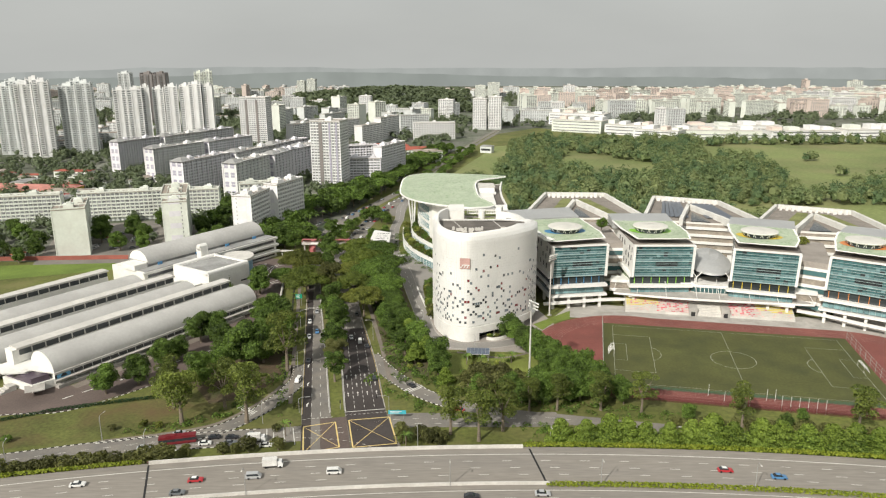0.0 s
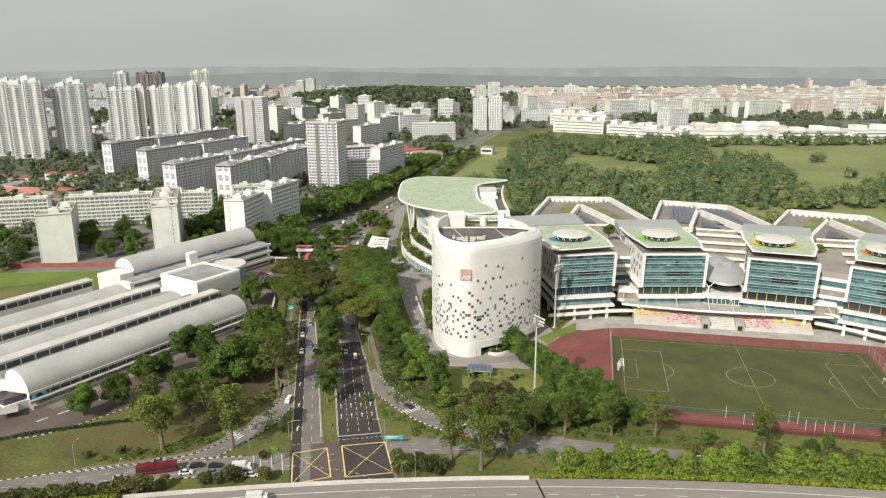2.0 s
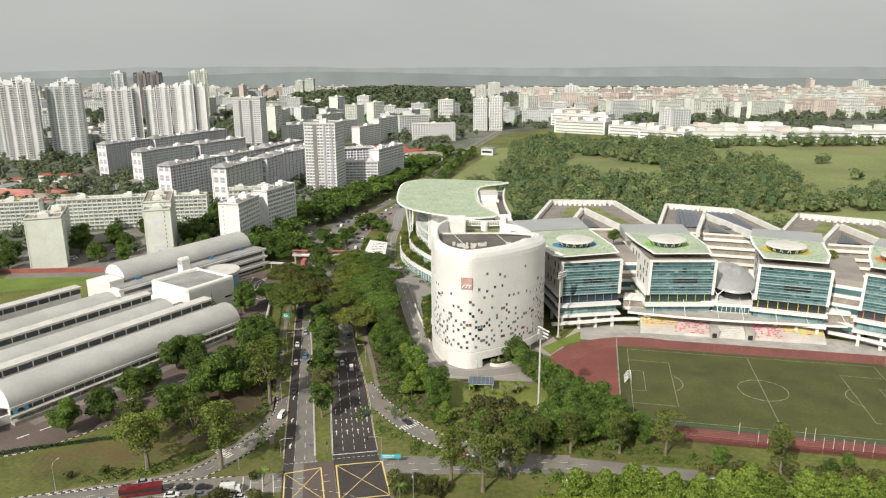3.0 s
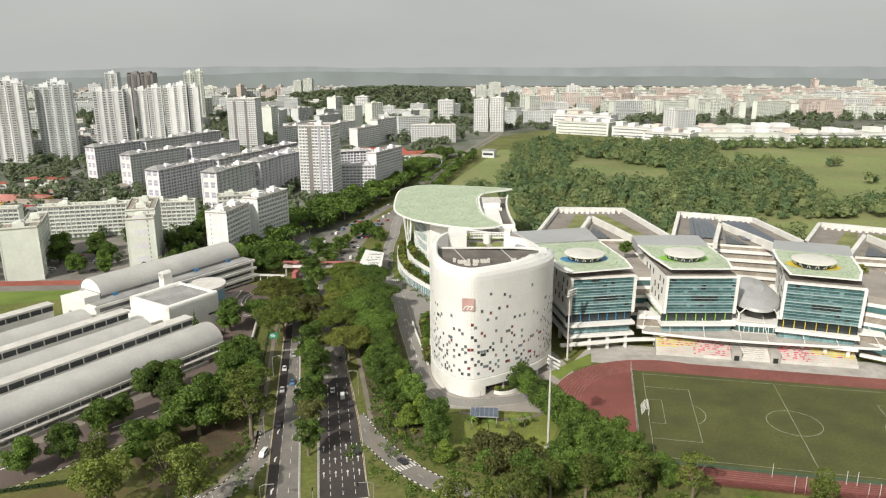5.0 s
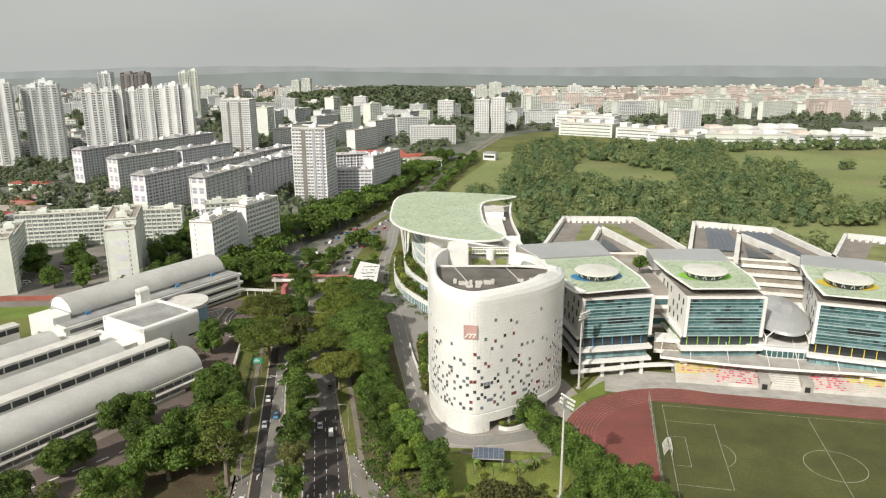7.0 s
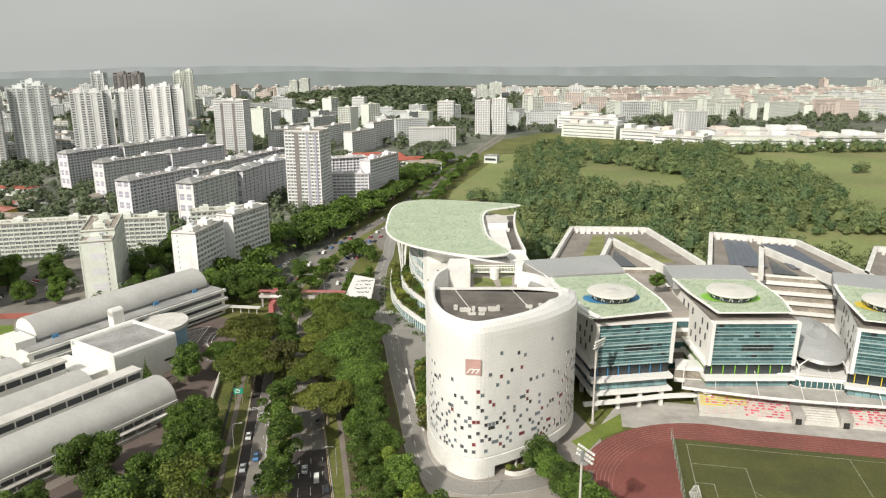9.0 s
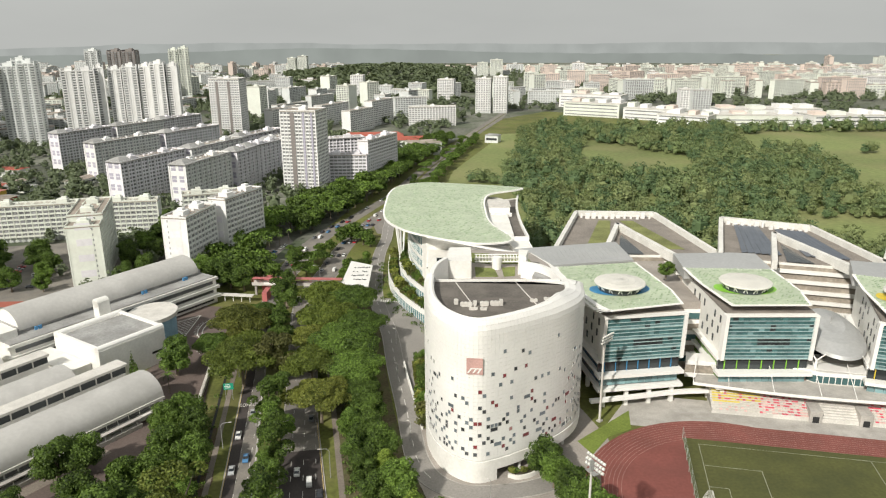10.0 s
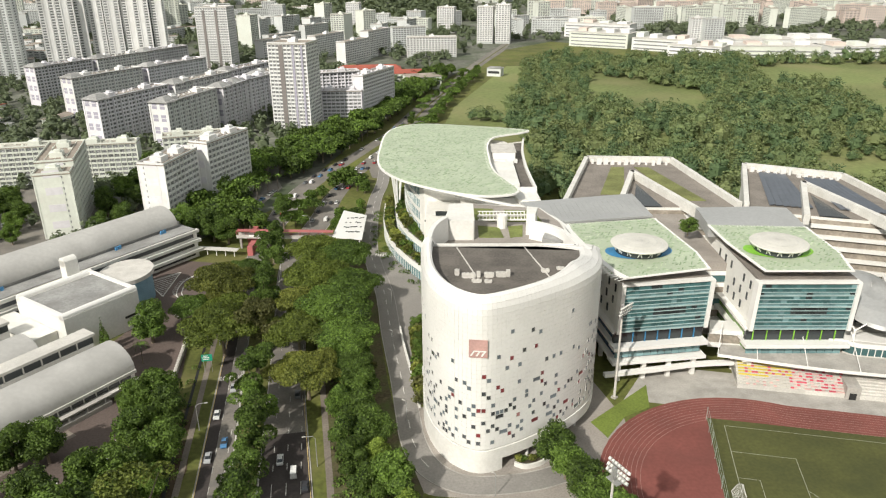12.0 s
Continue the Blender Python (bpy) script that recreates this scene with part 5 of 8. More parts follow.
for x, y, ang_ in along(sw_line, 1.4):
    sweep.box(x + math.sin(ang_) * 2.1, y - math.cos(ang_) * 2.1, 38.5, 0.16, 2.8, 0.16, ang_)
structure("roof_sweep", sweep, WHITE_CLAD, "white curved roof beam joining hall and block", "beam")

# ---------- station with barrel vaults ----------
SA = math.atan2(361 - 267, -101 + 162)          # heading of the vaults
SU, SV = Vector((math.cos(SA), math.sin(SA))), Vector((math.sin(SA), -math.cos(SA)))
SO = Vector((-162.0, 267.0))                     # near end of the front vault, on its crest


def sl(u, v):
    p = SO + SU * u + SV * v
    return (p.x, p.y)


def barrel(prof, y, x0, x1):
    """One continuous curved sheet from x0 to x1."""
    g, k = Geo(), len(prof)
    steps = max(2, int((x1 - x0) // 6))
    rows = [[(x0 + (x1 - x0) * i / steps, y - py, pz) for py, pz in prof] for i in range(steps + 1)]
    g.add([p for row in rows for p in row], [(i * k + j, (i + 1) * k + j, (i + 1) * k + j + 1, i * k + j + 1) for i in range(steps) for j in range(k - 1)])
    return g


def vault(u0, u1, v, half, z0, rise, label, thick=0.4, skirt=3.5):
    """A long half-barrel roof with closed ends over a low wall."""
    x, y = sl(u0, v)
    ob = thing("vault_hall", pose(x, y, 0, 0, 0, math.degrees(SA)), label, "building", "vault halls")
    L = u1 - u0
    n = 18
    prof = [(half * math.cos(math.pi * k / n), z0 + rise * math.sin(math.pi * k / n)) for k in range(n + 1)]
    part("roof_sheet", barrel(prof, 0, 0.0, L), [VAULT], ob, "pale grey curved sheet roof", smooth=True)
    sm = Geo()
    for i in range(1, int(L // 6) + 1):
        sm.ribbon([(i * 6.0, -py, pz + 0.03) for py, pz in prof], [(i * 6.0 + 0.14, -py, pz + 0.03) for py, pz in prof])
    tagged(part("sheet_seam", sm, [VAULT], ob, "standing sheet joints"), kind="stuff")
    for xx, flip in ((0.05, 1), (L - 0.05, -1)):
        eg = Geo()
        pts = [(xx, -py, pz) for py, pz in prof]
        eg.add(pts if flip > 0 else pts[::-1], [tuple(range(len(pts)))])
        part("gable", eg, [WHITE_WALL], ob, "white rounded gable")
    part("wall", Geo().box(L / 2, 0, 0, L - 0.4, half * 2 - 1.0, z0), [WHITE_WALL], ob)
    bd = Geo()
    for s in (-1, 1):
        bd.box(L / 2, s * (half + 0.1), z0 - 1.0, L, 0.9, 0.9).box(L / 2, s * (half + 1.2), z0 - 3.4, L, 1.6, 0.5)
    part("eave", bd, [PALE_CONCRETE], ob, "pale concrete eaves and ledge")
    wg = Geo()
    for s in (-1, 1):
        for i in range(int(L // 4)):
            wg.box(2 + i * 4, s * (half - 0.4), z0 - 2.8, 3.4, 0.5, 1.6)
    tagged(part("strip_window", wg, [WINDOW_DARK], ob, "dark strip windows"), kind="stuff")
    return ob


def skywalk(u0, u1, v, z):
    """A raised glazed clerestory walkway between two vaults."""
    x, y = sl(u0, v)
    ob = thing("clerestory_gallery", pose(x, y, 0, 0, 0, math.degrees(SA)), "long gallery with white roof and dark windows", "building", "clerestory galleries")
    L = u1 - u0
    part("wall", Geo().box(L / 2, 0, 0, L, 4.4, z - 3.6), [WHITE_WALL], ob)
    part("roof", Geo().box(L / 2, 0, z - 0.9, L + 0.8, 6.0, 0.9), [PALE_CONCRETE], ob, "white flat gallery roof")
    n = int(L // 5.4)
    wm_ = Geo().box(0, 0, 0, L / n - 0.45, 0.2, 2.4).mesh("window", [DARK_GLASS])
    pm_ = Geo().box(0, 0, 0, 0.4, 0.5, 2.8).mesh("post", [PALE_CONCRETE])
    part("glass_core", Geo().box(L / 2, 0, z - 3.6, L, 4.0, 2.7), [WINDOW_DARK], ob, "dark gallery interior")
    for i in range(n):
        part("window", wm_, None, ob, at=pose((i + 0.5) * L / n, -2.2, z - 3.5))
        part("post", pm_, None, ob, at=pose(i * L / n, -2.3, z - 3.7))
    return ob


vault(-2, 103.5, 0.0, 8.6, 6.0, 7.1, "long silver barrel-vaulted station hall beside the trees")
skywalk(-6, 102, -12.0, 14.0)
vault(-60, 90, -28.0, 9.5, 5.5, 7.8, "long silver barrel-vaulted station hall with stained sheets")
skywalk(-70, 91, -43.0, 14.2)
vault(-80, 82, -62.0, 10.0, 5.5, 7.8, "long silver barrel-vaulted station hall at the back")
skywalk(-90, 78, -83.0, 14.0)
# entrance pavilion at the near end of the front hall; local y runs towards the back halls
pav = thing("entrance_pavilion", pose(*sl(-2, 0), 0, 0, 0, math.degrees(SA)), "white entrance pavilion with folded roof and glazed front", "building")
part("body", Geo().prism([(-8, -6.5), (0.2, -7.8), (0.2, 12), (-10, 12)], 0, 3.2), [WHITE_WALL], pav)
part("glazing", Geo().prism([(-7.6, -5.5), (-1, -6.6), (-1, 11), (-9, 11)], 3.2, 5.6), [glass_mat("purple_glass", (0.09, 0.07, 0.09), 0.2)], pav, "dark purplish glazing")
fold = Geo()
fold.prism([(0.2, -8.4), (0.2, 1.0), (-6.5, 1.0)], lambda x, y: 5.4 + (y + 8.4) * 0.22, lambda x, y: 5.9 + (y + 8.4) * 0.22)
part("roof_wing", fold, [WHITE_WALL], pav, "folded white roof wing")
part("roof_wing", Geo().prism([(-6.5, 1.0), (0.2, 1.0), (0.2, 12.5), (-11.5, 14.0), (-12.5, 6.0)], lambda x, y: 5.8 + 0.12 * (y - 1), lambda x, y: 6.4 + 0.12 * (y - 1)), [WHITE_WALL], pav, "folded white roof wing")
part("end_wall", Geo().prism([(-6.2, 9.2), (-3.6, 9.2), (-3.6, 15.0), (-6.2, 15.0)], 0, 13.4), [WHITE_WALL], pav, "tall white end wall of the gallery")
part("canopy", Geo().prism([(-12.5, -9.5), (-6.5, -13.0), (-3.5, -7.2), (-9.5, -3.5)], 2.5, 2.75), [CONCRETE], pav, "grey pointed canopy")
part("steps", Geo().box(-13, 4, 0, 6, 4, 0.8).box(-12.2, 4, 0.8, 4.4, 4, 0.7).box(-11.4, 4, 1.5, 2.8, 4, 0.7), [PALE_CONCRETE], pav, "pale entrance steps")
side = thing("side_platform", pose(*sl(-2, 0), 0, 0, 0, math.degrees(SA)), "low concrete platform with a pale canopy along the vault", "platform")
part("wall", Geo().box(47, -10.4, 0, 95, 2.6, 1.5), [CONCRETE], side, "stained concrete base wall")
part("canopy", Geo().box(47, -10.6, 3.2, 96, 1.7, 0.3), [CONCRETE], side, "long grey canopy")
for i in range(17):
    part("post", Geo().box(1.5 + i * 5.7, -11.3, 1.5, 0.25, 0.25, 1.7), [PALE_CONCRETE], side)
part("mural", Geo().box(3.6, -8.75, 2.6, 5.4, 0.2, 2.8), [mat("mural_blue", (0.16, 0.40, 0.60), 0.6)], side, "blue wall panel")
part("mural_disc", Geo().add([(3.6 + 1.3 * math.cos(i * math.pi / 12), -8.87, 3.5 + 1.3 * math.sin(i * math.pi / 12)) for i in range(13)], [tuple(range(13))]), [BLACK], side, "dark half-round shape")
# upper hall with the big vault
up = thing("upper_hall", pose(*sl(88, -77), 0, 0, 0, math.degrees(SA)), "long white station hall with banded windows and a big barrel roof", "building")
UL = 97.0
part("body", Geo().box(UL / 2, 0, 0, UL, 30, 13.0), [WHITE_WALL], up)
for i, z in enumerate((1.2, 5.4, 9.6)):
    part("window_band", Geo().box(UL / 2, -15.05, z, UL - 4, 0.3, 1.7), [WINDOW_DARK], up, "dark strip windows")
    part("ledge", Geo().box(UL / 2, -16.0 + i * 0.6, z + 1.9, UL + 2, 2.6 - i * 0.4, 1.3), [WHITE_WALL], up, "white projecting floor band")
part("roof", Geo().box(UL / 2, -10, 13.0, UL - 1, 10, 0.3), [ROOF_GREY], up, "grey lower roof")
part("upper_wall", Geo().box(UL / 2 + 3, 2, 13.0, UL - 10, 17, 2.6), [ROOF_GREY], up, "grey upper storey")
n = 20
prof = [(9.2 * math.cos(math.pi * k / n), 14.6 + 7.2 * math.sin(math.pi * k / n)) for k in range(n + 1)]
part("barrel_roof", barrel(prof, 2, 8.0, 93.5), [VAULT], up, "pale grey barrel roof", smooth=True)
for xx, flip in ((8.6, 1), (92.6, -1)):
    pts = [(xx, 2 - py * 0.97, 14.6 + (pz - 14.6) * 0.97) for py, pz in prof]
    part("gable", Geo().add(pts if flip > 0 else pts[::-1], [tuple(range(n + 1))]), [WHITE_WALL], up, "white rounded gable")
part("annex", Geo().box(3, -2, 13, 8, 12, 3.0), [WHITE_WALL], up, "white roof annex")
vts = Geo()
for u in (14, 40, 62, 84):
    for k in (0, 1.6):
        vts.box(u + k, -8.4, 13.3, 1.2, 0.4, 1.5)
part("vent", vts, [mat("vent_blue", (0.10, 0.30, 0.55), 0.6)], up, "blue louvred vents")
box_ = thing("ticket_hall", pose(*sl(102, -41), 0, 0, 0, math.degrees(SA)), "white box hall with curved roof edges", "building")
part("body", Geo().box(14, 0, 0, 28, 30, 14.0), [WHITE_WALL], box_)
part("roof", Geo().box(14, 0, 14.0, 26, 22, 0.5), [ROOF_GREY], box_, "grey sunken roof")
ed = Geo()
for yy in (-13.6, 13.6):
    ed.tube([(0, yy, 14.4), (28, yy, 14.4)], 1.3, 10)
ed.box(27.4, 0, 13.8, 1.4, 28, 1.4).box(0.7, 0, 13.8, 1.4, 28, 1.4)
part("roof_edge", ed, [WHITE_CLAD], box_, "rounded white roof edges")
part("terrace", Geo().box(-4, 4, 0, 8, 26, 8.0).box(-5, 4, 8.0, 9, 27, 0.6), [WHITE_WALL], box_, "white stepped terrace")
part("grille", Geo().box(24, -15.1, 5.0, 5, 0.2, 0.8), [BLACK], box_)
rot = thing("round_annex", pose(*sl(140, -48), 0), "round white annex with a flat roof and blue wall", "building")
part("wall", Geo().prism([(9 * math.cos(i * math.pi / 16), 11 * math.sin(i * math.pi / 16)) for i in range(32)], 0, 11.0), [mat("annex_blue", (0.22, 0.36, 0.45), 0.6)], rot, "slate-blue wall")
part("roof", Geo().prism([(10 * math.cos(i * math.pi / 16), 12 * math.sin(i * math.pi / 16)) for i in range(32)], 11.0, 12.6), [PALE_CONCRETE], rot, "pale flat roof")
stk = thing("stair_tower", pose(*sl(124, -58), 0, 0, 0, math.degrees(SA)), "white stair tower above the station roof", "building")
part("shaft", Geo().box(0, 0, 0, 5, 4, 21.0), [WHITE_WALL], stk)
part("head", Geo().tube([(-2.5, 0, 20.2), (2.5, 0, 20.2)], 2.0, 14), [WHITE_WALL], stk, "rounded white head")
structure("red_wall", Geo().prism([(-330, 443), (-204, 449), (-165, 448), (-165, 449), (-204, 450), (-330, 444)], 0, 2.6), mat("red_brick", (0.30, 0.10, 0.075), 0.8), "red-brown boundary wall by the lawn", "wall")

# ---------- blocks of flats ----------
FLAT_WHITE = mat("flat_white", (0.77, 0.77, 0.76), 0.8, 0.05, 0.05, 0.6, 0.04, rand=0.05, stain=((0.6, 0.58, 0.54), 0.3, 0.12))
FLAT_CREAM = mat("flat_cream", (0.71, 0.74, 0.67), 0.8, 0.05, 0.05, 0.6, 0.04, rand=0.05, stain=((0.58, 0.56, 0.5), 0.35, 0.12))
FLAT_LILAC = mat("flat_lilac", (0.76, 0.745, 0.775), 0.8, 0.06, 0.05, 0.6, 0.05, rand=0.06)
FLAT_GREY = mat("flat_grey", (0.62, 0.64, 0.63), 0.8, 0.08, 0.05, 0.6, 0.05, rand=0.1)
FLAT_PINK = mat("flat_pink", (0.66, 0.56, 0.50), 0.8, 0.06, 0.05, 0.6, 0.05, rand=0.12)
FLAT_BROWN = mat("flat_brown", (0.22, 0.20, 0.19), 0.8, 0.08, 0.05, 0.6, 0.05, rand=0.1)
ROOF_FLAT = mat("flat_roof", (0.36, 0.31, 0.26), 0.9, 0.2, 0.1, 1.0, 0.2, stain=((0.22, 0.2, 0.18), 0.7, 0.2))
RED_TILE = mat("red_tile", (0.36, 0.10, 0.07), 0.8, 0.15, 0.1, 1.0, 0.15)
TRIM = {"white": FLAT_WHITE, "cream": FLAT_CREAM, "lilac": FLAT_LILAC, "grey": FLAT_GREY, "pink": FLAT_PINK, "brown": FLAT_BROWN}
_win = {}
PLOTS = []
# window glass of the flats, its dark lifted to carry distance haze
FLAT_GLASS = glass_mat("flat_window_hazed", (0.22, 0.225, 0.23), 0.25, 0.4)
LILAC_PANEL = mat("lilac_panel", (0.40, 0.385, 0.46), 0.8, 0.06, 0.05, 0.6, 0.05)


def win_mesh(w, h):
    key = (round(w, 2), h)
    if key not in _win:
        gw = Geo().box(0, 0.1, 0, w, 0.3, h)
        gw.box(0, -0.12, -0.14, w + 0.3, 0.3, 0.14, mi=1).box(0, -0.08, 0, 0.08, 0.1, h, mi=1)
        if w > 2:
            gw.box(w / 4, -0.07, 0, 0.06, 0.08, h, mi=1).box(-w / 4, -0.07, 0, 0.06, 0.08, h, mi=1)
        _win[key] = gw.mesh("window", [FLAT_GLASS, FLAT_WHITE])
    return _win[key]


def flats(x, y, ang, L, D, floors, colour="white", near=0, label="white slab block of flats", fh=2.8, bay=3.4, name="apartment_block", group="apartment blocks", wf=0.54, wh=1.35, tanks=2, piers=True, balcony=False, ends=False, z=0.0):
    """A slab of flats with its middle at x, y. near: how many windows become single parts."""
    ob = thing(name, pose(x, y, z, 0, 0, ang), label, "building", group)
    wall, H = TRIM[colour], 3.4 + floors * fh
    PLOTS.append((x, y, ang, L, D))
    fins = label.startswith("grey-white")
    nb = max(2, round(L / bay))
    bw = L / nb
    part("wall", Geo().box(0, 0, 3.2, L - 0.9, D - 0.9, H - 3.2), [wall], ob)
    wg = Geo()
    if ends:
        ne = max(2, round(D / bay))
        for s in (-1, 1):
            for b in range(ne + 1):
                wg.box(s * (L / 2 - 0.25), -D / 2 + b * D / ne, 0, 0.7, 0.5, H)
            for f in range(floors + 1):
                wg.box(s * (L / 2 - 0.25), 0, 3.2 + f * fh - (0.15 if f else 0), 0.5, D, 1.0)
    else:
        wg.box(-L / 2 + 0.3, 0, 0, 0.6, D, H).box(L / 2 - 0.3, 0, 0, 0.6, D, H)
    band = fh - wh - 0.15
    for s in (-1, 1):
        for f in range(floors + 1):
            wg.box(0, s * (D / 2 - 0.2), 3.2 + f * fh - (0.15 if f else 0), L, 0.5 + (0.9 if balcony and f else 0), band if f < floors else 0.3)
        if piers:
            for b in range(nb + 1):
                wide = fins and b % 2 == 0
                wg.box(-L / 2 + b * bw, s * (D / 2 + (0.3 if wide else -0.1)), 0, 0.7 if wide else 0.4, 1.2 if wide else 0.6, H)
    tagged(part("facade_relief", wg, [wall], ob, "projecting floor bands and piers"), kind="stuff")
    if name != "far_block":
        part("void_deck", Geo().box(0, 0, 0, L - 1.4, D - 3, 3.3), [FLAT_GREY], ob, "shaded open ground floor")
    if near and not ends:
        cols = (-0.24, 0.24) if fins else (0,)
        for s in (-1, 1):
            part("gable_strip", Geo().box(s * (L / 2 + 0.02), 0, 4, 0.12, D * (0.86 if fins else 0.52), H - 5), [wall], ob)
            for c in cols:
                pg = Geo()
                for f in range(0, floors, 3):
                    for k in range(2 if fins else 1):
                        pg.box(s * (L / 2 + 0.06), c * D, 5 + f * fh + k * 2.5, 0.14, D * (0.3 if fins else 0.46), 2.1 if fins else 3.6)
                tagged(part("gable_panel", pg, [LILAC_PANEL if fins else FLAT_LILAC], ob, "stack of painted gable panels"), kind="stuff")
    rg = Geo().box(0, 0, H, L + 0.5, D + 0.5, 0.5)
    part("roof", rg, [ROOF_FLAT], ob, "weathered flat roof")
    pg_ = Geo()
    for s in (-1, 1):
        pg_.box(0, s * (D / 2 + 0.1), H + 0.5, L + 0.5, 0.3, 0.9).box(s * (L / 2 + 0.1), 0, H + 0.5, 0.3, D + 0.5, 0.9)
    for i in range(tanks):
        u = (i + 0.5) / tanks * L - L / 2
        part("roof_housing", Geo().box(u, 0, H + 0.5, 6.5, min(D - 2, 6), 2.4).box(u + 1, 0.5, H + 2.9, 3.2, 3, 1.2), [wall], ob, "lift and tank housing on the roof")
    part("parapet", pg_, [wall], ob)
    if name == "apartment_block":
        clutter = Geo()
        rc = random.Random(int(abs(x * 7 + y)))
        for i in range(int(L // 5)):
            clutter.box(-L / 2 + 2.5 + i * 5 + rc.uniform(-1, 1), rc.uniform(-0.3, 0.3) * D, H + 0.5, rc.uniform(0.8, 2.2), rc.uniform(0.8, 2.0), rc.uniform(0.5, 1.4))
        for k in range(3):
            clutter.tube([(-L / 2 + 1, (k - 1) * D * 0.28, H + 0.75), (L / 2 - 1, (k - 1) * D * 0.28, H + 0.75)], 0.14, 4)
        tagged(part("roof_clutter", clutter, [wall], ob, "small vents and pipes on the roof"), kind="stuff")
    if fins:  # grey lean-to roof over the end bay
        W = D / 2 + 1.6
        cap = Geo().add([(-L / 2 - 1.6, -W, H + 0.6), (-L / 2 + 11, -W, H + 0.6), (-L / 2 + 11, W, H + 0.6), (-L / 2 - 1.6, W, H + 0.6), (-L / 2 + 4, -W * 0.2, H + 3.8), (-L / 2 + 11, -W * 0.2, H + 3.8), (-L / 2 + 11, W * 0.2, H + 3.8), (-L / 2 + 4, W * 0.2, H + 3.8)],
                        ((3, 2, 1, 0), (0, 1, 5, 4), (1, 2, 6, 5), (2, 3, 7, 6), (3, 0, 4, 7), (4, 5, 6, 7)))
        part("end_roof", cap, [ROOF_GREY], ob, "grey hipped roof over the end bay")
        eaves = Geo()
        for s in (-1, 1):
            eaves.box(5, s * (D / 2 + 0.5), H + 0.5, L - 12, 1.9, 0.45)
        part("eave", eaves, [ROOF_GREY], ob, "grey overhanging eave")
    me = win_mesh(bw * wf, wh)
    loose = Geo()
    count = 0
    for f in range(floors):
        zz = 3.2 + f * fh + fh - wh - 0.3
        for s in (-1, 1):
            for b in range(nb):
                u = -L / 2 + (b + 0.5) * bw
                if s < 0 and count < near:
                    part("window", me, None, ob, at=pose(u, -D / 2 + 0.36, zz))
                    count += 1
                else:
                    if name == "far_block":
                        yy, ww = s * (D / 2 - 0.1), s * bw * wf / 2
                        loose.quad((u + ww, yy, zz), (u - ww, yy, zz), (u - ww, yy, zz + wh), (u + ww, yy, zz + wh))
                    else:
                        loose.box(u, s * (D / 2 - 0.36), zz, bw * wf, 0.3, wh)
        for s in (-1, 1):
            k_n = max(1, round(D / (bay if ends else 7)))
            for k in range(k_n):
                u = -D / 2 + (k + 0.5) * D / k_n
                if ends:
                    loose.box(s * (L / 2 - 0.36), u, zz, 0.3, D / k_n * wf, wh)
                elif near and (k % 2):
                    loose.box(s * (L / 2 - 0.1), u, zz, 0.3, 1.4, 1.2)
    tagged(part("window_grid", loose, [FLAT_GLASS], ob, "small dark windows"), kind="stuff")
    return ob


def condo(x, y, ang, volumes, floors, colour, label, fh=2.9, deep=1.5):
    """A tall block made of staggered shafts; volumes: (u, v, width, depth, extra floors) in its own plan."""
    ob = thing("tower_block", pose(x, y, 0, 0, 0, ang), label, "building", "tower blocks")
    wall = TRIM[colour]
    slabs, dark, crown = Geo(), Geo(), Geo()
    for u, v, w, d, more in volumes:
        n = floors + more
        H = 4 + n * fh
        PLOTS.append((x + u * math.cos(radians(ang)) - v * math.sin(radians(ang)), y + u * math.sin(radians(ang)) + v * math.cos(radians(ang)), ang, w, d))
        part("shaft", Geo().box(u, v, 0, w, d, H), [wall], ob)
        cols_n = max(2, round(w / 5.2))
        for f in range(n):
            zz = 4 + f * fh
            dark.box(u + w / 2, v, zz + 0.95, 0.3, d * 0.3, 1.3)
            for c in range(cols_n):
                uc = u - w / 2 + (c + 0.5) * w / cols_n
                if colour == "white" and c % 3 == 1:
                    continue
                for q in (-1, 1):
                    dark.box(uc, v + q * d / 2, zz + 0.95, w / cols_n * (0.62 if c % 2 == 0 else 0.4), 0.3, 1.35)
                if c % 2 == 0:
                    slabs.box(u - w / 2 + (c + 0.5) * w / cols_n, v - d / 2 - deep / 2, zz - 0.1, w / cols_n - 0.6, deep, 0.9)
        for c in range(cols_n + 1):
            for s in (-1, 1):
                slabs.box(u - w / 2 + c * w / cols_n, v + s * (d / 2 + 0.15), 0, 0.8, 0.7, H)
        crown.box(u, v, H, w + 0.6, d + 0.6, 0.8).box(u, v, H + 0.8, w * 0.5, d * 0.6, 3.4).box(u + w * 0.1, v, H + 4.2, w * 0.25, d * 0.3, 1.6)
        for s in (-1, 1):
            crown.box(u + s * (w / 2 - 0.5), v, H + 0.8, 0.9, d, 2.2)
    tagged(part("balcony", slabs, [wall], ob, "stacked balconies and upright ribs"), kind="stuff")
    tagged(part("window_grid", dark, [FLAT_GLASS], ob, "rows of dark windows"), kind="stuff")
    part("crown", crown, [wall], ob, "stepped white roof crown")
    return ob


# slab beside the station and its neighbours
flats(-125.5, 541, 70, 36, 11.4, 11, "white", 240, "tall white slab block with a grid of dark windows", fh=2.9, wf=0.74, wh=1.5)
flats(-141.3, 506.3, 80, 32, 14, 10, "white", 200, "white slab block with a blank gable by the station", fh=2.95, wf=0.74, wh=1.5)
flats(-152, 575, 20, 34, 11, 9, "cream", 0, "cream slab block behind the white slab")
flats(-188.8, 485, -72, 12, 16, 10, "cream", 40, "tall cream end block with plain gable wall", tanks=1)
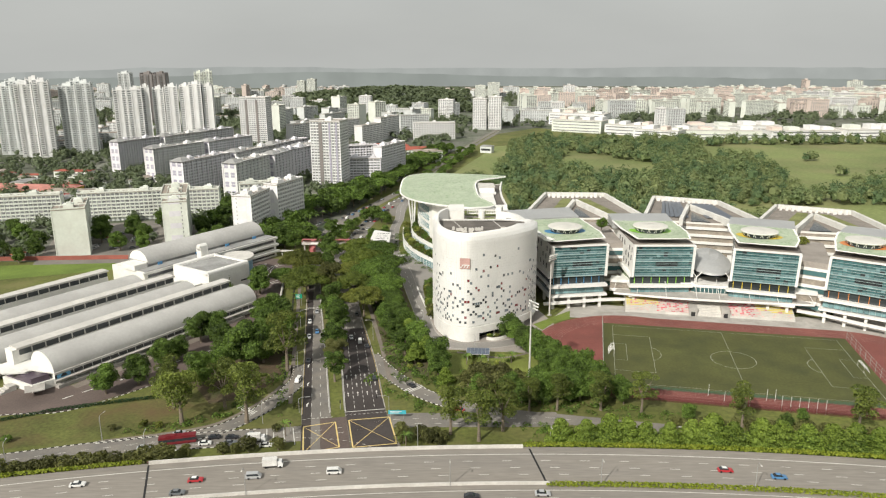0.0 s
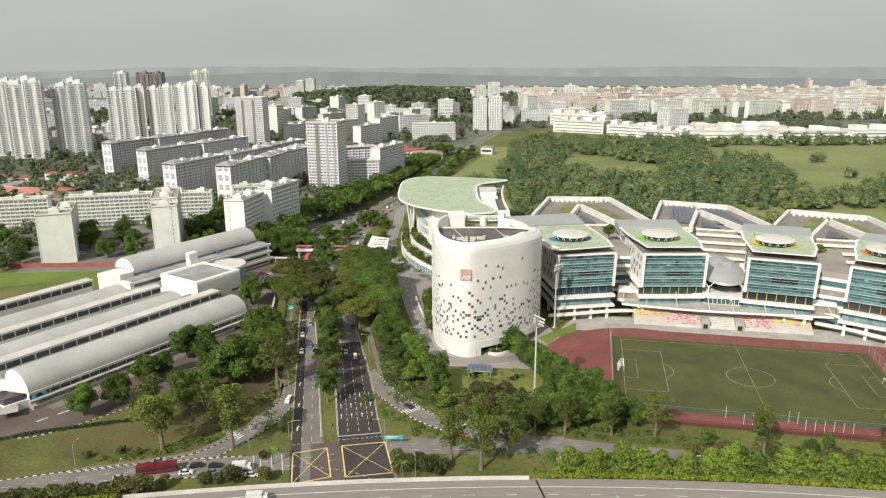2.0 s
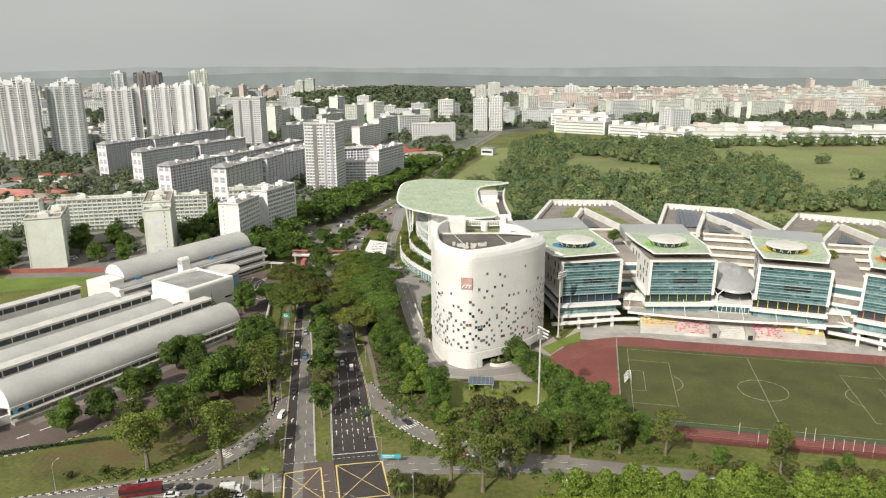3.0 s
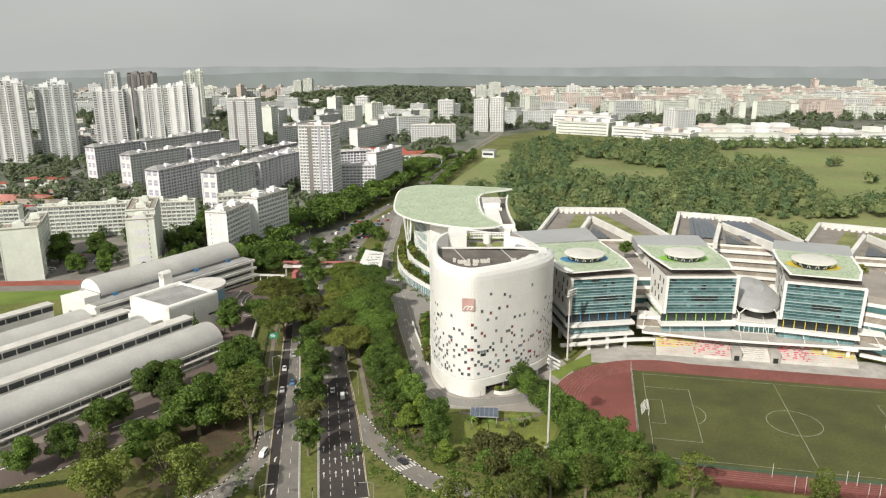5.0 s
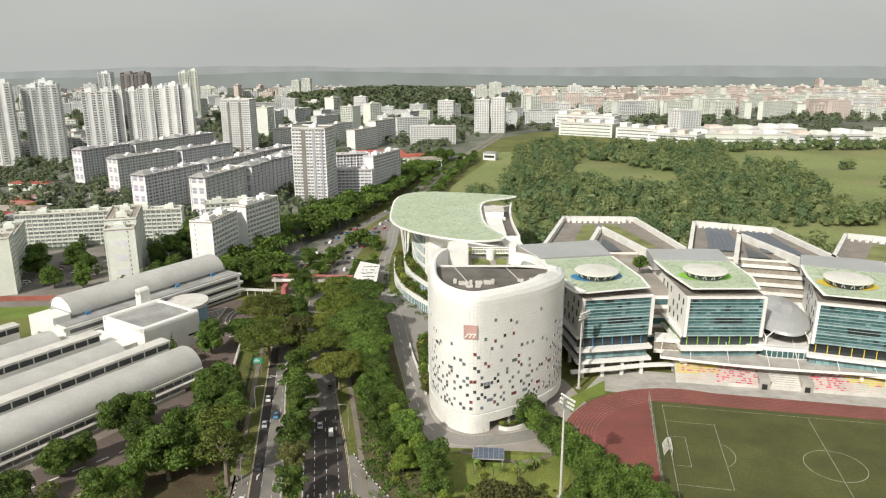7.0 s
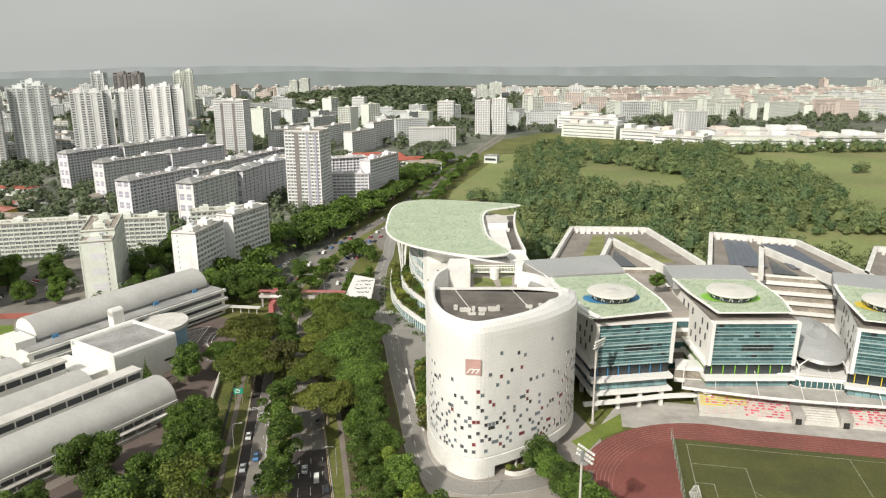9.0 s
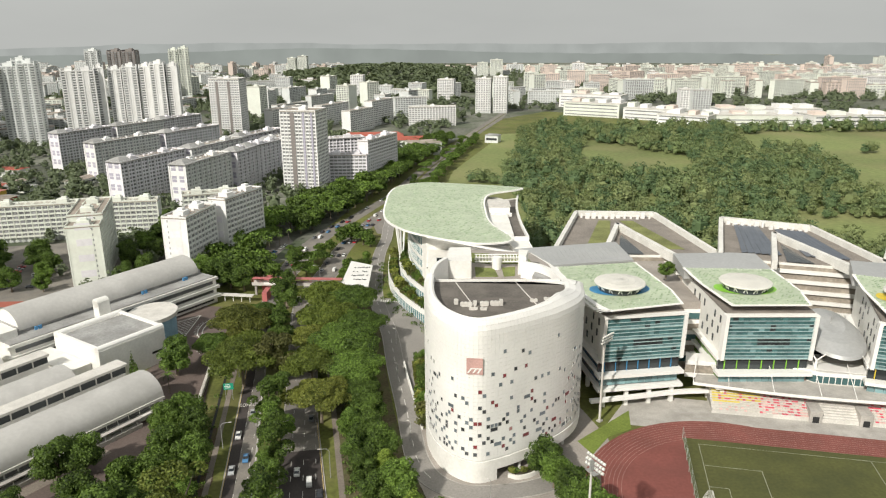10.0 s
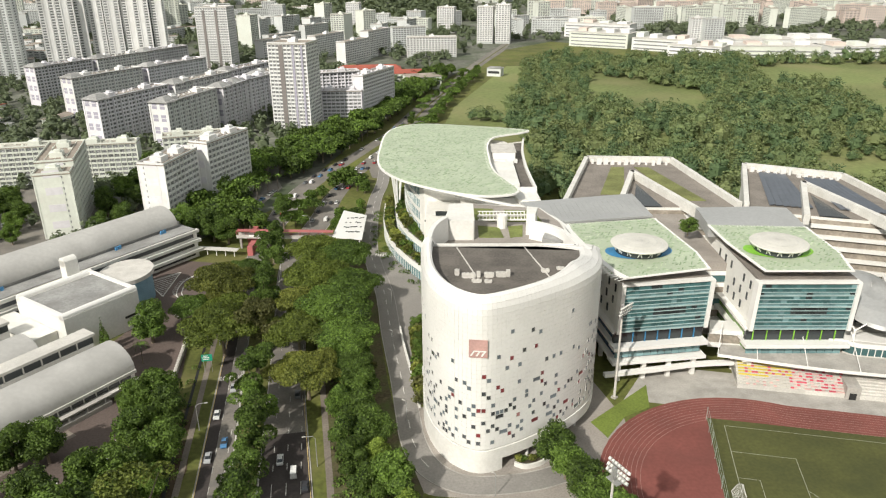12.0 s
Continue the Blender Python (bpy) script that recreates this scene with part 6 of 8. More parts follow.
flats(-198, 512, -72, 42, 17, 11, "cream", 120, "cream slab block of flats with stepped roof", wf=0.66, wh=1.45)
flats(-250, 462, -68, 14, 20, 10, "cream", 0, "tall cream end block with stepped roof", tanks=1)
flats(-262, 495, -68, 60, 11, 8, "cream", 120, "cream slab block of flats beside the car park", wf=0.66, wh=1.45)
flats(-345, 548, 14, 80, 10, 7, "cream", 160, "long low cream block with rows of dark windows", wf=0.7, wh=1.5)
flats(-262, 568, 14, 66, 10, 7, "cream", 136, "long low cream block behind the car park", wf=0.7, wh=1.5)
flats(-205, 578, 10, 34, 10, 7, "cream", 70, "short cream block behind trees", wf=0.7, wh=1.5)
# stepped rows of lilac-white slabs
for i, (x0, y0, x1, y1) in enumerate(((-388, 815, -305, 985), (-322, 750, -255, 880), (-256, 651, -178, 850), (-204, 639, -155, 820), (-180, 719, -140, 830))):
    ang = math.degrees(math.atan2(y1 - y0, x1 - x0))
    Lx = math.hypot(x1 - x0, y1 - y0)
    k = max(2, round(Lx / 62))
    for j in range(k):
        t = (j + 0.5) / k
        u, v = x0 + (x1 - x0) * t, y0 + (y1 - y0) * t
        off = (j % 2) * 4
        flats(u + off + 6, v + 3, ang, Lx / k - 2, 13, 11, ("lilac", "white")[(i + j) % 2], 60 if i > 1 else 1, "grey-white slab block with piers and painted gable panels", tanks=2, wf=0.58, wh=1.4)
flats(-63, 766, 68, 56, 10, 12, "lilac", 120, "tall lilac-white slab behind the roadside trees", wf=0.62, wh=1.4)
flats(-88, 740, 3, 35, 11, 8, "lilac", 80, "low lilac-white slab beside the tall block", wf=0.8, wh=1.5)
flats(-110, 800, 20, 60, 14, 10, "lilac", 0, "grey-white slab block of flats", wf=0.66, wh=1.45)


def point_block(x, y, ang, w, d, floors, colour, label, near=0):
    return flats(x, y, ang, w, d, floors, colour, near, label, fh=2.85, bay=3.1, name="tower_block", group="tower blocks", wf=0.66, wh=1.45, tanks=1, ends=True)


tall_block = point_block(-118, 716, -10, 30, 26, 22, "white", "tall white tower block with a dark recessed strip", 160)
# strips stand proud of the wall; the brown also carries the recess shade
for u, w_, m_ in ((-4.7, 3.4, FLAT_BROWN), (4.7, 1.6, LILAC_PANEL), (11.5, 1.6, LILAC_PANEL)):
    part("recess_strip", Geo().box(u, -13.25, 3.4, w_, 0.5, 62.0), [m_], tall_block, "strip on the wall standing for a dark window recess")
tall_two = point_block(-277, 1045, -4, 38, 26, 24, "white", "tall white tower block with dark window columns")
# brown strips on the face, recess shade in their colour
for u, w_ in ((-9, 3.0), (6, 3.0)):
    part("recess_strip", Geo().box(u, -13.25, 3.4, w_, 0.5, 66.0), [FLAT_BROWN], tall_two, "strip on the wall standing for a dark window recess")
# condominium towers
for x, y, a, n, c in ((-500, 985, 18, 30, "grey"), (-545, 960, 24, 31, "white"), (-590, 990, 18, 30, "grey")):
    condo(x, y, a, ((-11, 0, 20, 20, 0), (10, -4, 18, 22, 1), (0, 9, 16, 18, 2)), n, c, "tall grey condominium tower with stacked balconies")
condo(-428, 985, 24, ((-14, 2, 16, 18, 0), (4, 0, 18, 16, 0), (18, 4, 10, 14, 1)), 28, "white", "bright white condominium tower with ribbed front", deep=0.5)
condo(-390, 1010, 18, ((-10, 2, 14, 17, 0), (7, 0, 16, 15, 1)), 28, "white", "bright white condominium tower with ribbed front", deep=0.5)
condo(-352, 1020, 10, ((-15, 3, 12, 18, 0), (0, 0, 16, 16, 1), (16, 3, 12, 15, 0)), 29, "white", "bright white condominium tower with ribbed front", deep=0.5)
condo(-568, 1420, 5, ((-12, 0, 22, 24, 0), (12, 0, 22, 24, 0)), 31, "brown", "dark grey condominium tower far across the town", fh=3.0)
condo(-650, 1480, 5, ((0, 0, 22, 20, 0),), 31, "grey", "grey condominium tower far across the town", fh=3.0)
condo(-500, 1500, 15, ((-9, 0, 16, 18, 0), (9, 0, 16, 18, 1)), 31, "cream", "cream condominium tower far across the town", fh=3.0)

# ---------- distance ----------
# haze painted in: a flat glowing colour that takes no light
def haze_glow_mat(name, colour, strength):
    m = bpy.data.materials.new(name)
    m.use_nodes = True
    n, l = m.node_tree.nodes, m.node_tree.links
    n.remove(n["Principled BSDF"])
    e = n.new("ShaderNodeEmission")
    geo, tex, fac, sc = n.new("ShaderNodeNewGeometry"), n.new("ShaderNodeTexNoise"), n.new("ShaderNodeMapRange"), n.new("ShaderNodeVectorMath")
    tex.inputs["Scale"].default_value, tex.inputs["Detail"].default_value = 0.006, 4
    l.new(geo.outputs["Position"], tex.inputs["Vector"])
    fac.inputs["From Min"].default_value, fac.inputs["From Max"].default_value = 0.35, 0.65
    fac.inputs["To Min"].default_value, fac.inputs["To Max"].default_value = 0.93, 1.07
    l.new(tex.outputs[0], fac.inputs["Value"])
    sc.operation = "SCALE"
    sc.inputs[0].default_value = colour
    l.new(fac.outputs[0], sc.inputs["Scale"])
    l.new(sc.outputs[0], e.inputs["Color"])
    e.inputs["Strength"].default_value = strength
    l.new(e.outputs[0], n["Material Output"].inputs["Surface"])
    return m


def ridge(name, dist, heights, seed, m, label):
    """A far ridge line standing on the horizon."""
    gr = Geo()
    lo, hi = [], []
    for i in range(181):
        a = radians(45 + i * 0.5)
        t = i / 180
        h = heights(t) + 10 * noise.noise((t * 9, seed, 0)) + 5 * noise.noise((t * 30, seed, 3)) + 2.5 * noise.noise((t * 90, seed, 7))
        x, y = dist * math.cos(math.pi - a), dist * math.sin(a)
        lo.append((x, y, -5))
        hi.append((x, y, h))
    gr.ribbon(lo, hi)
    return structure(name, gr, m, label, "backdrop")


# the farther ridge is paler, its haze is in the glow colour
ridge("backdrop_hills", 4550, lambda t: 58 + 18 * math.exp(-((t - 0.30) / 0.1) ** 2) + 8 * math.exp(-((t - 0.7) / 0.12) ** 2), 3, haze_glow_mat("far_hills", (0.40, 0.42, 0.40), 1.0), "hazy grey-green hills on the horizon")
ridge("backdrop_woods", 3300, lambda t: 56 - 24 * t + 26 * math.exp(-((t - 0.39) / 0.07) ** 2), 8, haze_glow_mat("far_woods", (0.315, 0.34, 0.315), 1.0), "hazy wooded low hills")

random.seed(21)


def far_block(L, D, floors, colour):
    return flats(0, 0, 0, L, D, floors, colour, 0, "pale block of flats far across the town", bay=4.5, name="far_block", group="far blocks", tanks=1, wf=0.6)


keep_plots = list(PLOTS)
far_protos = [far_block(60, 12, 8, "grey"), far_block(45, 12, 9, "cream"), far_block(30, 18, 10, "grey"), far_block(70, 12, 7, "grey"), far_block(24, 22, 15, "cream")]
pink_protos = [far_block(62, 12, 11, "pink"), far_block(48, 12, 11, "cream"), far_block(40, 13, 12, "pink"), far_block(75, 12, 11, "cream")]
PLOTS[:] = keep_plots
used = []
# towers and slabs that stand out of the far town
for x, y, a, w, d, n, c, kind in ((-5, 1486, -12, 30, 18, 14, "white", "tower"), (56, 1313, -12, 24, 16, 18, "white", "tower"), (83, 1312, -12, 22, 16, 19, "white", "tower"), (-174, 1530, -8, 24, 18, 16, "white", "tower"),
                                  (-125, 1577, -8, 26, 18, 8, "grey", "tower"), (-337, 1629, -8, 30, 18, 13, "grey", "tower"), (-440, 2360, -6, 27, 20, 20, "cream", "tower"), (-474, 2365, -6, 24, 20, 18, "cream", "tower"),
                                  (-24, 1152, 4, 66, 13, 8, "white", "slab"), (-121, 1092, 66, 60, 13, 9, "white", "slab"), (-100, 1166, 66, 60, 13, 11, "white", "slab"), (-168, 1170, 66, 70, 13, 9, "white", "slab"), (-225, 1120, 66, 70, 13, 9, "white", "slab"), (-60, 1240, 20, 50, 13, 10, "grey", "slab"),
                                  (237, 1609, 0, 25, 16, 9, "white", "slab"), (280, 1580, 0, 29, 16, 9, "grey", "slab"), (386, 1333, 0, 18, 18, 11, "white", "slab"), (407, 1316, 0, 30, 16, 11, "grey", "slab"), (361, 1537, 4, 54, 16, 12, "grey", "slab"),
                                  (884, 1816, 4, 21, 18, 13, "grey", "tower"), (914, 1814, 4, 30, 18, 13, "white", "tower"), (967, 1810, 4, 38, 18, 12, "white", "tower"), (852, 1599, 4, 55, 16, 12, "white", "slab"), (100, 2370, 0, 31, 18, 12, "cream", "tower"), (142, 2365, 0, 36, 18, 15, "cream", "tower")):
    flats(x, y, a, w, d, n, c, 0, "pale tower of flats above the far town" if kind == "tower" else "long pale slab of flats across the town", name="tower_block" if kind == "tower" else "far_slab", group="tower blocks" if kind == "tower" else "far slabs", tanks=1, bay=4.2, wf=0.62, wh=1.4, ends=kind == "tower")
    used.append((x, y))


def scatter(protos, count, region, seed, ang=0.0, gap=34.0):
    rnd = random.Random(seed)
    made = tries = 0
    while made < count and tries < count * 30:
        tries += 1
        u, v = rnd.random(), rnd.random()
        (ax, ay), (bx, by), (cx, cy), (dx, dy) = region
        x = (ax * (1 - u) + bx * u) * (1 - v) + (dx * (1 - u) + cx * u) * v
        y = (ay * (1 - u) + by * u) * (1 - v) + (dy * (1 - u) + cy * u) * v
        if any(abs(x - p) < gap and abs(y - q) < gap for p, q in used):
            continue
        used.append((x, y))
        p = rnd.choice(protos)
        m = pose(x, y, 0, 0, 0, ang + rnd.choice((0, 0, 90, 15, -20)))
        if p.get("placed"):
            copy_thing(p, m)
        else:
            p.matrix_basis = m
            p["placed"] = 1
        made += 1


scatter(pink_protos, 90, [(230, 1560), (1250, 1480), (1450, 2150), (180, 2250)], 4, 8, 42)
scatter(far_protos, 20, [(-300, 1230), (-120, 1230), (20, 1560), (-380, 1600)], 6, 62, 52)
scatter(far_protos, 46, [(-1250, 1350), (-480, 1300), (-380, 2000), (-1500, 2000)], 7, 20, 54)
scatter(far_protos, 10, [(100, 1400), (300, 1400), (260, 1700), (60, 1600)], 8, 20, 56)


def far_town(name, region, count, seed, mats, label, hmin, hmax, gap, low=0.0):
    """Blocks too far to pick apart: bodies with recessed window strips and roof boxes, as one mass."""
    rnd = random.Random(seed)
    gt = Geo()
    made = tries = 0
    mine = []
    while made < count and tries < count * 20:
        tries += 1
        u, v = rnd.random(), rnd.random()
        (ax, ay), (bx, by), (cx, cy), (dx, dy) = region
        x = (ax * (1 - u) + bx * u) * (1 - v) + (dx * (1 - u) + cx * u) * v
        y = (ay * (1 - u) + by * u) * (1 - v) + (dy * (1 - u) + cy * u) * v
        if any(abs(x - p) < gap and abs(y - q) < gap for p, q in used) or any(abs(x - p) < gap * 0.8 and abs(y - q) < gap * 0.8 for p, q in mine):
            continue
        mine.append((x, y))
        made += 1
        h = rnd.uniform(hmin, hmax) * (1.6 if rnd.random() < low else 1)
        L, D, a, k = rnd.uniform(24, 62), rnd.uniform(11, 16), radians(rnd.choice((0, 8, 90, 20, 75)) + rnd.uniform(-6, 6)), rnd.randrange(len(mats) - 2)
        gt.box(x, y, 0, L, D, h, a, k)
        gt.box(x, y, h, L + 0.6, D + 0.6, 0.8, a, len(mats) - 1)
        gt.box(x, y, h + 0.8, L * 0.25, D * 0.6, 3.2, a, k)
        for f in range(int(h // 2.9)):
            gt.box(x, y, f * 2.9 + 1.2, L - 1.5, D + 0.3, 1.1, a, len(mats) - 2)
        for b in range(int(L // 7)):
            gt.box(x + math.cos(a) * (b * 7 - L / 2 + 3), y + math.sin(a) * (b * 7 - L / 2 + 3), 0, 2.2, D + 0.7, h, a, k)
    used.extend(mine)
    return tagged(part(name, gt, mats), label, "buildings", kind="stuff")


far_town("far_town", [(-1700, 2050), (-350, 2350), (-350, 2700), (-1900, 2700)], 120, 12, (FLAT_GREY, FLAT_CREAM, FLAT_GREY, FLAT_PINK, FLAT_GLASS, ROOF_FLAT), "pale town blocks towards the horizon", 12, 30, 44, 0.15)
far_town("far_fringe", [(-400, 2450), (500, 2400), (480, 2650), (-420, 2700)], 60, 15, (FLAT_GREY, FLAT_CREAM, FLAT_CREAM, FLAT_PINK, FLAT_GLASS, ROOF_FLAT), "pale low blocks behind the wooded rise", 10, 20, 36, 0.05)
far_town("far_estate", [(330, 1560), (1500, 1480), (1750, 2450), (250, 2450)], 190, 13, (FLAT_PINK, FLAT_CREAM, FLAT_WHITE, FLAT_CREAM, FLAT_GLASS, ROOF_FLAT), "pinkish housing estate towards the horizon", 22, 33, 42, 0.05)
far_town("near_estate", [(-1500, 1000), (-520, 980), (-300, 2000), (-1700, 2100)], 150, 14, (FLAT_WHITE, FLAT_CREAM, FLAT_GREY, FLAT_WHITE, FLAT_GLASS, ROOF_FLAT), "low town houses and blocks among trees", 8, 18, 40)


def works(x, y, ang, L, D, h, seed):
    """A long white industrial building with stepped volumes."""
    ob = thing("works", pose(x, y, 0, 0, 0, ang), "long white low industrial building beyond the wood", "building", "industrial buildings")
    rnd = random.Random(seed)
    part("wall", Geo().box(0, 0, 0, L, D, h), [(FLAT_CREAM, FLAT_WHITE, FLAT_WHITE)[seed % 3]], ob)
    part("roof", Geo().box(0, 0, h, L + 1, D + 1, 0.8), [PALE_CONCRETE], ob, "pale flat roof")
    for f in range(int(h // 5)):
        part("window_band", Geo().box(0, -D / 2, 2 + f * 5, L - 6, 0.5, 1.6), [FLAT_GLASS], ob, "dark strip windows")
    for i in range(4):
        part("roof_box", Geo().box((i - 1.5) * L / 4 + rnd.uniform(-5, 5), rnd.uniform(-5, 5), h + 0.8, L / 7, D / 2, rnd.uniform(3, 7)), [(FLAT_PINK, FLAT_CREAM, FLAT_WHITE, FLAT_WHITE)[(i + seed) % 4]], ob, "stepped roof volume")
    return ob


for i, (x, y, a, L, D, h) in enumerate(((230, 1270, -32, 90, 46, 20), (305, 1215, -35, 80, 40, 16), (330, 1140, -35, 70, 40, 15), (420, 1150, -8, 130, 44, 14), (545, 1130, 2, 110, 40, 15), (660, 1120, 4, 120, 40, 17), (800, 1110, 4, 140, 44, 15), (250, 1400, -30, 110, 40, 22), (480, 1240, 0, 150, 50, 13))):
    works(x, y, a, L, D, h, i)

# ---------- trees ----------
def clumps(blobs, n, size, seed, up=0.15):
    """Leaf clumps: small bent quads over the skin of a heap of ellipsoids. Returns corners as an array (n, 4, 3)."""
    rng = np.random.default_rng(seed)
    w = np.array([b[3] * b[4] for b in blobs], float)
    pick = rng.choice(len(blobs), n, p=w / w.sum())
    b = np.array(blobs, float)[pick]
    d = rng.normal(size=(n, 3))
    d[:, 2] = np.abs(d[:, 2]) * 1.0 - 0.35 * rng.random(n)
    d /= np.linalg.norm(d, axis=1)[:, None]
    r = 0.80 + 0.26 * rng.random(n)[:, None]
    c = b[:, :3] + d * b[:, 3:6] * r
    nrm = d / b[:, 3:6] * b[:, 3:4] + 0.8 * rng.normal(size=(n, 3)) + np.array((0, 0, up))
    nrm /= np.linalg.norm(nrm, axis=1)[:, None]
    a = np.cross(nrm, rng.normal(size=(n, 3)))
    a /= np.linalg.norm(a, axis=1)[:, None]
    e = np.cross(nrm, a)
    s = size * (0.55 + 0.9 * rng.random(n))[:, None]
    droop = nrm * s * -0.35
    return np.stack([c - a * s + droop, c - e * s * 0.62, c + a * s + droop, c + e * s * 0.62], 1)


def cores(blobs, k, seed, lat=4, lon=7):
    """Closed inner bodies of the crown, uneven, so that no daylight shows through its middle. Corners as (n, 4, 3)."""
    rng = np.random.default_rng(seed)
    out = []
    for b in blobs:
        th = np.linspace(0.0, math.pi, lat + 1)[:, None]
        ph = np.linspace(0, 2 * math.pi, lon + 1)[None, :]
        r = k * (0.86 + 0.28 * rng.random((lat + 1, lon + 1)))
        r[:, -1] = r[:, 0]
        p = np.stack([b[0] + b[3] * r * np.sin(th) * np.cos(ph), b[1] + b[4] * r * np.sin(th) * np.sin(ph), b[2] + b[5] * r * np.cos(th) * np.ones_like(ph)], -1)
        out.append(np.stack([p[:-1, :-1], p[1:, :-1], p[1:, 1:], p[:-1, 1:]], 2).reshape(-1, 4, 3))
    return np.concatenate(out)


def quads_mesh(name, arr, m):
    me = bpy.data.meshes.new(name)
    k = len(arr)
    me.vertices.add(k * 4)
    me.vertices.foreach_set("co", arr.astype(np.float32).ravel())
    me.loops.add(k * 4)
    me.loops.foreach_set("vertex_index", np.arange(k * 4, dtype=np.int32))
    me.polygons.add(k)
    me.polygons.foreach_set("loop_start", np.arange(0, k * 4, 4, dtype=np.int32))
    me.materials.append(m)
    me.update(calc_edges=True)
    me.validate()
    return me


def blobs_for(kind, h, r, rnd):
    """Ellipsoids (x, y, z, rx, ry, rz) that make up a crown."""
    out = []
    if kind == "umbrella":
        for i in range(19):
            a, q = i * 2.4 + rnd.uniform(-0.3, 0.3), r * math.sqrt((i + 0.5) / 19) * 0.84
            s = rnd.uniform(0.26, 0.4) * r
            out.append((q * math.cos(a), q * math.sin(a), h * (0.82 - 0.30 * (q / r) ** 2) + rnd.uniform(-0.10, 0.08) * h, s, s, s * 0.62))
    elif kind == "upright":
        for i in range(17):
            a, t = rnd.uniform(0, 6.28), rnd.random()
            q = r * rnd.uniform(0.15, 0.85) * (1.0 - 0.45 * abs(t - 0.4))
            s = rnd.uniform(0.2, 0.36) * r
            out.append((q * math.cos(a), q * math.sin(a), h * (0.38 + 0.52 * t), s, s, s * 0.8))
    elif kind == "cone":
        for i in range(14):
            t = (i + 0.5) / 14
            a = i * 2.4
            q = r * 0.55 * (1 - t) ** 0.8
            s = r * (0.62 - 0.36 * t)
            out.append((q * math.cos(a), q * math.sin(a), h * (0.22 + 0.7 * t), s, s, s * 0.55))
    else:  # dense round crown
        for i in range(26):
            a, b = rnd.uniform(0, 6.28), -0.9 + 1.9 * (i + rnd.random()) / 26
            q = r * rnd.uniform(0.30, 0.70) * math.sqrt(max(0.06, 1 - b * b * 0.85))
            s = rnd.uniform(0.26, 0.44) * r
            out.append((q * math.cos(a), q * math.sin(a), h * 0.53 + b * h * 0.34, s, s, s * 0.8))
    return out


def tree_proto(kind, h, r, leaf, n, size, seed, label, name="tree", group="trees"):
    rnd = random.Random(seed)
    blobs = blobs_for(kind, h, r, rnd)
    ob = thing(name, pose(0, 0, -500), label, "tree", group)
    tg = Geo()
    fork = h * {"umbrella": 0.38, "upright": 0.36, "cone": 0.2}.get(kind, 0.28)
    base_r = 0.022 * h + 0.1
    tg.tube([(0, 0, -0.2), (0.1, 0.05, fork * 0.5), (0.05, 0.1, fork)], [base_r * 1.4, base_r, base_r * 0.85], 8)
    for i, b in enumerate(sorted(blobs, key=lambda q: rnd.random())[:8]):
        mid = (b[0] * 0.45, b[1] * 0.45, fork + (b[2] - fork) * 0.55)
        tg.tube([(0.05, 0.1, fork - 0.1), mid, (b[0] * 0.9, b[1] * 0.9, b[2])], [base_r * 0.55, base_r * 0.35, base_r * 0.12], 5)
    part("trunk", tg, [BARK], ob, "grey-brown forked trunk")
    body = clumps(blobs, n, size, seed)
    if kind != "upright" and n > 3000:
        body = np.concatenate([body, cores(blobs, 0.64, seed, 3, 6)])
    part("crown", quads_mesh("crown", body, leaf), None, ob, "")
    return ob


PROTO = {
    "rain": [tree_proto("umbrella", 18, 12, (LEAF_RAIN, LEAF_YELLOW, LEAF)[i], 16000, 0.32, 100 + i, "broad rain tree with a flat spreading crown", "rain_tree", "rain trees") for i in range(3)],
    "tall": [tree_proto("upright", 21, 8.6, LEAF_TALL, 4300, 0.31, 200 + i, "tall sparse yellow-green tree with pale limbs", "tall_tree", "tall roadside trees") for i in range(3)],
    "dense": [tree_proto("round", 14.5, 7.2, LEAF, 6200, 0.305, 300 + i, "dense dark green rounded tree", "shade_tree", "shade trees") for i in range(4)],
    "bright": [tree_proto("cone", 12, 5.6, LEAF_BRIGHT, 5200, 0.285, 400 + i, "bright green layered roadside tree", "layered_tree", "layered trees") for i in range(3)],
    "median": [tree_proto("upright", 18, 8.2, LEAF_BROWN if i == 1 else LEAF, 7000, 0.33, 500 + i, "slender tree on the grass median", "median_tree", "median trees") for i in range(3)],
    "shrub": [tree_proto("round", 5.6, 3.6, LEAF_BROWN, 1500, 0.3, 600 + i, "dark reddish-green clipped shrub", "shrub", "shrubs") for i in range(2)],
    "bush": [tree_proto("round", 2.4, 1.9, (LEAF, LEAF_YELLOW, LEAF_BROWN)[i], 330, 0.3, 700 + i, "low garden bush in the bed", "bush", "bushes") for i in range(3)],
    "road": [tree_proto("umbrella" if i < 2 else "round", 12.5, 9.0 if i < 2 else 6.5, LEAF, 1400, 0.66, 800 + i, "spreading dark green tree beside the far road", "roadside_tree", "far roadside trees") for i in range(4)],
}
placed = {}


def plant(kind, x, y, scale=1.0, z=0.0, i=None, rnd=random.Random(77)):
    protos = PROTO[kind]
    k = rnd.randrange(len(protos)) if i is None else i
    p = protos[k]
    s = scale * rnd.uniform(0.9, 1.1)
    m = pose(x, y, z, 0, 0, rnd.uniform(0, 360))
    if not placed.get((kind, k)):
        placed[(kind, k)] = True
        p.matrix_basis = m
        p.scale = (s, s, s)
        return p
    keep = tuple(p.scale)
    p.scale = (s, s, s)
    ob = copy_thing(p, m)
    p.scale = keep
    return ob


R8 = random.Random(8)
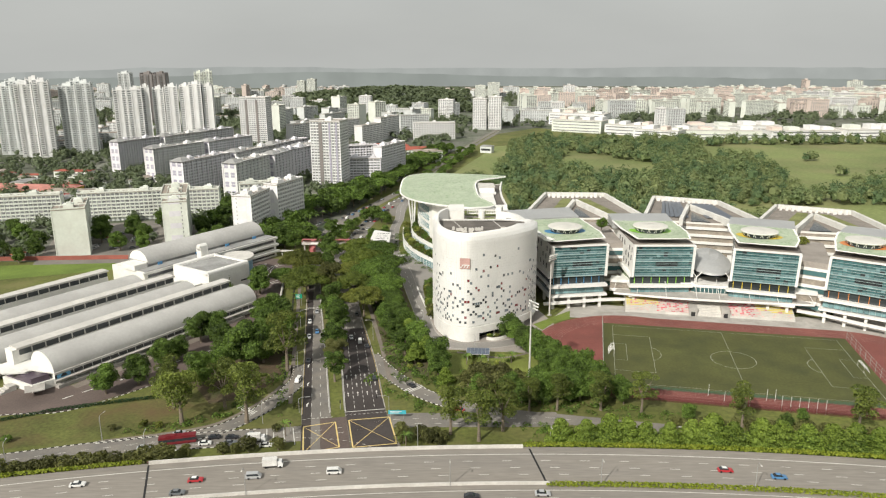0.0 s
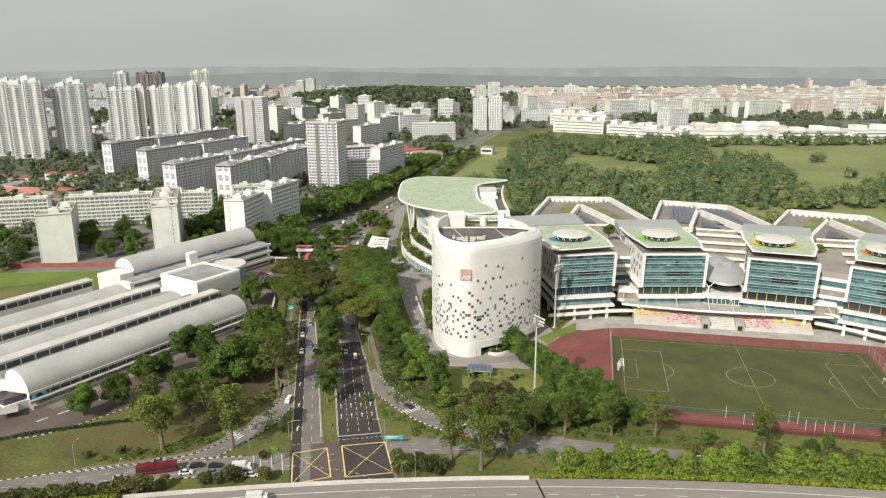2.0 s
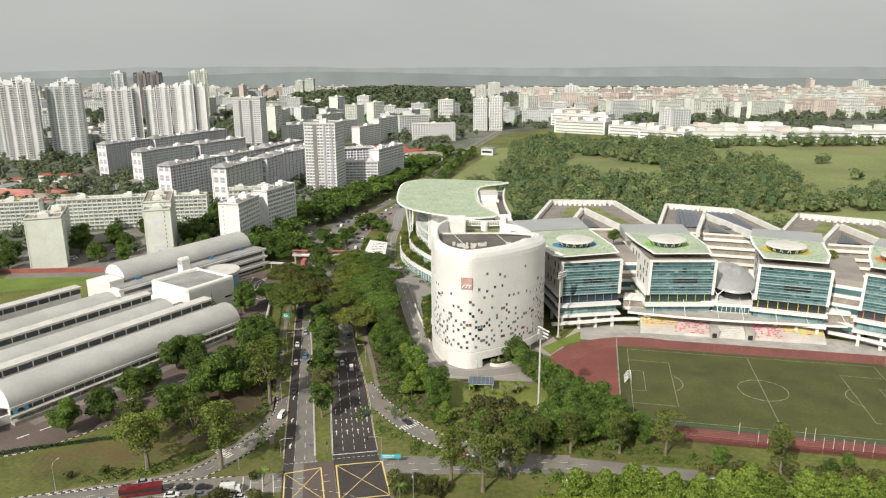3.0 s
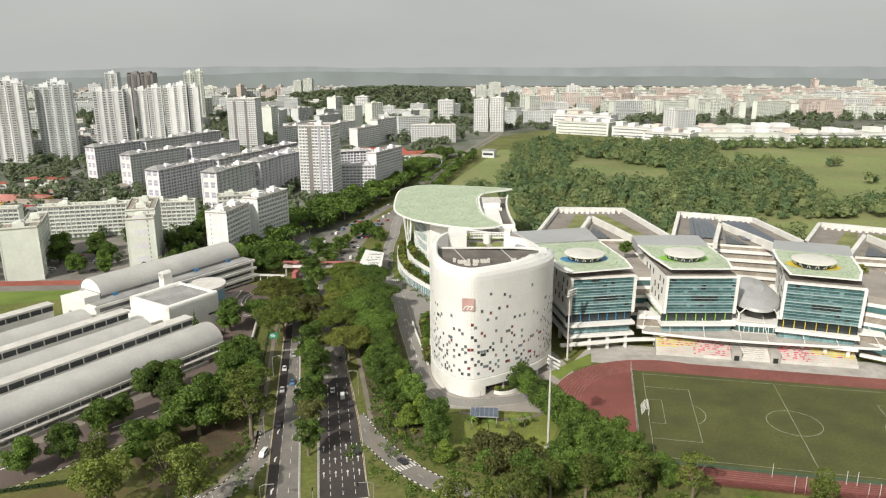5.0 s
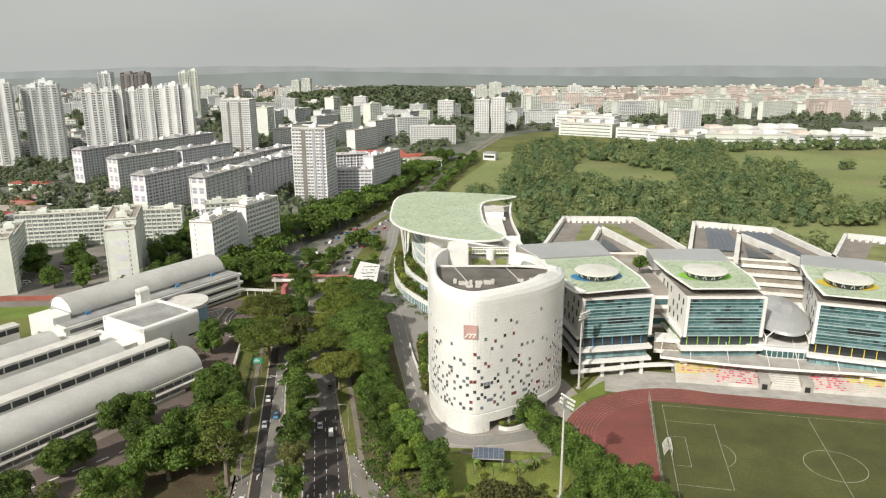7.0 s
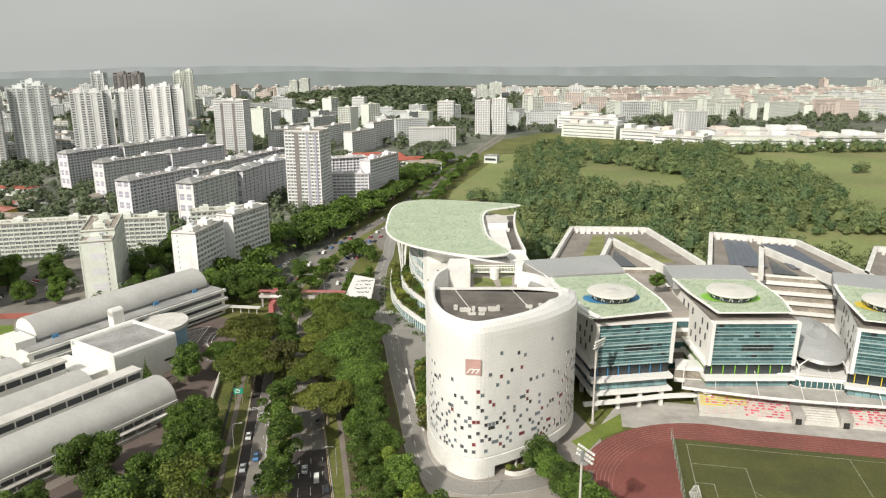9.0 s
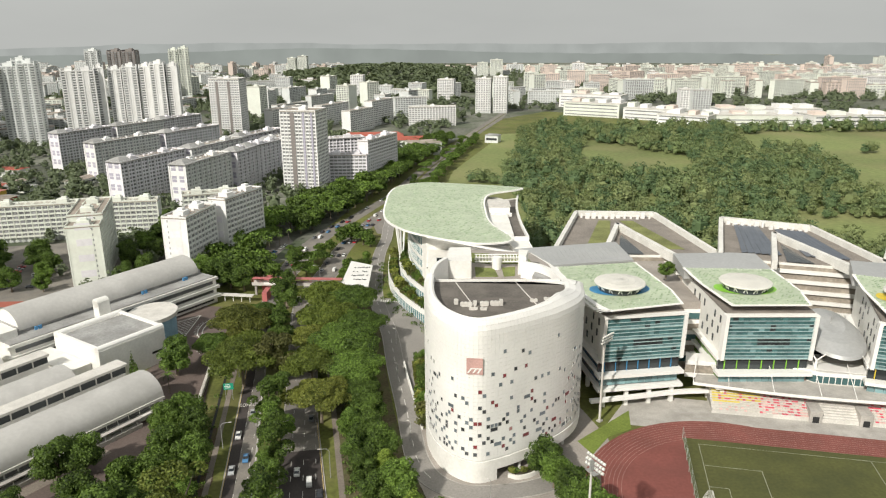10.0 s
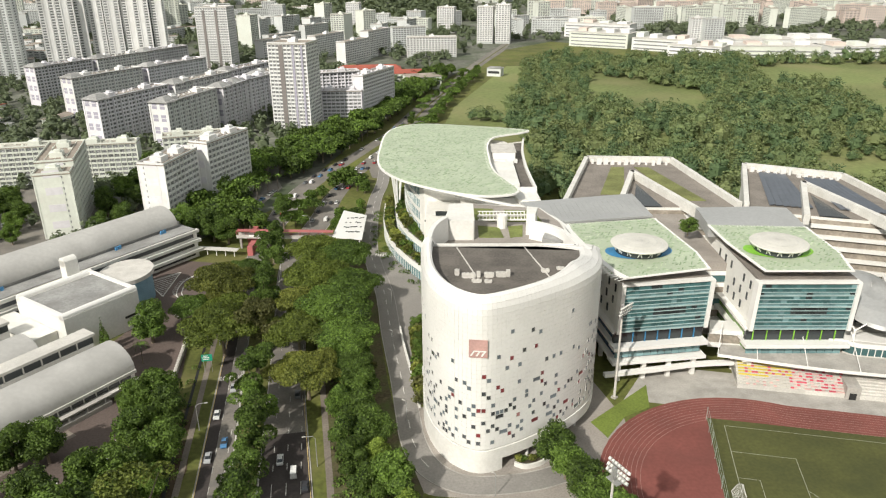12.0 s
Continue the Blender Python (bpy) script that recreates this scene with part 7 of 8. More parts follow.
# tall sparse trees near the junction and along the side road
for x, y, s in ((-94.9, 230.8, 1.2), (-71.9, 231.6, 1.2), (-82.8, 242, 1.0), (-66.9, 275.5, 1.25), (-102.3, 243, 0.9), (1, 223.5, 0.9), (10.6, 219, 0.95), (19.3, 226, 0.85), (30, 240.5, 0.7), (40.3, 241, 0.7), (56.4, 241, 0.72), (71, 239.5, 0.72), (103.5, 228.6, 0.85), (142, 225, 0.8), (164, 214, 0.8), (190, 206, 0.8)):
    plant("tall", x, y, s)
# verge trees by the station
for x, y, s in ((-133, 254.3, 0.82), (-123.8, 262.4, 0.86), (-120.7, 280.6, 0.9), (-116.5, 288, 0.72), (-113.5, 307, 1.15), (-107, 311, 0.9), (-99, 262, 0.9), (-94, 270, 0.95), (-86, 279, 1.5), (-97, 287, 1.05), (-88, 296, 1.05),
                (-83, 299, 1.1), (-79, 284, 0.95), (-85, 318, 1.05), (-86, 334, 1.1), (-96, 335, 0.5)):
    plant("dense", x, y, s)
# median
for x, y, k in ((-74, 428, 1.05), (-72, 414, 0.95), (-70, 400, 1.0), (-67, 387, 0.9), (-63, 369, 1.1), (-61, 354, 0.7), (-57.5, 337, 1.0), (-55, 325, 0.85), (-52, 312, 1.05), (-50.5, 302, 0.75), (-50, 292, 0.95), (-47.5, 278, 0.8), (-45.5, 265, 0.7), (-77, 446, 0.9), (-79, 462, 0.9), (-82, 490, 0.9), (-84, 506, 0.8)):
    plant("median", x, y, k, i=1 if y in (369, 278) else (0, 2)[y % 2])
# rain trees over the road
for x, y, k, i in ((-76, 367, 0.98, 0), (-85, 401, 1.0, 1), (-79, 385, 0.85, 0), (-94, 390, 0.6, 2), (-83, 425, 0.65, 2)):
    plant("rain", x, y, k, i=i)
for x, y, k, i in ((-57, 436, 0.9, 0), (-44, 432, 0.9, 2), (-51, 409, 1.0, 0), (-37, 403, 0.86, 2), (-53, 388, 0.85, 1), (-39, 381, 1.02, 2), (-50, 366, 0.85, 0), (-34, 362, 0.86, 2), (-42.5, 341, 0.98, 1), (-31, 347, 0.75, 2)):
    plant("rain", x, y, k, i=i)
for x, y, k in ((-104, 376, 1.2), (-91, 331, 0.9), (-80, 326, 0.95), (-75, 310, 0.9), (-73, 295, 0.85)):
    plant("dense", x, y, k)
# verge between the main road and the service road
for x, y, s in ((-32, 332, 0.9), (-26, 338, 1.0), (-25, 326, 1.1), (-20, 318, 1.0), (-27, 316, 0.9), (-18, 306, 1.1), (-24, 305, 0.9), (-13, 297, 1.1), (-19, 294, 1.0), (-9, 288, 1.1), (-14, 283, 0.9), (-4, 280, 1.1),
                (-4, 270, 0.9), (-28, 348, 0.7), (-29, 360, 0.7), (-1, 262, 0.75)):
    plant("bright" if int(x * 7 + y) % 5 == 0 else "dense", x, y, s * 0.88)
# grove by the floodlight and the track's west end
for x, y, s in ((12, 254, 0.6), (24, 252, 0.7), (30.5, 305, 0.85), (33.5, 298, 0.85), (36.5, 291, 0.85), (39.5, 284, 0.9), (43, 277, 0.92), (48, 270, 0.95), (53, 263, 1.0), (46, 261, 0.95), (40, 268, 0.85), (58, 256, 0.9), (44, 254, 0.8), (36, 259, 0.7), (35, 247, 0.8), (50, 249, 0.8), (65, 251, 0.65)):
    plant("dense", x, y, s)
plant("dense", 28.5, 311.5, 0.8)
for x, y in ((20, 311), (22.5, 311.2), (25, 312.4), (18.8, 310.8)):
    plant("bush", x, y, 0.7, 0.9)
# layered trees along the expressway
for i in range(27):
    x = 38 + i * 7.0 + R8.uniform(-1.2, 1.2)
    plant("bright", x, ex(x, -8.0)[1] + R8.uniform(-1.0, 1.0), R8.uniform(1.0, 1.28))
# clipped shrubs on the west side
for i in range(30):
    x = -230 + i * 4.8
    plant("shrub", x, ex(x, -9)[1] + R8.uniform(-0.8, 0.8), R8.uniform(0.95, 1.35))
for x, y in ((-92, 208), (-86, 209.5), (-74, 210.5), (-70, 211), (-66, 212), (-56.3, 213), (-6, 217.5), (-9.4, 222), (-1.3, 219), (-4, 221), (-7, 219.5), (-15, 217.5), (-15.8, 222), (-3, 216), (84, 224), (92, 226), (80, 227)):
    plant("shrub", x, y, R8.uniform(0.6, 0.95))
for x, y in ((-108, 229), (-102, 228), (-118, 226), (-150, 218), (-160, 224), (-60, 226), (-56, 243)):
    plant("bush", x, y, 1.0)
# garden and roadside bushes
for i in range(58):
    s = R8.uniform(25, 185)
    plant("bush", *rd(s, R8.uniform(21, 34)), R8.uniform(0.5, 1.0))
for i in range(26):
    plant("bush", R8.uniform(-2, 36), R8.uniform(264, 292), R8.uniform(0.35, 0.9))
for o, z in ((2.6, 5.5), (8.6, 11.5)):
    for x, y, a in along(offset(TIER, o)[6:], 3.2):
        plant("bush", x, y, R8.uniform(1.1, 2.1), z)
for x, y, s in ((-9, 374, 0.45), (-7, 360, 0.5)):
    plant("dense", x, y, s)
plant("dense", 88, 402, 0.55, 30)
plant("bush", 192, 378, 2.0, 27)
# among the flats
for x, y, s in ((-246, 492, 1.0), (-272, 454, 1.0), (-280, 474, 1.0), (-317, 509, 1.0), (-252, 508, 1.1), (-223, 470, 1.0), (-229, 505, 1.0), (-172, 540, 1.2), (-176, 556, 1.2), (-183, 517, 1.0), (-178, 508, 1.0), (-176, 528, 1.1), (-162, 488, 0.9), (-170, 482, 0.9), (-214, 484, 0.8), (-219, 500, 0.8), (-207, 470, 0.7), (-234, 520, 1.0), (-285, 530, 1.1), (-300, 490, 1.0), (-165, 498, 0.9),
                (-168, 520, 1.0), (-222, 540, 1.0), (-129, 483, 1.1), (-120, 478, 1.0), (-112, 474, 1.2), (-104, 470, 1.0), (-135, 478, 0.9), (-275, 440, 0.8), (-292, 452, 0.9), (-180, 575, 1.2), (-160, 590, 1.2), (-150, 600, 1.2), (-165, 610, 1.1)):
    plant("dense", x, y, s)
# along the far road
for line, o, gap, k in ((l_left, -9, 13, 1.05), (r_right, 7, 12, 0.75), (l_left, -21, 13, 1.15), (l_left, -34, 17, 1.15), (r_left, -1.5, 24, 0.6)):
    for x, y, a in along(offset(line, o), gap):
        if 484 < y < (1000 if o > -30 else 700) and not (o == 7 and 500 < y < 640) and not (o == -1.5 and 560 < y < 640) and not (o < -8 and 488 < y < 575 and x > -104):
            plant("road", x + R8.uniform(-2, 2), y + R8.uniform(-4, 4), k * R8.uniform(0.8, 1.2))
for x, y, k in ((-66, 556, 0.85), (-59, 560, 0.95), (-53, 553, 0.8), (-62, 568, 0.7), (-51, 566, 0.6), (-48, 548, 0.6), (-76, 512, 0.7), (-75, 528, 0.75), (-77, 494, 0.7), (-99, 490, 1.0), (-104, 503, 1.0), (-47, 520, 0.5), (-47, 503, 0.5), (-92, 484, 0.8)):
    plant("road", x, y, k)


def wood(name, spots, per, size, seed, m, label, category="trees"):
    """Many far trees as one mass of leaf clumps. spots: (x, y, z, height, radius)."""
    rnd = random.Random(seed)
    out = []
    for i in range(8):
        kinds = ("round", "upright", "round", "umbrella")
        lumps = blobs_for(kinds[i % 4] if i % 4 != 3 else "round", 10, 5, rnd)
        middle = cores(lumps[::9] + [(0, 0, 4.4, 3.8, 3.8, 3.4)], 0.82, seed + i, 3, 5)
        out.append(np.concatenate([clumps(lumps, per, size, seed + i, 0.8), middle]))
    arr = []
    rng = np.random.default_rng(seed)
    for k, (x, y, z, h, r) in enumerate(spots):
        a = rng.uniform(0, 6.28)
        c, s = math.cos(a), math.sin(a)
        q = out[k % 8] * np.array((r / 5, r / 5, h / 10))
        arr.append(np.stack([q[..., 0] * c - q[..., 1] * s + x, q[..., 0] * s + q[..., 1] * c + y, q[..., 2] + z], -1))
    ob = new(name, quads_mesh(name, np.concatenate(arr), m))
    return tagged(ob, label, category, kind="stuff")


GLADE = [(126, 800), (140, 905), (160, 965), (180, 971), (222, 904), (252, 864), (214, 744), (170, 752)]
LEA = [(322, 905), (345, 1030), (432, 1056), (700, 1060), (900, 900), (700, 690), (417, 718), (352, 640), (318, 668), (366, 786), (374, 872)]
LEA2 = [(228, 560), (236, 612), (400, 618), (700, 640), (700, 480), (300, 500)]
WOOD = [(46, 530), (52, 600), (54, 650), (44, 745), (56, 800), (72, 900), (88, 1040), (110, 1095), (520, 1085), (1000, 1085), (1100, 640), (700, 480), (330, 490), (262, 470), (215, 490), (185, 500), (140, 512), (110, 518), (70, 520)]
rw = random.Random(31)
spots = []
while len(spots) < 2450:
    x, y = rw.uniform(40, 720), rw.uniform(475, 1095)
    p = (x, y)
    if x > 0.63 * y + 30 or not inside(p, WOOD) or inside(p, GLADE) or inside(p, LEA) or inside(p, LEA2):
        continue
    r = 3.2 + 6.2 * rw.random() ** 1.6
    spots.append((x, y, 0, r * rw.uniform(1.3, 2.2) + 1.5, r))
for x, y, r in ((448, 894, 9), (440, 890, 7), (455, 899, 7), (422, 776, 8), (430, 780, 6), (27, 742, 9), (34, 750, 8), (20, 748, 7), (38, 738, 7)):
    spots.append((x, y, 0, r * 1.5, r))
# three woodland greens, all lifted for the distance haze
for j, (dk, lt, lb) in enumerate((((0.06, 0.105, 0.05), (0.18, 0.255, 0.115), "dense dark green woodland round the meadow"), ((0.09, 0.13, 0.055), (0.24, 0.305, 0.13), "olive green woodland round the meadow"), ((0.115, 0.145, 0.06), (0.285, 0.335, 0.145), "light yellow-green woodland trees"))):
    wood("woodland", spots[j::3], 270, 0.45, 41 + j, leaf_mat("leaf_wood_tone", dk, lt, 0.0, 0.4), lb)
spots = []
while len(spots) < 900:  # wooded hill across the town
    x, y = rw.uniform(-480, 60), rw.uniform(1640, 2750)
    if any(abs(x - p) < 22 and abs(y - q) < 22 for p, q in used):
        continue
    r = rw.uniform(8, 13)
    hill = 26 * math.exp(-((x + 180) / 220) ** 2 - ((y - 2250) / 380) ** 2)
    spots.append((x, y, hill - 2, r * 1.6, r))
wood("wooded_hill", spots, 80, 1.9, 51, LEAF_WOOD_HAZE, "dark wooded rise beyond the flats")
spots = []
TOWN = [(-900, 520), (-150, 600), (-100, 690), (-60, 860), (30, 1200), (100, 1340), (330, 1300), (1500, 1150), (1900, 2400), (300, 3000), (-1300, 2900), (-1500, 1500)]
road_pts = l_left + r_left


def built(x, y, pad):
    """True where a block of flats stands."""
    for bx, by, ang, L, D in PLOTS:
        if abs(x - bx) + abs(y - by) < 130:
            c, q = math.cos(radians(ang)), math.sin(radians(ang))
            u, v = (x - bx) * c + (y - by) * q, -(x - bx) * q + (y - by) * c
            if abs(u) < L / 2 + pad and abs(v) < D / 2 + pad:
                return True
    return False


solid = [(o.matrix_basis.translation.x, o.matrix_basis.translation.y) for o in scene.objects if o.parent is None and o.name.startswith(("far_block", "works", "house"))]
NEAR_TOWN = [(-470, 560), (-300, 590), (-215, 610), (-150, 590), (-110, 600), (-95, 690), (-62, 860), (-30, 990), (-300, 1120), (-620, 1100)]
while len(spots) < 120:
    x, y = rw.uniform(-430, -160), rw.uniform(425, 610)
    r = rw.uniform(3.5, 6.5)
    if abs(x) > 0.68 * y or built(x, y, r * 0.7) or inside((x, y), [(-262, 430), (-210, 436), (-225, 560), (-300, 545)]) or inside((x, y), [(-330, 380), (-150, 380), (-150, 474), (-206, 440), (-330, 440)]):
        continue
    spots.append((x, y, 0, r * rw.uniform(1.5, 2.0), r))
tries = 0
while len(spots) < 1150 and tries < 20000:
    tries += 1
    x, y = rw.uniform(-620, -30), rw.uniform(560, 1120)
    if abs(x) > 0.66 * y + 30 or not inside((x, y), NEAR_TOWN) or any(abs(x - p) < 13 and abs(y - q) < 16 for p, q in road_pts):
        continue
    r = rw.uniform(4.5, 7.5)
    if built(x, y, r * 0.8) or noise.noise((x * 0.02, y * 0.02, 5)) < -0.22:
        continue
    spots.append((x, y, 0, r * rw.uniform(1.5, 2.0), r))
while len(spots) < 3560:
    x, y = rw.uniform(-1300, 1700), rw.uniform(1050, 2700) if rw.random() < 0.55 else rw.uniform(1000, 1600)
    if abs(x) > 0.64 * y + 40 or not inside((x, y), TOWN) or abs(y - 900) < 400 and any(abs(x - p) < 16 and abs(y - q) < 18 for p, q in road_pts):
        continue
    if any(abs(x - p) < 15 and abs(y - q) < 15 for p, q in solid):
        continue
    if noise.noise((x * 0.006, y * 0.006, 3)) < -0.16:
        continue
    r = rw.uniform(5, 8.5) * (1.0 if y < 1400 else 1.35)
    spots.append((x, y, 0, r * rw.uniform(1.4, 1.9), r))
wood("town_trees", spots, 70, 0.95, 61, LEAF_WOOD_HAZE, "dark green trees between the flats")
# low planting along the expressway
hl = []
for x0, x1, ins, w, h, n in ((-420, -93, -0.8, 1.8, 1.1, 11000), (25, 260, -0.8, 2.0, 1.3, 9000), (30, 260, 21, 2.4, 1.1, 10000), (-420, 28, 19.9, 0.8, 0.3, 4000)):
    blist = []
    for i in range(int((x1 - x0) / 1.6)):
        p = ex(x0 + i * 1.6, ins)
        blist.append((p[0], p[1], 6.0 + h * 0.3, 1.2, w / 2, h * 0.7 * R8.uniform(0.8, 1.2)))
    hl.append(clumps(blist, n, 0.30, int(x1 + ins * 10 + 900)))
tagged(new("hedge", quads_mesh("hedge", np.concatenate(hl), HEDGE)), "low yellow-green hedge along the expressway", "hedge", kind="stuff")
hk = []
for x, y, a in along(curve([(-205, 213), (-157.9, 234.4), (-145.9, 240.3), (-132.5, 244.9), (-111, 251.2)]), 1.5):
    hk.append((x, y, 0.4, 1.1, 0.9, 0.9))
tagged(new("hedge", quads_mesh("hedge", clumps(hk, 6000, 0.22, 12), LEAF_HEDGE)), "dark green clipped hedge on the bank", "hedge", kind="stuff")

# ground cover: ferns, creepers and seedlings under the roadside trees
R9 = random.Random(19)
cover = []
for line, lo, hi, count in ((rslip[4:60], -13, -5.5, 190), (rslip[10:60], 5.5, 12, 150), (offset(slip, 0), -12, -6.5, 60), (l_left[8:36], -9, -5.5, 60), ([rd(20, 24), rd(200, 22)], -4, 9, 260), (TIER[10:], -6, -1, 60),
                           ([ex(x, -10) for x in range(-220, -90, 10)], -5, 4, 150), ([ex(x, -13) for x in range(26, 250, 10)], -5, 5, 240)):
    pts = list(along(line, 0.7))
    for i in range(count):
        x, y, a = R9.choice(pts)
        o, r = R9.uniform(lo, hi), R9.uniform(0.6, 1.7)
        cover.append((x + math.sin(a) * o, y - math.cos(a) * o, r * 0.25, r, r, r * R9.uniform(0.5, 1.0)))
tagged(new("undergrowth", quads_mesh("undergrowth", clumps(cover, 30000, 0.3, 77), LEAF)), "mixed dark green undergrowth below the roadside trees", "plants", kind="stuff")
band = []
for x, y, a in along([ex(x, -29) for x in range(84, 240, 8)], 0.8):
    r = R9.uniform(0.7, 1.8)
    band.append((x + R9.uniform(-1, 1), y + R9.uniform(-2.5, 2.5), r * 0.35, r, r, r * 0.9))
for i in range(26):
    r = R9.uniform(0.6, 1.3)
    band.append((R9.uniform(27, 40), ex(33, -5)[1] + R9.uniform(-2, 3), 3.0, r, r, r))
tagged(new("shrubbery", quads_mesh("shrubbery", clumps(band, 14000, 0.28, 78), LEAF_BROWN)), "reddish-brown shrub band beside the side road", "plants", kind="stuff")
fl = []
for i in range(78):
    x = -92 + i * 1.5
    q = ex(x, -0.5)
    fl.append((q[0], q[1], 6.1, 0.8, 0.35, 0.45))
tagged(new("parapet_flowers", quads_mesh("parapet_flowers", clumps(fl, 2600, 0.17, 79), leaf_mat("leaf_pink", (0.10, 0.06, 0.05), (0.42, 0.20, 0.24)))), "pinkish flowering plants along the flyover parapet", "plants", kind="stuff")
# shrubs between the service road and the hall
for i in range(46):
    t = i / 46
    x, y = -9.0 - 3.4 * t + R9.uniform(-1.0, 1.6), 338 + 50 * t
    plant("bush", x + 1.5, y, R9.uniform(1.1, 2.0))
for x, y, k in ((-8.2, 352, 0.42), (-9.5, 366, 0.45), (-10.5, 384, 0.55)):
    plant("dense", x, y, k)
# dark trees and shrubs between the side road and the track
for x, y, k in ((36, 246, 0.7), (46, 247, 0.8), (57, 246, 0.75), (66, 246, 0.6), (28, 247, 0.7), (86, 233.5, 0.45), (118, 227, 0.45), (126, 232, 0.4), (155, 222, 0.5)):
    plant("dense", x, y, k)
for i in range(10):
    x = 88 + i * 8.5 + R9.uniform(-2, 2)
    plant("shrub", x, ex(x, -24)[1] + R9.uniform(-2, 2), R9.uniform(0.45, 0.8))
for x, y, k in ((12, 266, 1.5), (16.5, 264, 1.3), (21.3, 263, 1.6), (26, 258, 1.4), (28, 251, 1.6), (14.4, 254, 1.5), (20, 256, 1.3), (8, 262, 1.2)):
    plant("shrub", x, y, k)

# ---------- vehicles ----------
TYRE = mat("tyre", (0.02, 0.02, 0.02), 0.9)
CAR_GLASS = glass_mat("car_glass", (0.03, 0.035, 0.04), 0.1)
LAMP_CLEAR = mat("lamp_clear", (0.7, 0.7, 0.66), 0.2)
PAINTS = {"white": (0.75, 0.75, 0.73), "silver": (0.42, 0.43, 0.44), "black": (0.03, 0.03, 0.035), "red": (0.45, 0.03, 0.04), "blue": (0.08, 0.22, 0.42), "grey": (0.16, 0.17, 0.18)}
WHEEL = Geo().tube([(0, -0.11, 0), (0, 0.11, 0)], 0.33, 10).mesh("wheel", [TYRE])


def profile(g, pts, half, top_half, z_top, mi=0):
    """A side outline given as (x, z), pulled across the width and drawn in towards the top."""
    w = lambda z: half + (top_half - half) * max(0, min(1, (z - 0.8) / max(0.1, z_top - 0.8)))
    n = len(pts)
    v = [(x, -w(z), z) for x, z in pts] + [(x, w(z), z) for x, z in pts]
    g.add(v, [tuple(range(n)), tuple(range(2 * n - 1, n - 1, -1))] + [((i + 1) % n, i, n + i, n + (i + 1) % n) for i in range(n)], mi)
    return g


def car(paint, kind="car"):
    names = {"car": "saloon car", "van": "small van", "taxi": "taxi with a white roof"}
    ob = thing("car" if kind != "van" else "van", pose(0, 0, -300), "%s %s with dark windows on the road" % (paint, names[kind]), "car", "vehicles")
    pm = mat("paint_" + paint, PAINTS[paint], 0.3, 0.03, spec=0.6)
    if kind == "van":
        body = profile(Geo(), [(-2.2, 0.3), (2.2, 0.3), (2.25, 0.8), (1.95, 1.05), (1.3, 1.8), (-2.1, 1.85), (-2.25, 1.0)], 0.85, 0.75, 1.85)
        gl_ = profile(Geo(), [(-1.9, 1.1), (1.75, 1.08), (1.25, 1.7), (-1.9, 1.72)], 0.87, 0.80, 1.85)
        roof = Geo()
    else:
        body = profile(Geo(), [(-2.2, 0.3), (2.15, 0.3), (2.2, 0.65), (1.9, 0.82), (0.9, 0.92), (-1.6, 0.95), (-2.15, 0.9)], 0.87, 0.84, 0.95)
        gl_ = profile(Geo(), [(1.0, 0.9), (0.35, 1.42), (-1.0, 1.44), (-1.75, 0.92)], 0.80, 0.62, 1.45)
    part("body", body, [pm], ob)
    part("window_band", gl_, [CAR_GLASS], ob, "dark glazing")
    if kind != "van":
        part("roof", Geo().box(-0.33, 0, 1.42, 1.35, 1.2, 0.06), [pm if kind == "car" else mat("taxi_roof", (0.8, 0.8, 0.78), 0.4)], ob)
    for x in (-1.35, 1.35):
        for y in (-0.78, 0.78):
            part("wheel", WHEEL, None, ob, at=pose(x, y, 0.33))
    return ob


def truck():
    ob = thing("truck", pose(0, 0, -300), "white box lorry with a dark chassis", "truck", "vehicles")
    part("cargo_box", Geo().box(-0.8, 0, 0.9, 4.4, 2.1, 2.1), [mat("truck_white", (0.72, 0.71, 0.68), 0.5)], ob)
    part("cab", profile(Geo(), [(1.6, 0.5), (3.1, 0.5), (3.15, 1.3), (2.8, 2.2), (1.6, 2.25)], 0.98, 0.92, 2.25), [mat("truck_cab", (0.75, 0.75, 0.74), 0.4)], ob)
    part("windscreen", Geo().box(2.95, 0, 1.35, 0.25, 1.7, 0.7), [CAR_GLASS], ob)
    part("chassis", Geo().box(0, 0, 0.45, 5.6, 1.6, 0.4), [TYRE], ob)
    for x in (-2.0, 2.3):
        for y in (-0.9, 0.9):
            part("wheel", WHEEL, None, ob, at=pose(x, y, 0.4))
    return ob


def bus():
    ob = thing("bus", pose(0, 0, -300), "long dark red city bus", "bus", "vehicles")
    red = mat("bus_red", (0.17, 0.02, 0.026), 0.35)
    part("body", Geo().box(0, 0, 0.35, 12, 2.5, 0.9).box(0, 0, 2.2, 12, 2.5, 0.8), [red], ob)
    part("window_band", Geo().box(0, 0, 1.25, 11.9, 2.46, 0.95), [CAR_GLASS], ob)
    part("roof_unit", Geo().box(-2, 0, 3.0, 3.2, 1.8, 0.3), [red], ob)
    for x in (-3.6, 3.6):
        for y in (-1.1, 1.1):
            part("wheel", WHEEL, None, ob, at=pose(x, y, 0.45))
    return ob


FLEET = {k: car(k) for k in PAINTS}
FLEET["taxi"] = car("red", "taxi")
FLEET["van"] = car("white", "van")
FLEET["greyvan"] = car("silver", "van")
FLEET["truck"], FLEET["bus"] = truck(), bus()
_parked = set()


def park(kind, x, y, heading, z=0.07):
    m = pose(x, y, z, 0, 0, heading)
    if kind not in _parked:
        _parked.add(kind)
        FLEET[kind].matrix_basis = m
        return FLEET[kind]
    return copy_thing(FLEET[kind], m)


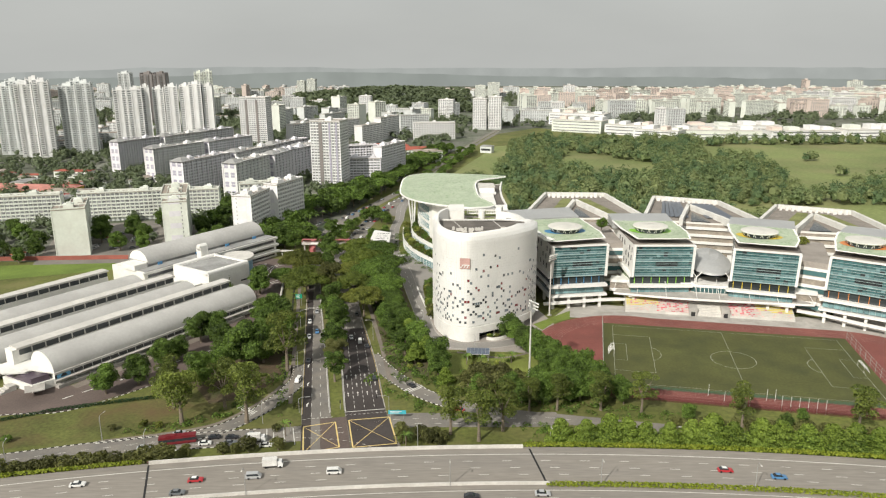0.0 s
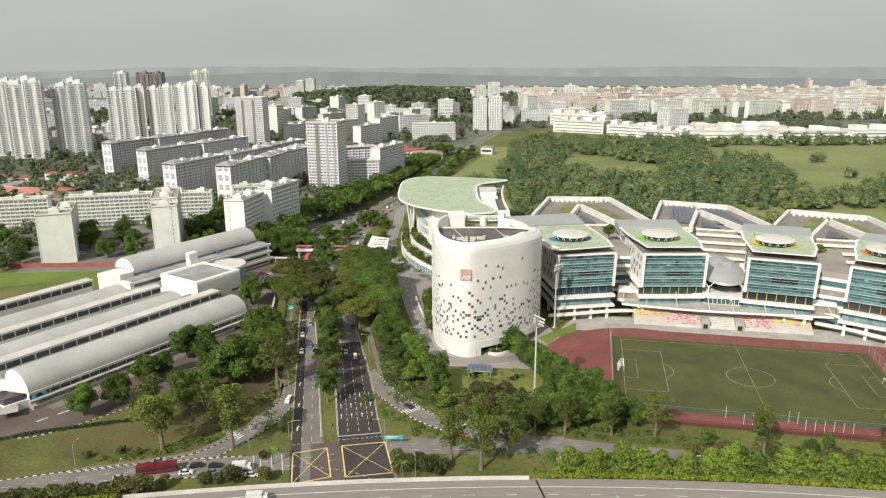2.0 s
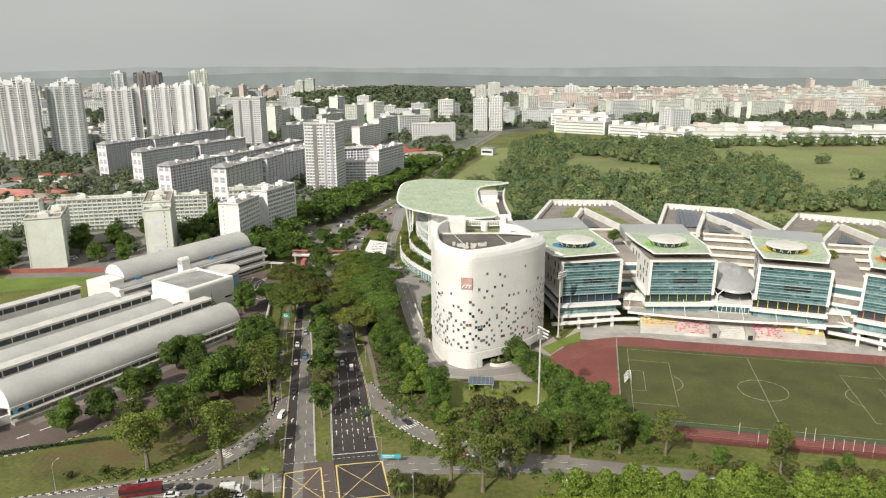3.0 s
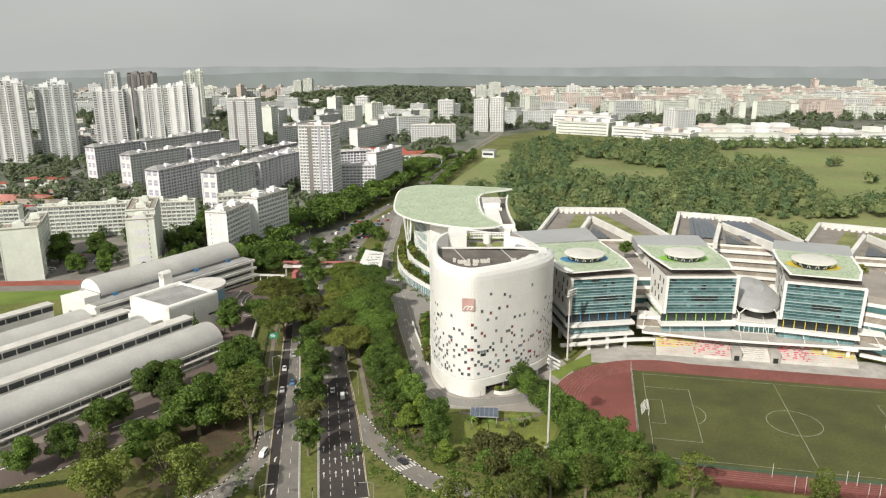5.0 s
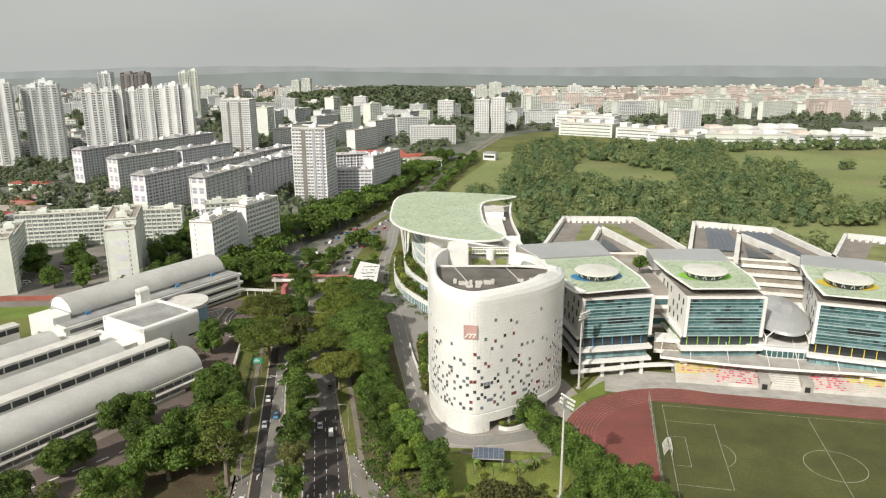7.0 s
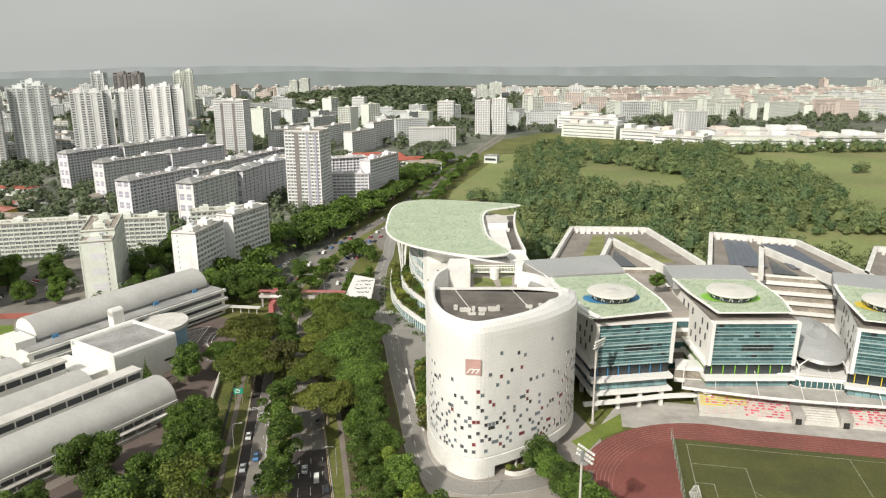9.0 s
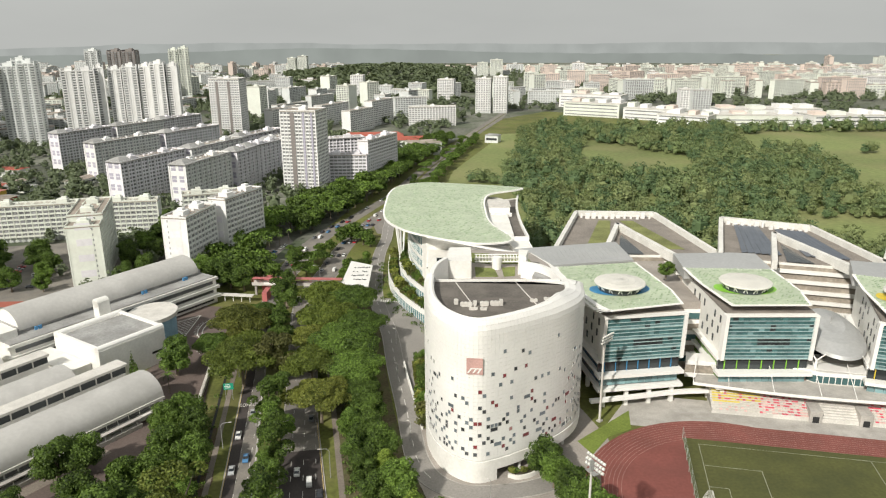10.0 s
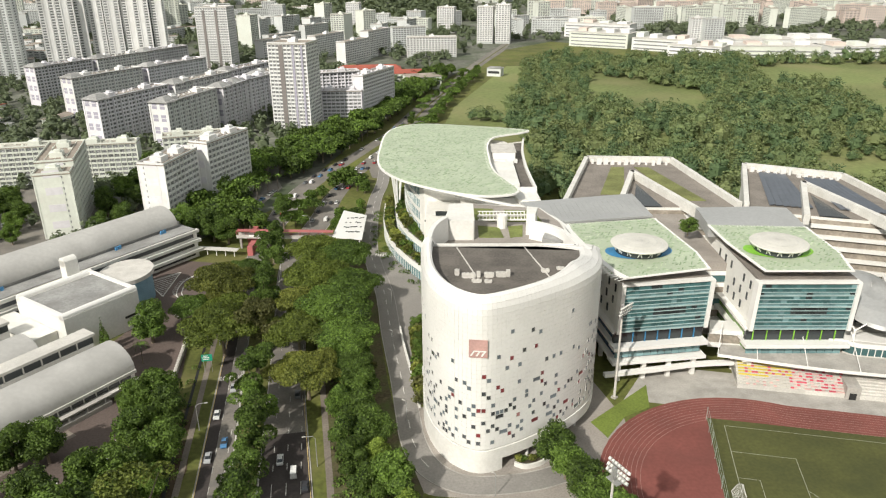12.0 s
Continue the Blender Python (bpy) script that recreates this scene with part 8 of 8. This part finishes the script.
for kind, x, ins in (("taxi", -76, 12.0), ("greyvan", -59, 12.4), ("truck", -54, 7.0), ("van", -35, 12.3), ("grey", -80, 18.0), ("taxi", 84, 12.0), ("blue", 99, 14.4), ("silver", 27, 26.0), ("black", 6, 27.0), ("white", -110, 9.0)):
    p, q = ex(x, ins), ex(x + 4, ins)
    park(kind, p[0], p[1], math.degrees(math.atan2(q[1] - p[1], q[0] - p[0])), 6.02)
for kind, x, y, h in (("bus", -91.5, 217.5, 14), ("black", -80, 220.5, 12), ("white", -82, 216.5, 12), ("silver", -101.5, 213.5, 14), ("black", -74, 220.5, 8), ("grey", -73.5, 216.8, 8), ("grey", -67.5, 222.2, 6), ("truck", -65, 218.5, 6), ("white", -61, 215.3, 4), ("silver", -93, 223.2, 24), ("blue", -104, 209.5, 14)):
    park(kind, x, y, h)
road_head = 99.96
for kind, s, o, back_ in (("van", 29, -17.6, 1), ("white", 96, -13.8, 1), ("silver", 76, -13.8, 1), ("black", 48, -13.8, 1), ("grey", 103, 9.5, 0), ("black", 60, 12.2, 0), ("white", 72, 5.5, 0), ("black", 26, 12.8, 0), ("silver", 110, -10.4, 1), ("greyvan", 165, -13.0, 1), ("van", 66, 9.2, 0), ("grey", 150, 5.0, 0), ("black", 190, -12.0, 1), ("silver", 205, 6.0, 0), ("blue", 82, -10.2, 1)):
    x, y = rd(s, o)
    park(kind, x, y, road_head + (180 if back_ else 0) - (18 if kind == "van" and o < -16 else 0))
park("black", -14.5, 261, 127)
park("red", 4, 240.5, 152)
rf = random.Random(3)
for line, o, flip in ((l_left, 2.6, 1), (l_left, 6.0, 1), (r_left, 2.5, 0), (r_left, 6.0, 0), (r_left, 9.0, 0)):
    for x, y, a in along(offset(line, o), 14):
        if 495 < y < 760 and rf.random() < 0.62:
            park(rf.choice(("white", "silver", "black", "grey", "van", "taxi", "blue", "black")), x, y, math.degrees(a) + 180 * flip)
for row, (x0, y0, dx, dy, n, h) in enumerate(((-253, 470, -0.7, 4.6, 12, 20), (-243, 474, -0.9, 4.4, 10, 20), (-229, 470, -1.3, 4.4, 12, 20), (-216, 472, -1.6, 4.5, 11, 20), (-114, 500, 1.2, 4.6, 12, 75))):
    for i in range(n):
        if rf.random() < 0.72:
            park(rf.choice(("white", "silver", "black", "grey", "white", "silver", "van", "blue", "red")), x0 + dx * i, y0 + dy * i, h + rf.uniform(-3, 3))

# ---------- street furniture ----------
def street_lamp(x, y, heading, h=10.0, arm=2.5, z=0.0):
    ob = thing("street_lamp", pose(x, y, z, 0, 0, heading), "tall grey street lamp with a curved arm", "lamp", "street lamps")
    part("pole", Geo().tube([(0, 0, 0), (0, 0, h * 0.9), (arm * 0.25, 0, h * 0.98), (arm, 0, h)], [0.14, 0.09, 0.08, 0.06], 8), [STEEL], ob)
    part("lamp_head", Geo().box(arm + 0.4, 0, h - 0.08, 1.0, 0.3, 0.16, taper=0.7), [PALE_CONCRETE], ob, "pale lamp head")
    return ob


for x, y, h_, z in ((34, 213.5, 270, 0), (73, 211.5, 0, 0), (113, 208, 0, 0), (-10, 215, 270, 0), (-118, 219, 80, 0), (-98, 207, 100, 0), (-140, 201, 100, 0), (-66, 231, 300, 0), (150, 202, 0, 0), (-176, 205, 80, 0)):
    street_lamp(x, y, h_, 9.5, 2.4, z)
for s in (68, 112, 156, 200, 244):
    street_lamp(*rd(s, 15.4 if s < 100 else 13), 190)
for s in (40, 90, 140, 190):
    street_lamp(*rd(s, -18), 10, 9.0)
for x in (-60, 0, 45, 90, 140):
    street_lamp(*ex(x, 20.9), 270, 9.0, 1.6, 6.0)
for x, y in ((12, 298.5), (-12, 330), (-19, 372), (-22, 405)):
    street_lamp(x, y, 150, 7.0, 0.6)


def floodlight(x, y, heading):
    ob = thing("floodlight_mast", pose(x, y, 0, 0, 0, heading), "tall pale floodlight mast with tilted lamp racks", "floodlight", "floodlight masts")
    part("pole", Geo().tube([(0, 0, 0), (0, 0, 15), (0, 0, 31.0)], [0.42, 0.34, 0.24], 12), [PALE_CONCRETE], ob)
    part("base", Geo().box(0, 0, 0, 1.6, 1.6, 0.5), [CONCRETE], ob)
    rk = part("rack", Geo().tube([(-2.8, 0.5, 29.4), (2.8, 0.5, 29.4)], 0.1, 6).tube([(-2.8, 0.5, 30.6), (2.8, 0.5, 30.6)], 0.1, 6).tube([(-2.8, 0.9, 31.8), (2.8, 0.9, 31.8)], 0.1, 6).box(0, 0, 29.0, 0.5, 0.8, 2.9).box(0, 0.2, 28.6, 3.2, 1.4, 0.12), [STEEL], ob, "steel rack")
    lm = Geo().box(0, 0, -0.3, 0.62, 0.5, 0.6, taper=0.8).mesh("lamp", [LAMP_CLEAR])
    for r in range(3):
        for c in range(7):
            part("lamp", lm, None, rk, at=pose(-2.7 + c * 0.9, 0.95 + 0.2 * r, 29.5 + r * 1.15, -35))
    return ob


floodlight(33.2, 270, 300)
floodlight(51.0, 342, 225)


def goal(a, flip):
    x, y = fd(a, 0)
    ob = thing("goal", pose(x, y, 0.08, 0, 0, math.degrees(math.atan2(FE.y, FE.x)) + (180 if flip else 0)), "white football goal with a net", "goal", "goals")
    part("frame", Geo().tube([(0, -3.66, 0), (0, -3.66, 2.44), (0, 3.66, 2.44), (0, 3.66, 0)], 0.09, 6).tube([(0, -3.66, 2.44), (-1.2, -3.66, 2.3), (-2.4, -3.66, 0), (-2.4, 3.66, 0), (-1.2, 3.66, 2.3), (0, 3.66, 2.44)], 0.06, 6), [WHITE_CLAD], ob)
    net = Geo()
    for i in range(25):
        yy = -3.66 + i * 0.305
        net.tube([(0, yy, 2.44), (-1.2, yy, 2.3), (-2.4, yy, 0)], 0.025, 3, cap=False)
    for k in range(7):
        t = k / 6
        net.tube([(-1.2 - 1.2 * t, -3.66, 2.3 - 2.3 * t), (-1.2 - 1.2 * t, 3.66, 2.3 - 2.3 * t)], 0.025, 3, cap=False)
    tagged(part("net", net, [WHITE_CLAD], ob, "white net"), kind="stuff")
    return ob


goal(-50.0, False)
goal(50.0, True)

# fences
def fence(name, line, h, step, m, label, rails=2, mesh_m=None):
    ob = thing(name, pose(0, 0, 0), label, "fence", "fences")
    post = Geo().box(0, 0, 0, 0.1, 0.1, h).mesh("post", [m])
    for x, y, a in along(line, step):
        part("post", post, None, ob, at=pose(x, y, 0.05, 0, 0, math.degrees(a)))
    rg_ = Geo()
    for k in range(rails):
        z = h * (k + 1) / rails
        for p, q in zip(line, line[1:]):
            rg_.tube([(*p, z), (*q, z)], 0.045, 4)
    part("rail", rg_, [m], ob)
    if mesh_m:
        wires = Geo()
        for x, y, a in along(line, 0.3):
            wires.box(x, y, 0.05, 0.13, 0.05, h, a)
        tagged(part("bar", wires, [mesh_m], ob, "fence bars"), kind="stuff")
    return ob


DARK_RED = mat("fence_red", (0.13, 0.035, 0.035), 0.7)
GREEN_NET = mat("fence_green", (0.07, 0.14, 0.09), 0.7)
fence("track_fence", [fd(-58, -46), fd(20, -46), fd(85, -46)], 2.4, 3.0, DARK_RED, "dark red railing along the track", 2, DARK_RED)
fence("pitch_fence", [fd(-55, -36), fd(55, -36)], 1.4, 5.0, GREEN_NET, "low green fence along the pitch", 2, GREEN_NET)
fence("ball_fence", [fd(-54.8, 34), fd(-54.8, -34)], 4.5, 6.0, mat("fence_grey", (0.35, 0.4, 0.36), 0.6), "tall grey ball-stop fence behind the goal", 3)
fence("ball_fence", [fd(54.8, 34), fd(54.8, -34)], 4.5, 6.0, mat("fence_grey", (0.35, 0.4, 0.36), 0.6), "tall grey ball-stop fence behind the far goal", 3)
def pole(x, y, h):
    ob = thing("pole", pose(x, y, 0), "slim white pole beside the track", "pole", "white poles")
    part("shaft", Geo().tube([(0, 0, 0), (0, 0, h)], [0.08, 0.06], 8), [WHITE_CLAD], ob)
    part("cap", Geo().tube([(0, 0, h), (0, 0, h + 0.2)], 0.1, 8), [WHITE_CLAD], ob)


for a, b, h in ((-15.5, -37.5, 4.5), (5.5, -37.5, 4.5), (8.5, -37.5, 4.5), (-11, -45, 5.5), (-8, -45, 5.5), (-5, -45, 5.5), (-2, -45, 5.5), (9, -45, 5.5), (12, -45, 5.5), (15, -45, 5.5), (18, -45, 5.5), (21, -45, 5.5), (24, -45, 5.5)):
    pole(*fd(a, b), h)

# footbridge and its white canopy
fb = thing("footbridge", pose(0, 0, 0), "covered footbridge with red roof edge over the road", "bridge")
RED_PAINT = mat("bridge_red", (0.44, 0.14, 0.135), 0.6, 0.12, 0.2, 2, 0.12)
line = [(-98, 465.5), (-60, 464), (-53, 463.4)]
part("deck", Geo().prism(offset(line, 1.6) + offset(line, -1.6)[::-1], 5.4, 6.0), [PALE_CONCRETE], fb)
part("roof", Geo().prism(offset(line, 1.5) + offset(line, -1.5)[::-1], 8.7, 8.9), [RED_PAINT], fb, "flat red roof")
rl = Geo()
for o in (1.6, -1.6):
    l2 = offset(line, o)
    rl.ribbon(lift(l2, 6.0), lift(l2, 7.1))
part("railing", rl, [mat("bridge_rail", (0.5, 0.47, 0.44), 0.6)], fb, "pale railing panels")
part("banner", Geo().box(-85, 463.2, 6.0, 14, 0.15, 1.2, -0.04), [WHITE_CLAD], fb, "long white banner")
bp_ = Geo()
for x, y, a in along(line, 4.2):
    bp_.box(x, y + 1.5, 6.0, 0.15, 0.15, 2.6).box(x, y - 1.5, 6.0, 0.15, 0.15, 2.6)
part("roof_post", bp_, [RED_PAINT], fb, "thin red posts")
for x, y in ((-96.5, 465.4), (-77, 464.7), (-56, 463.7)):
    part("pier", Geo().box(x, y, 0, 0.9, 1.6, 5.4), [CONCRETE], fb)
part("stair_house", Geo().box(-90, 459.5, 0, 2.4, 8, 4.5), [RED_PAINT], fb, "red stair housing")
part("stair_house", Geo().box(-93, 474, 0, 2.4, 12, 5.4), [RED_PAINT], fb, "long red stair housing")
kite = thing("entrance_canopy", pose(0, 0, 0), "white tilted canopy with small dark slots", "canopy")
KT = [(-52.4, 495), (-40.2, 488), (-39.2, 457), (-53, 460)]
kz = lambda x, y: 7.4 + 0.02 * (y - 455)
part("roof", Geo().prism(KT, lambda x, y: kz(x, y) - 0.5, kz), [WHITE_CLAD], kite)
ks = Geo()
rk_ = random.Random(2)
for r in range(4):
    for c in range(9):
        if rk_.random() < 0.8:
            x, y = -49 + c * 0.95 + rk_.uniform(-0.2, 0.2), 466 + r * 6 + rk_.uniform(-0.6, 0.6)
            ks.add([(x + u, y + v, kz(x, y) + 0.09) for u, v in ((-0.4, -0.7), (0.4, -0.7), (0.4, 0.7), (-0.4, 0.7))], ((0, 1, 2, 3),))
part("slot", ks, [BLACK], kite, "dark slots")
for x, y in ((-50.5, 491), (-41.5, 486), (-40.5, 459), (-51.5, 462), (-46, 475)):
    part("column", Geo().box(x, y, 0, 0.5, 0.5, kz(x, y) - 0.5), [WHITE_CLAD], kite)
bs = thing("bus_stop", pose(-44, 450, 0, 0, 0, 0), "flat pale bus stop shelter", "shelter")
part("roof", Geo().box(0, 0, 3.0, 12, 3.2, 0.3), [PALE_CONCRETE], bs)
for x in (-5, 0, 5):
    part("post", Geo().box(x, 1, 0, 0.25, 0.25, 3.0), [STEEL], bs)
cw = thing("covered_walk", pose(-112, 457, 0, 0, 0, -8), "low covered walkway with pale roof by the station", "shelter")
part("roof", Geo().box(0, 0, 3.2, 34, 3.4, 0.35), [PALE_CONCRETE], cw)
for i in range(8):
    part("post", Geo().box(-15 + i * 4.3, 0, 0, 0.3, 0.3, 3.2), [WHITE_CLAD], cw)

# signs
gs = thing("road_sign", pose(*rd(122, -19.5), 0, 0, 0, 10), "green overhead direction sign on two posts", "sign", "road signs")
part("panel", Geo().box(0, 0, 4.2, 3.4, 0.15, 2.4), [mat("sign_green", (0.02, 0.30, 0.19), 0.5)], gs)
gb_ = Geo()
for z, w in ((6.0, 1.4), (5.4, 2.2), (4.8, 1.8)):
    gb_.box(-0.3, -0.1, z, w, 0.04, 0.25)
part("bar", gb_, [WHITE_CLAD], gs, "pale unreadable lines")
for x in (-1.2, 1.2):
    part("post", Geo().tube([(x, 0.1, 0), (x, 0.1, 6.6)], 0.09, 6), [STEEL], gs)
bs2 = thing("road_sign", pose(*rd(-9, 18.5), 0, 0, 0, 0), "teal direction board on posts at the junction", "sign", "road signs")
part("panel", Geo().box(0, 0, 2.0, 6.4, 0.15, 1.5), [mat("sign_teal", (0.06, 0.38, 0.46), 0.5)], bs2)
part("bar", Geo().box(-0.5, -0.1, 2.9, 4.2, 0.04, 0.22).box(-0.8, -0.1, 2.4, 3.4, 0.04, 0.22), [WHITE_CLAD], bs2, "pale unreadable lines")
for x in (-2.4, 2.4):
    part("post", Geo().tube([(x, 0.1, 0), (x, 0.1, 3.4)], 0.08, 6), [STEEL], bs2)


def lettering(text, m, size):
    cu = bpy.data.curves.new("lettering", "FONT")
    cu.body, cu.size, cu.align_x = text, size, "CENTER"
    cu.materials.append(PAINT_WHITE)
    return tagged(new("road_lettering", cu), "white painted word on the asphalt lane", "road marking", kind="structure"), m


for o in (-13.9, -10.4):
    ob_, _ = lettering("SLOW", None, 2.6)
    x, y = rd(116, o)
    ob_.matrix_basis = pose(x, y, 0.1, 0, 0, math.degrees(math.atan2(RV.y, RV.x))) @ Matrix.Diagonal((0.55, 1.25, 1, 1))


def traffic_light(x, y, heading, arm):
    ob = thing("traffic_light", pose(x, y, 0, 0, 0, heading), "grey traffic signal post with dark heads", "traffic light", "traffic lights")
    part("post", Geo().tube([(0, 0, 0), (0, 0, 5.6), (arm * 0.3, 0, 6.2), (arm, 0, 6.3)], 0.1, 8) if arm else Geo().tube([(0, 0, 0), (0, 0, 3.6)], 0.09, 8), [STEEL], ob)
    part("signal_head", Geo().box(arm, 0, 5.4 if arm else 2.6, 0.4, 0.35, 1.1), [BLACK], ob)
    return ob


traffic_light(*rd(2, -16.5), 5, 4.5)
traffic_light(*rd(2, -1.5), 5, 0)
traffic_light(*rd(-2, 16.2), 190, 4.5)
traffic_light(*rd(-20, 19), 100, 0)
traffic_light(-55, 226, 200, 0)

# solar shelter in the tower garden
ss = thing("solar_shelter", pose(13, 289, 0, 0, 0, -4), "small garden shelter with solar panel roof", "shelter")
part("roof", Geo().box(0, 0, 3.0, 10, 7, 0.25), [mat("solar_frame", (0.4, 0.4, 0.4), 0.5)], ss)
sm = Geo().box(0, 0, 0, 1.5, 1.5, 0.08).mesh("solar_panel", [mat("solar_blue", (0.10, 0.13, 0.18), 0.3)])
for i in range(6):
    for j in range(4):
        part("solar_panel", sm, None, ss, at=pose(-4.1 + i * 1.64, -2.55 + j * 1.68, 3.27))
for x in (-4.4, 4.4):
    for y in (-3, 3):
        part("post", Geo().box(x, y, 0, 0.25, 0.25, 3.0), [STEEL], ss)
part("bench", Geo().box(0, 1.8, 0, 7, 0.5, 0.45), [PAVING], ss)
# retaining walls along the service road
rwall = Geo()
wline = curve([(-8.5, 336.5), (-10, 345), (-12, 356), (-15.5, 374), (-17.5, 386)], 6)
a, b = offset(wline, 0.3), offset(wline, -0.3)
rwall.prism(a + b[::-1], 0, 1.3)
structure("retaining_wall", rwall, WHITE_WALL, "low white retaining wall beside the service road", "wall")
structure("ramp_wall", Geo().prism([(-87.5, 345), (-86.5, 345), (-93.8, 390), (-95, 390)], 0, 1.4), PALE_CONCRETE, "pale balustrade along the station ramp", "wall")
rbal = Geo()
for x, y, a in along([(-87, 345), (-94.4, 390)], 1.6):
    rbal.box(x, y, 1.4, 0.5, 0.7, 0.9, a)
structure("balustrade", rbal, PALE_CONCRETE, "pale balustrade blocks along the ramp", "wall", kind="stuff")


def palm(x, y, h, seed):
    ob = thing("palm", pose(x, y, 0, 0, 0, seed * 40), "slender palm with drooping fronds", "palm", "palms")
    part("trunk", Geo().tube([(0, 0, 0), (0.15, 0, h * 0.5), (0.1, 0, h)], [0.22, 0.15, 0.12], 7), [BARK], ob)
    fr = Geo()
    rnd = random.Random(seed)
    for i in range(11):
        a = i * 2 * math.pi / 11 + rnd.uniform(-0.2, 0.2)
        c, s = math.cos(a), math.sin(a)
        pts = [(0.1, 0.0), (0.9, 0.7), (1.9, 0.75), (2.7, 0.1), (3.0, -0.6)]
        left = [(0.1 + c * u - s * 0.28 * (1 - k / 5), s * u + c * 0.28 * (1 - k / 5), h + w) for k, (u, w) in enumerate(pts)]
        right = [(0.1 + c * u + s * 0.28 * (1 - k / 5), s * u - c * 0.28 * (1 - k / 5), h + w - 0.1) for k, (u, w) in enumerate(pts)]
        fr.ribbon(left, right)
    part("fronds", fr, [LEAF], ob)
    return ob


for i, (x, y, h) in enumerate(((-102, 362, 7), (-107, 353, 7), (-115, 341, 7), (-122, 332, 7), (8, 282, 4), (14, 279, 4.5), (22, 281, 4), (27, 284, 4), (-56, 222, 5), (-14, 214, 5), (-112, 510, 8), (-109, 522, 8), (-106, 534, 8), (-103, 546, 8), (-100, 558, 8))):
    palm(x, y, h, i)


def conifer(x, y, h):
    ob = thing("conifer", pose(x, y, 0), "narrow dark conifer beside the station hall", "tree", "conifers")
    part("trunk", Geo().tube([(0, 0, 0), (0, 0, h * 0.95)], [0.25, 0.05], 7), [BARK], ob)
    bl = [(0, 0, h * (0.15 + 0.8 * i / 9), 1.7 * (1 - i / 10), 1.7 * (1 - i / 10), 0.9) for i in range(10)]
    part("crown", quads_mesh("crown", clumps(bl, 700, 0.35, int(h * 10)), LEAF), None, ob)


conifer(-119, 372, 12)
conifer(-117, 370, 9)
conifer(-147, 372, 8)

# market hall, shop rows and school roofs among the flats
def pitched(name, x, y, ang, L, D, h, roof_h, wall_m, roof_m, label, cat="building"):
    ob = thing(name, pose(x, y, 0, 0, 0, ang), label, cat)
    part("wall", Geo().box(0, 0, 0, L, D, h), [wall_m], ob)
    rf_ = Geo()
    hl_, hd = L / 2 + 0.8, D / 2 + 0.8
    rf_.add([(-hl_, -hd, h), (hl_, -hd, h), (hl_, hd, h), (-hl_, hd, h), (-hl_ + D * 0.3, 0, h + roof_h), (hl_ - D * 0.3, 0, h + roof_h)], ((0, 1, 5, 4), (1, 2, 5), (2, 3, 4, 5), (3, 0, 4), (3, 2, 1, 0)))
    part("roof", rf_, [roof_m], ob)
    part("window_band", Geo().box(0, -D / 2, h * 0.35, L - 3, 0.3, h * 0.3), [WINDOW_DARK], ob, "dark openings")
    return ob


pitched("market_hall", -405, 680, -8, 95, 34, 7, 3.5, mat("market_yellow", (0.62, 0.42, 0.08), 0.7), mat("market_roof", (0.50, 0.22, 0.18), 0.7), "market hall with red-pink roof and yellow wall")
pitched("market_hall", -352, 655, -8, 40, 22, 8, 2.5, mat("market_red", (0.42, 0.07, 0.06), 0.7), ROOF_FLAT, "low hall with red wall")
pitched("shop_row", -90, 985, 6, 70, 22, 9, 4, FLAT_CREAM, RED_TILE, "shop row with dark red tiled roof")
pitched("shop_row", -45, 960, 6, 40, 18, 8, 3.5, FLAT_CREAM, RED_TILE, "low building with red tiled roof")
pitched("hall", -28, 905, 18, 34, 26, 13, 2, FLAT_CREAM, ROOF_FLAT, "cream hall with flat pyramid roof beside the road")
pitched("hall", 52, 985, -20, 16, 12, 9, 1.5, FLAT_GREY, ROOF_GREY, "small grey hut at the meadow edge")
pitched("pavilion", -282, 452, 0, 6, 6, 3, 2, FLAT_CREAM, RED_TILE, "small pavilion with red roof")
rl_ = random.Random(44)
for i in range(26):
    x, y = rl_.uniform(-520, -300), rl_.uniform(600, 790)
    pitched("low_house", x, y, rl_.choice((-8, 82)), rl_.uniform(14, 40), rl_.uniform(9, 16), rl_.uniform(4, 8), 1.2, FLAT_CREAM, (ROOF_FLAT, ROOF_GREY, RED_TILE)[i % 3], "low town building with a grey or red roof")
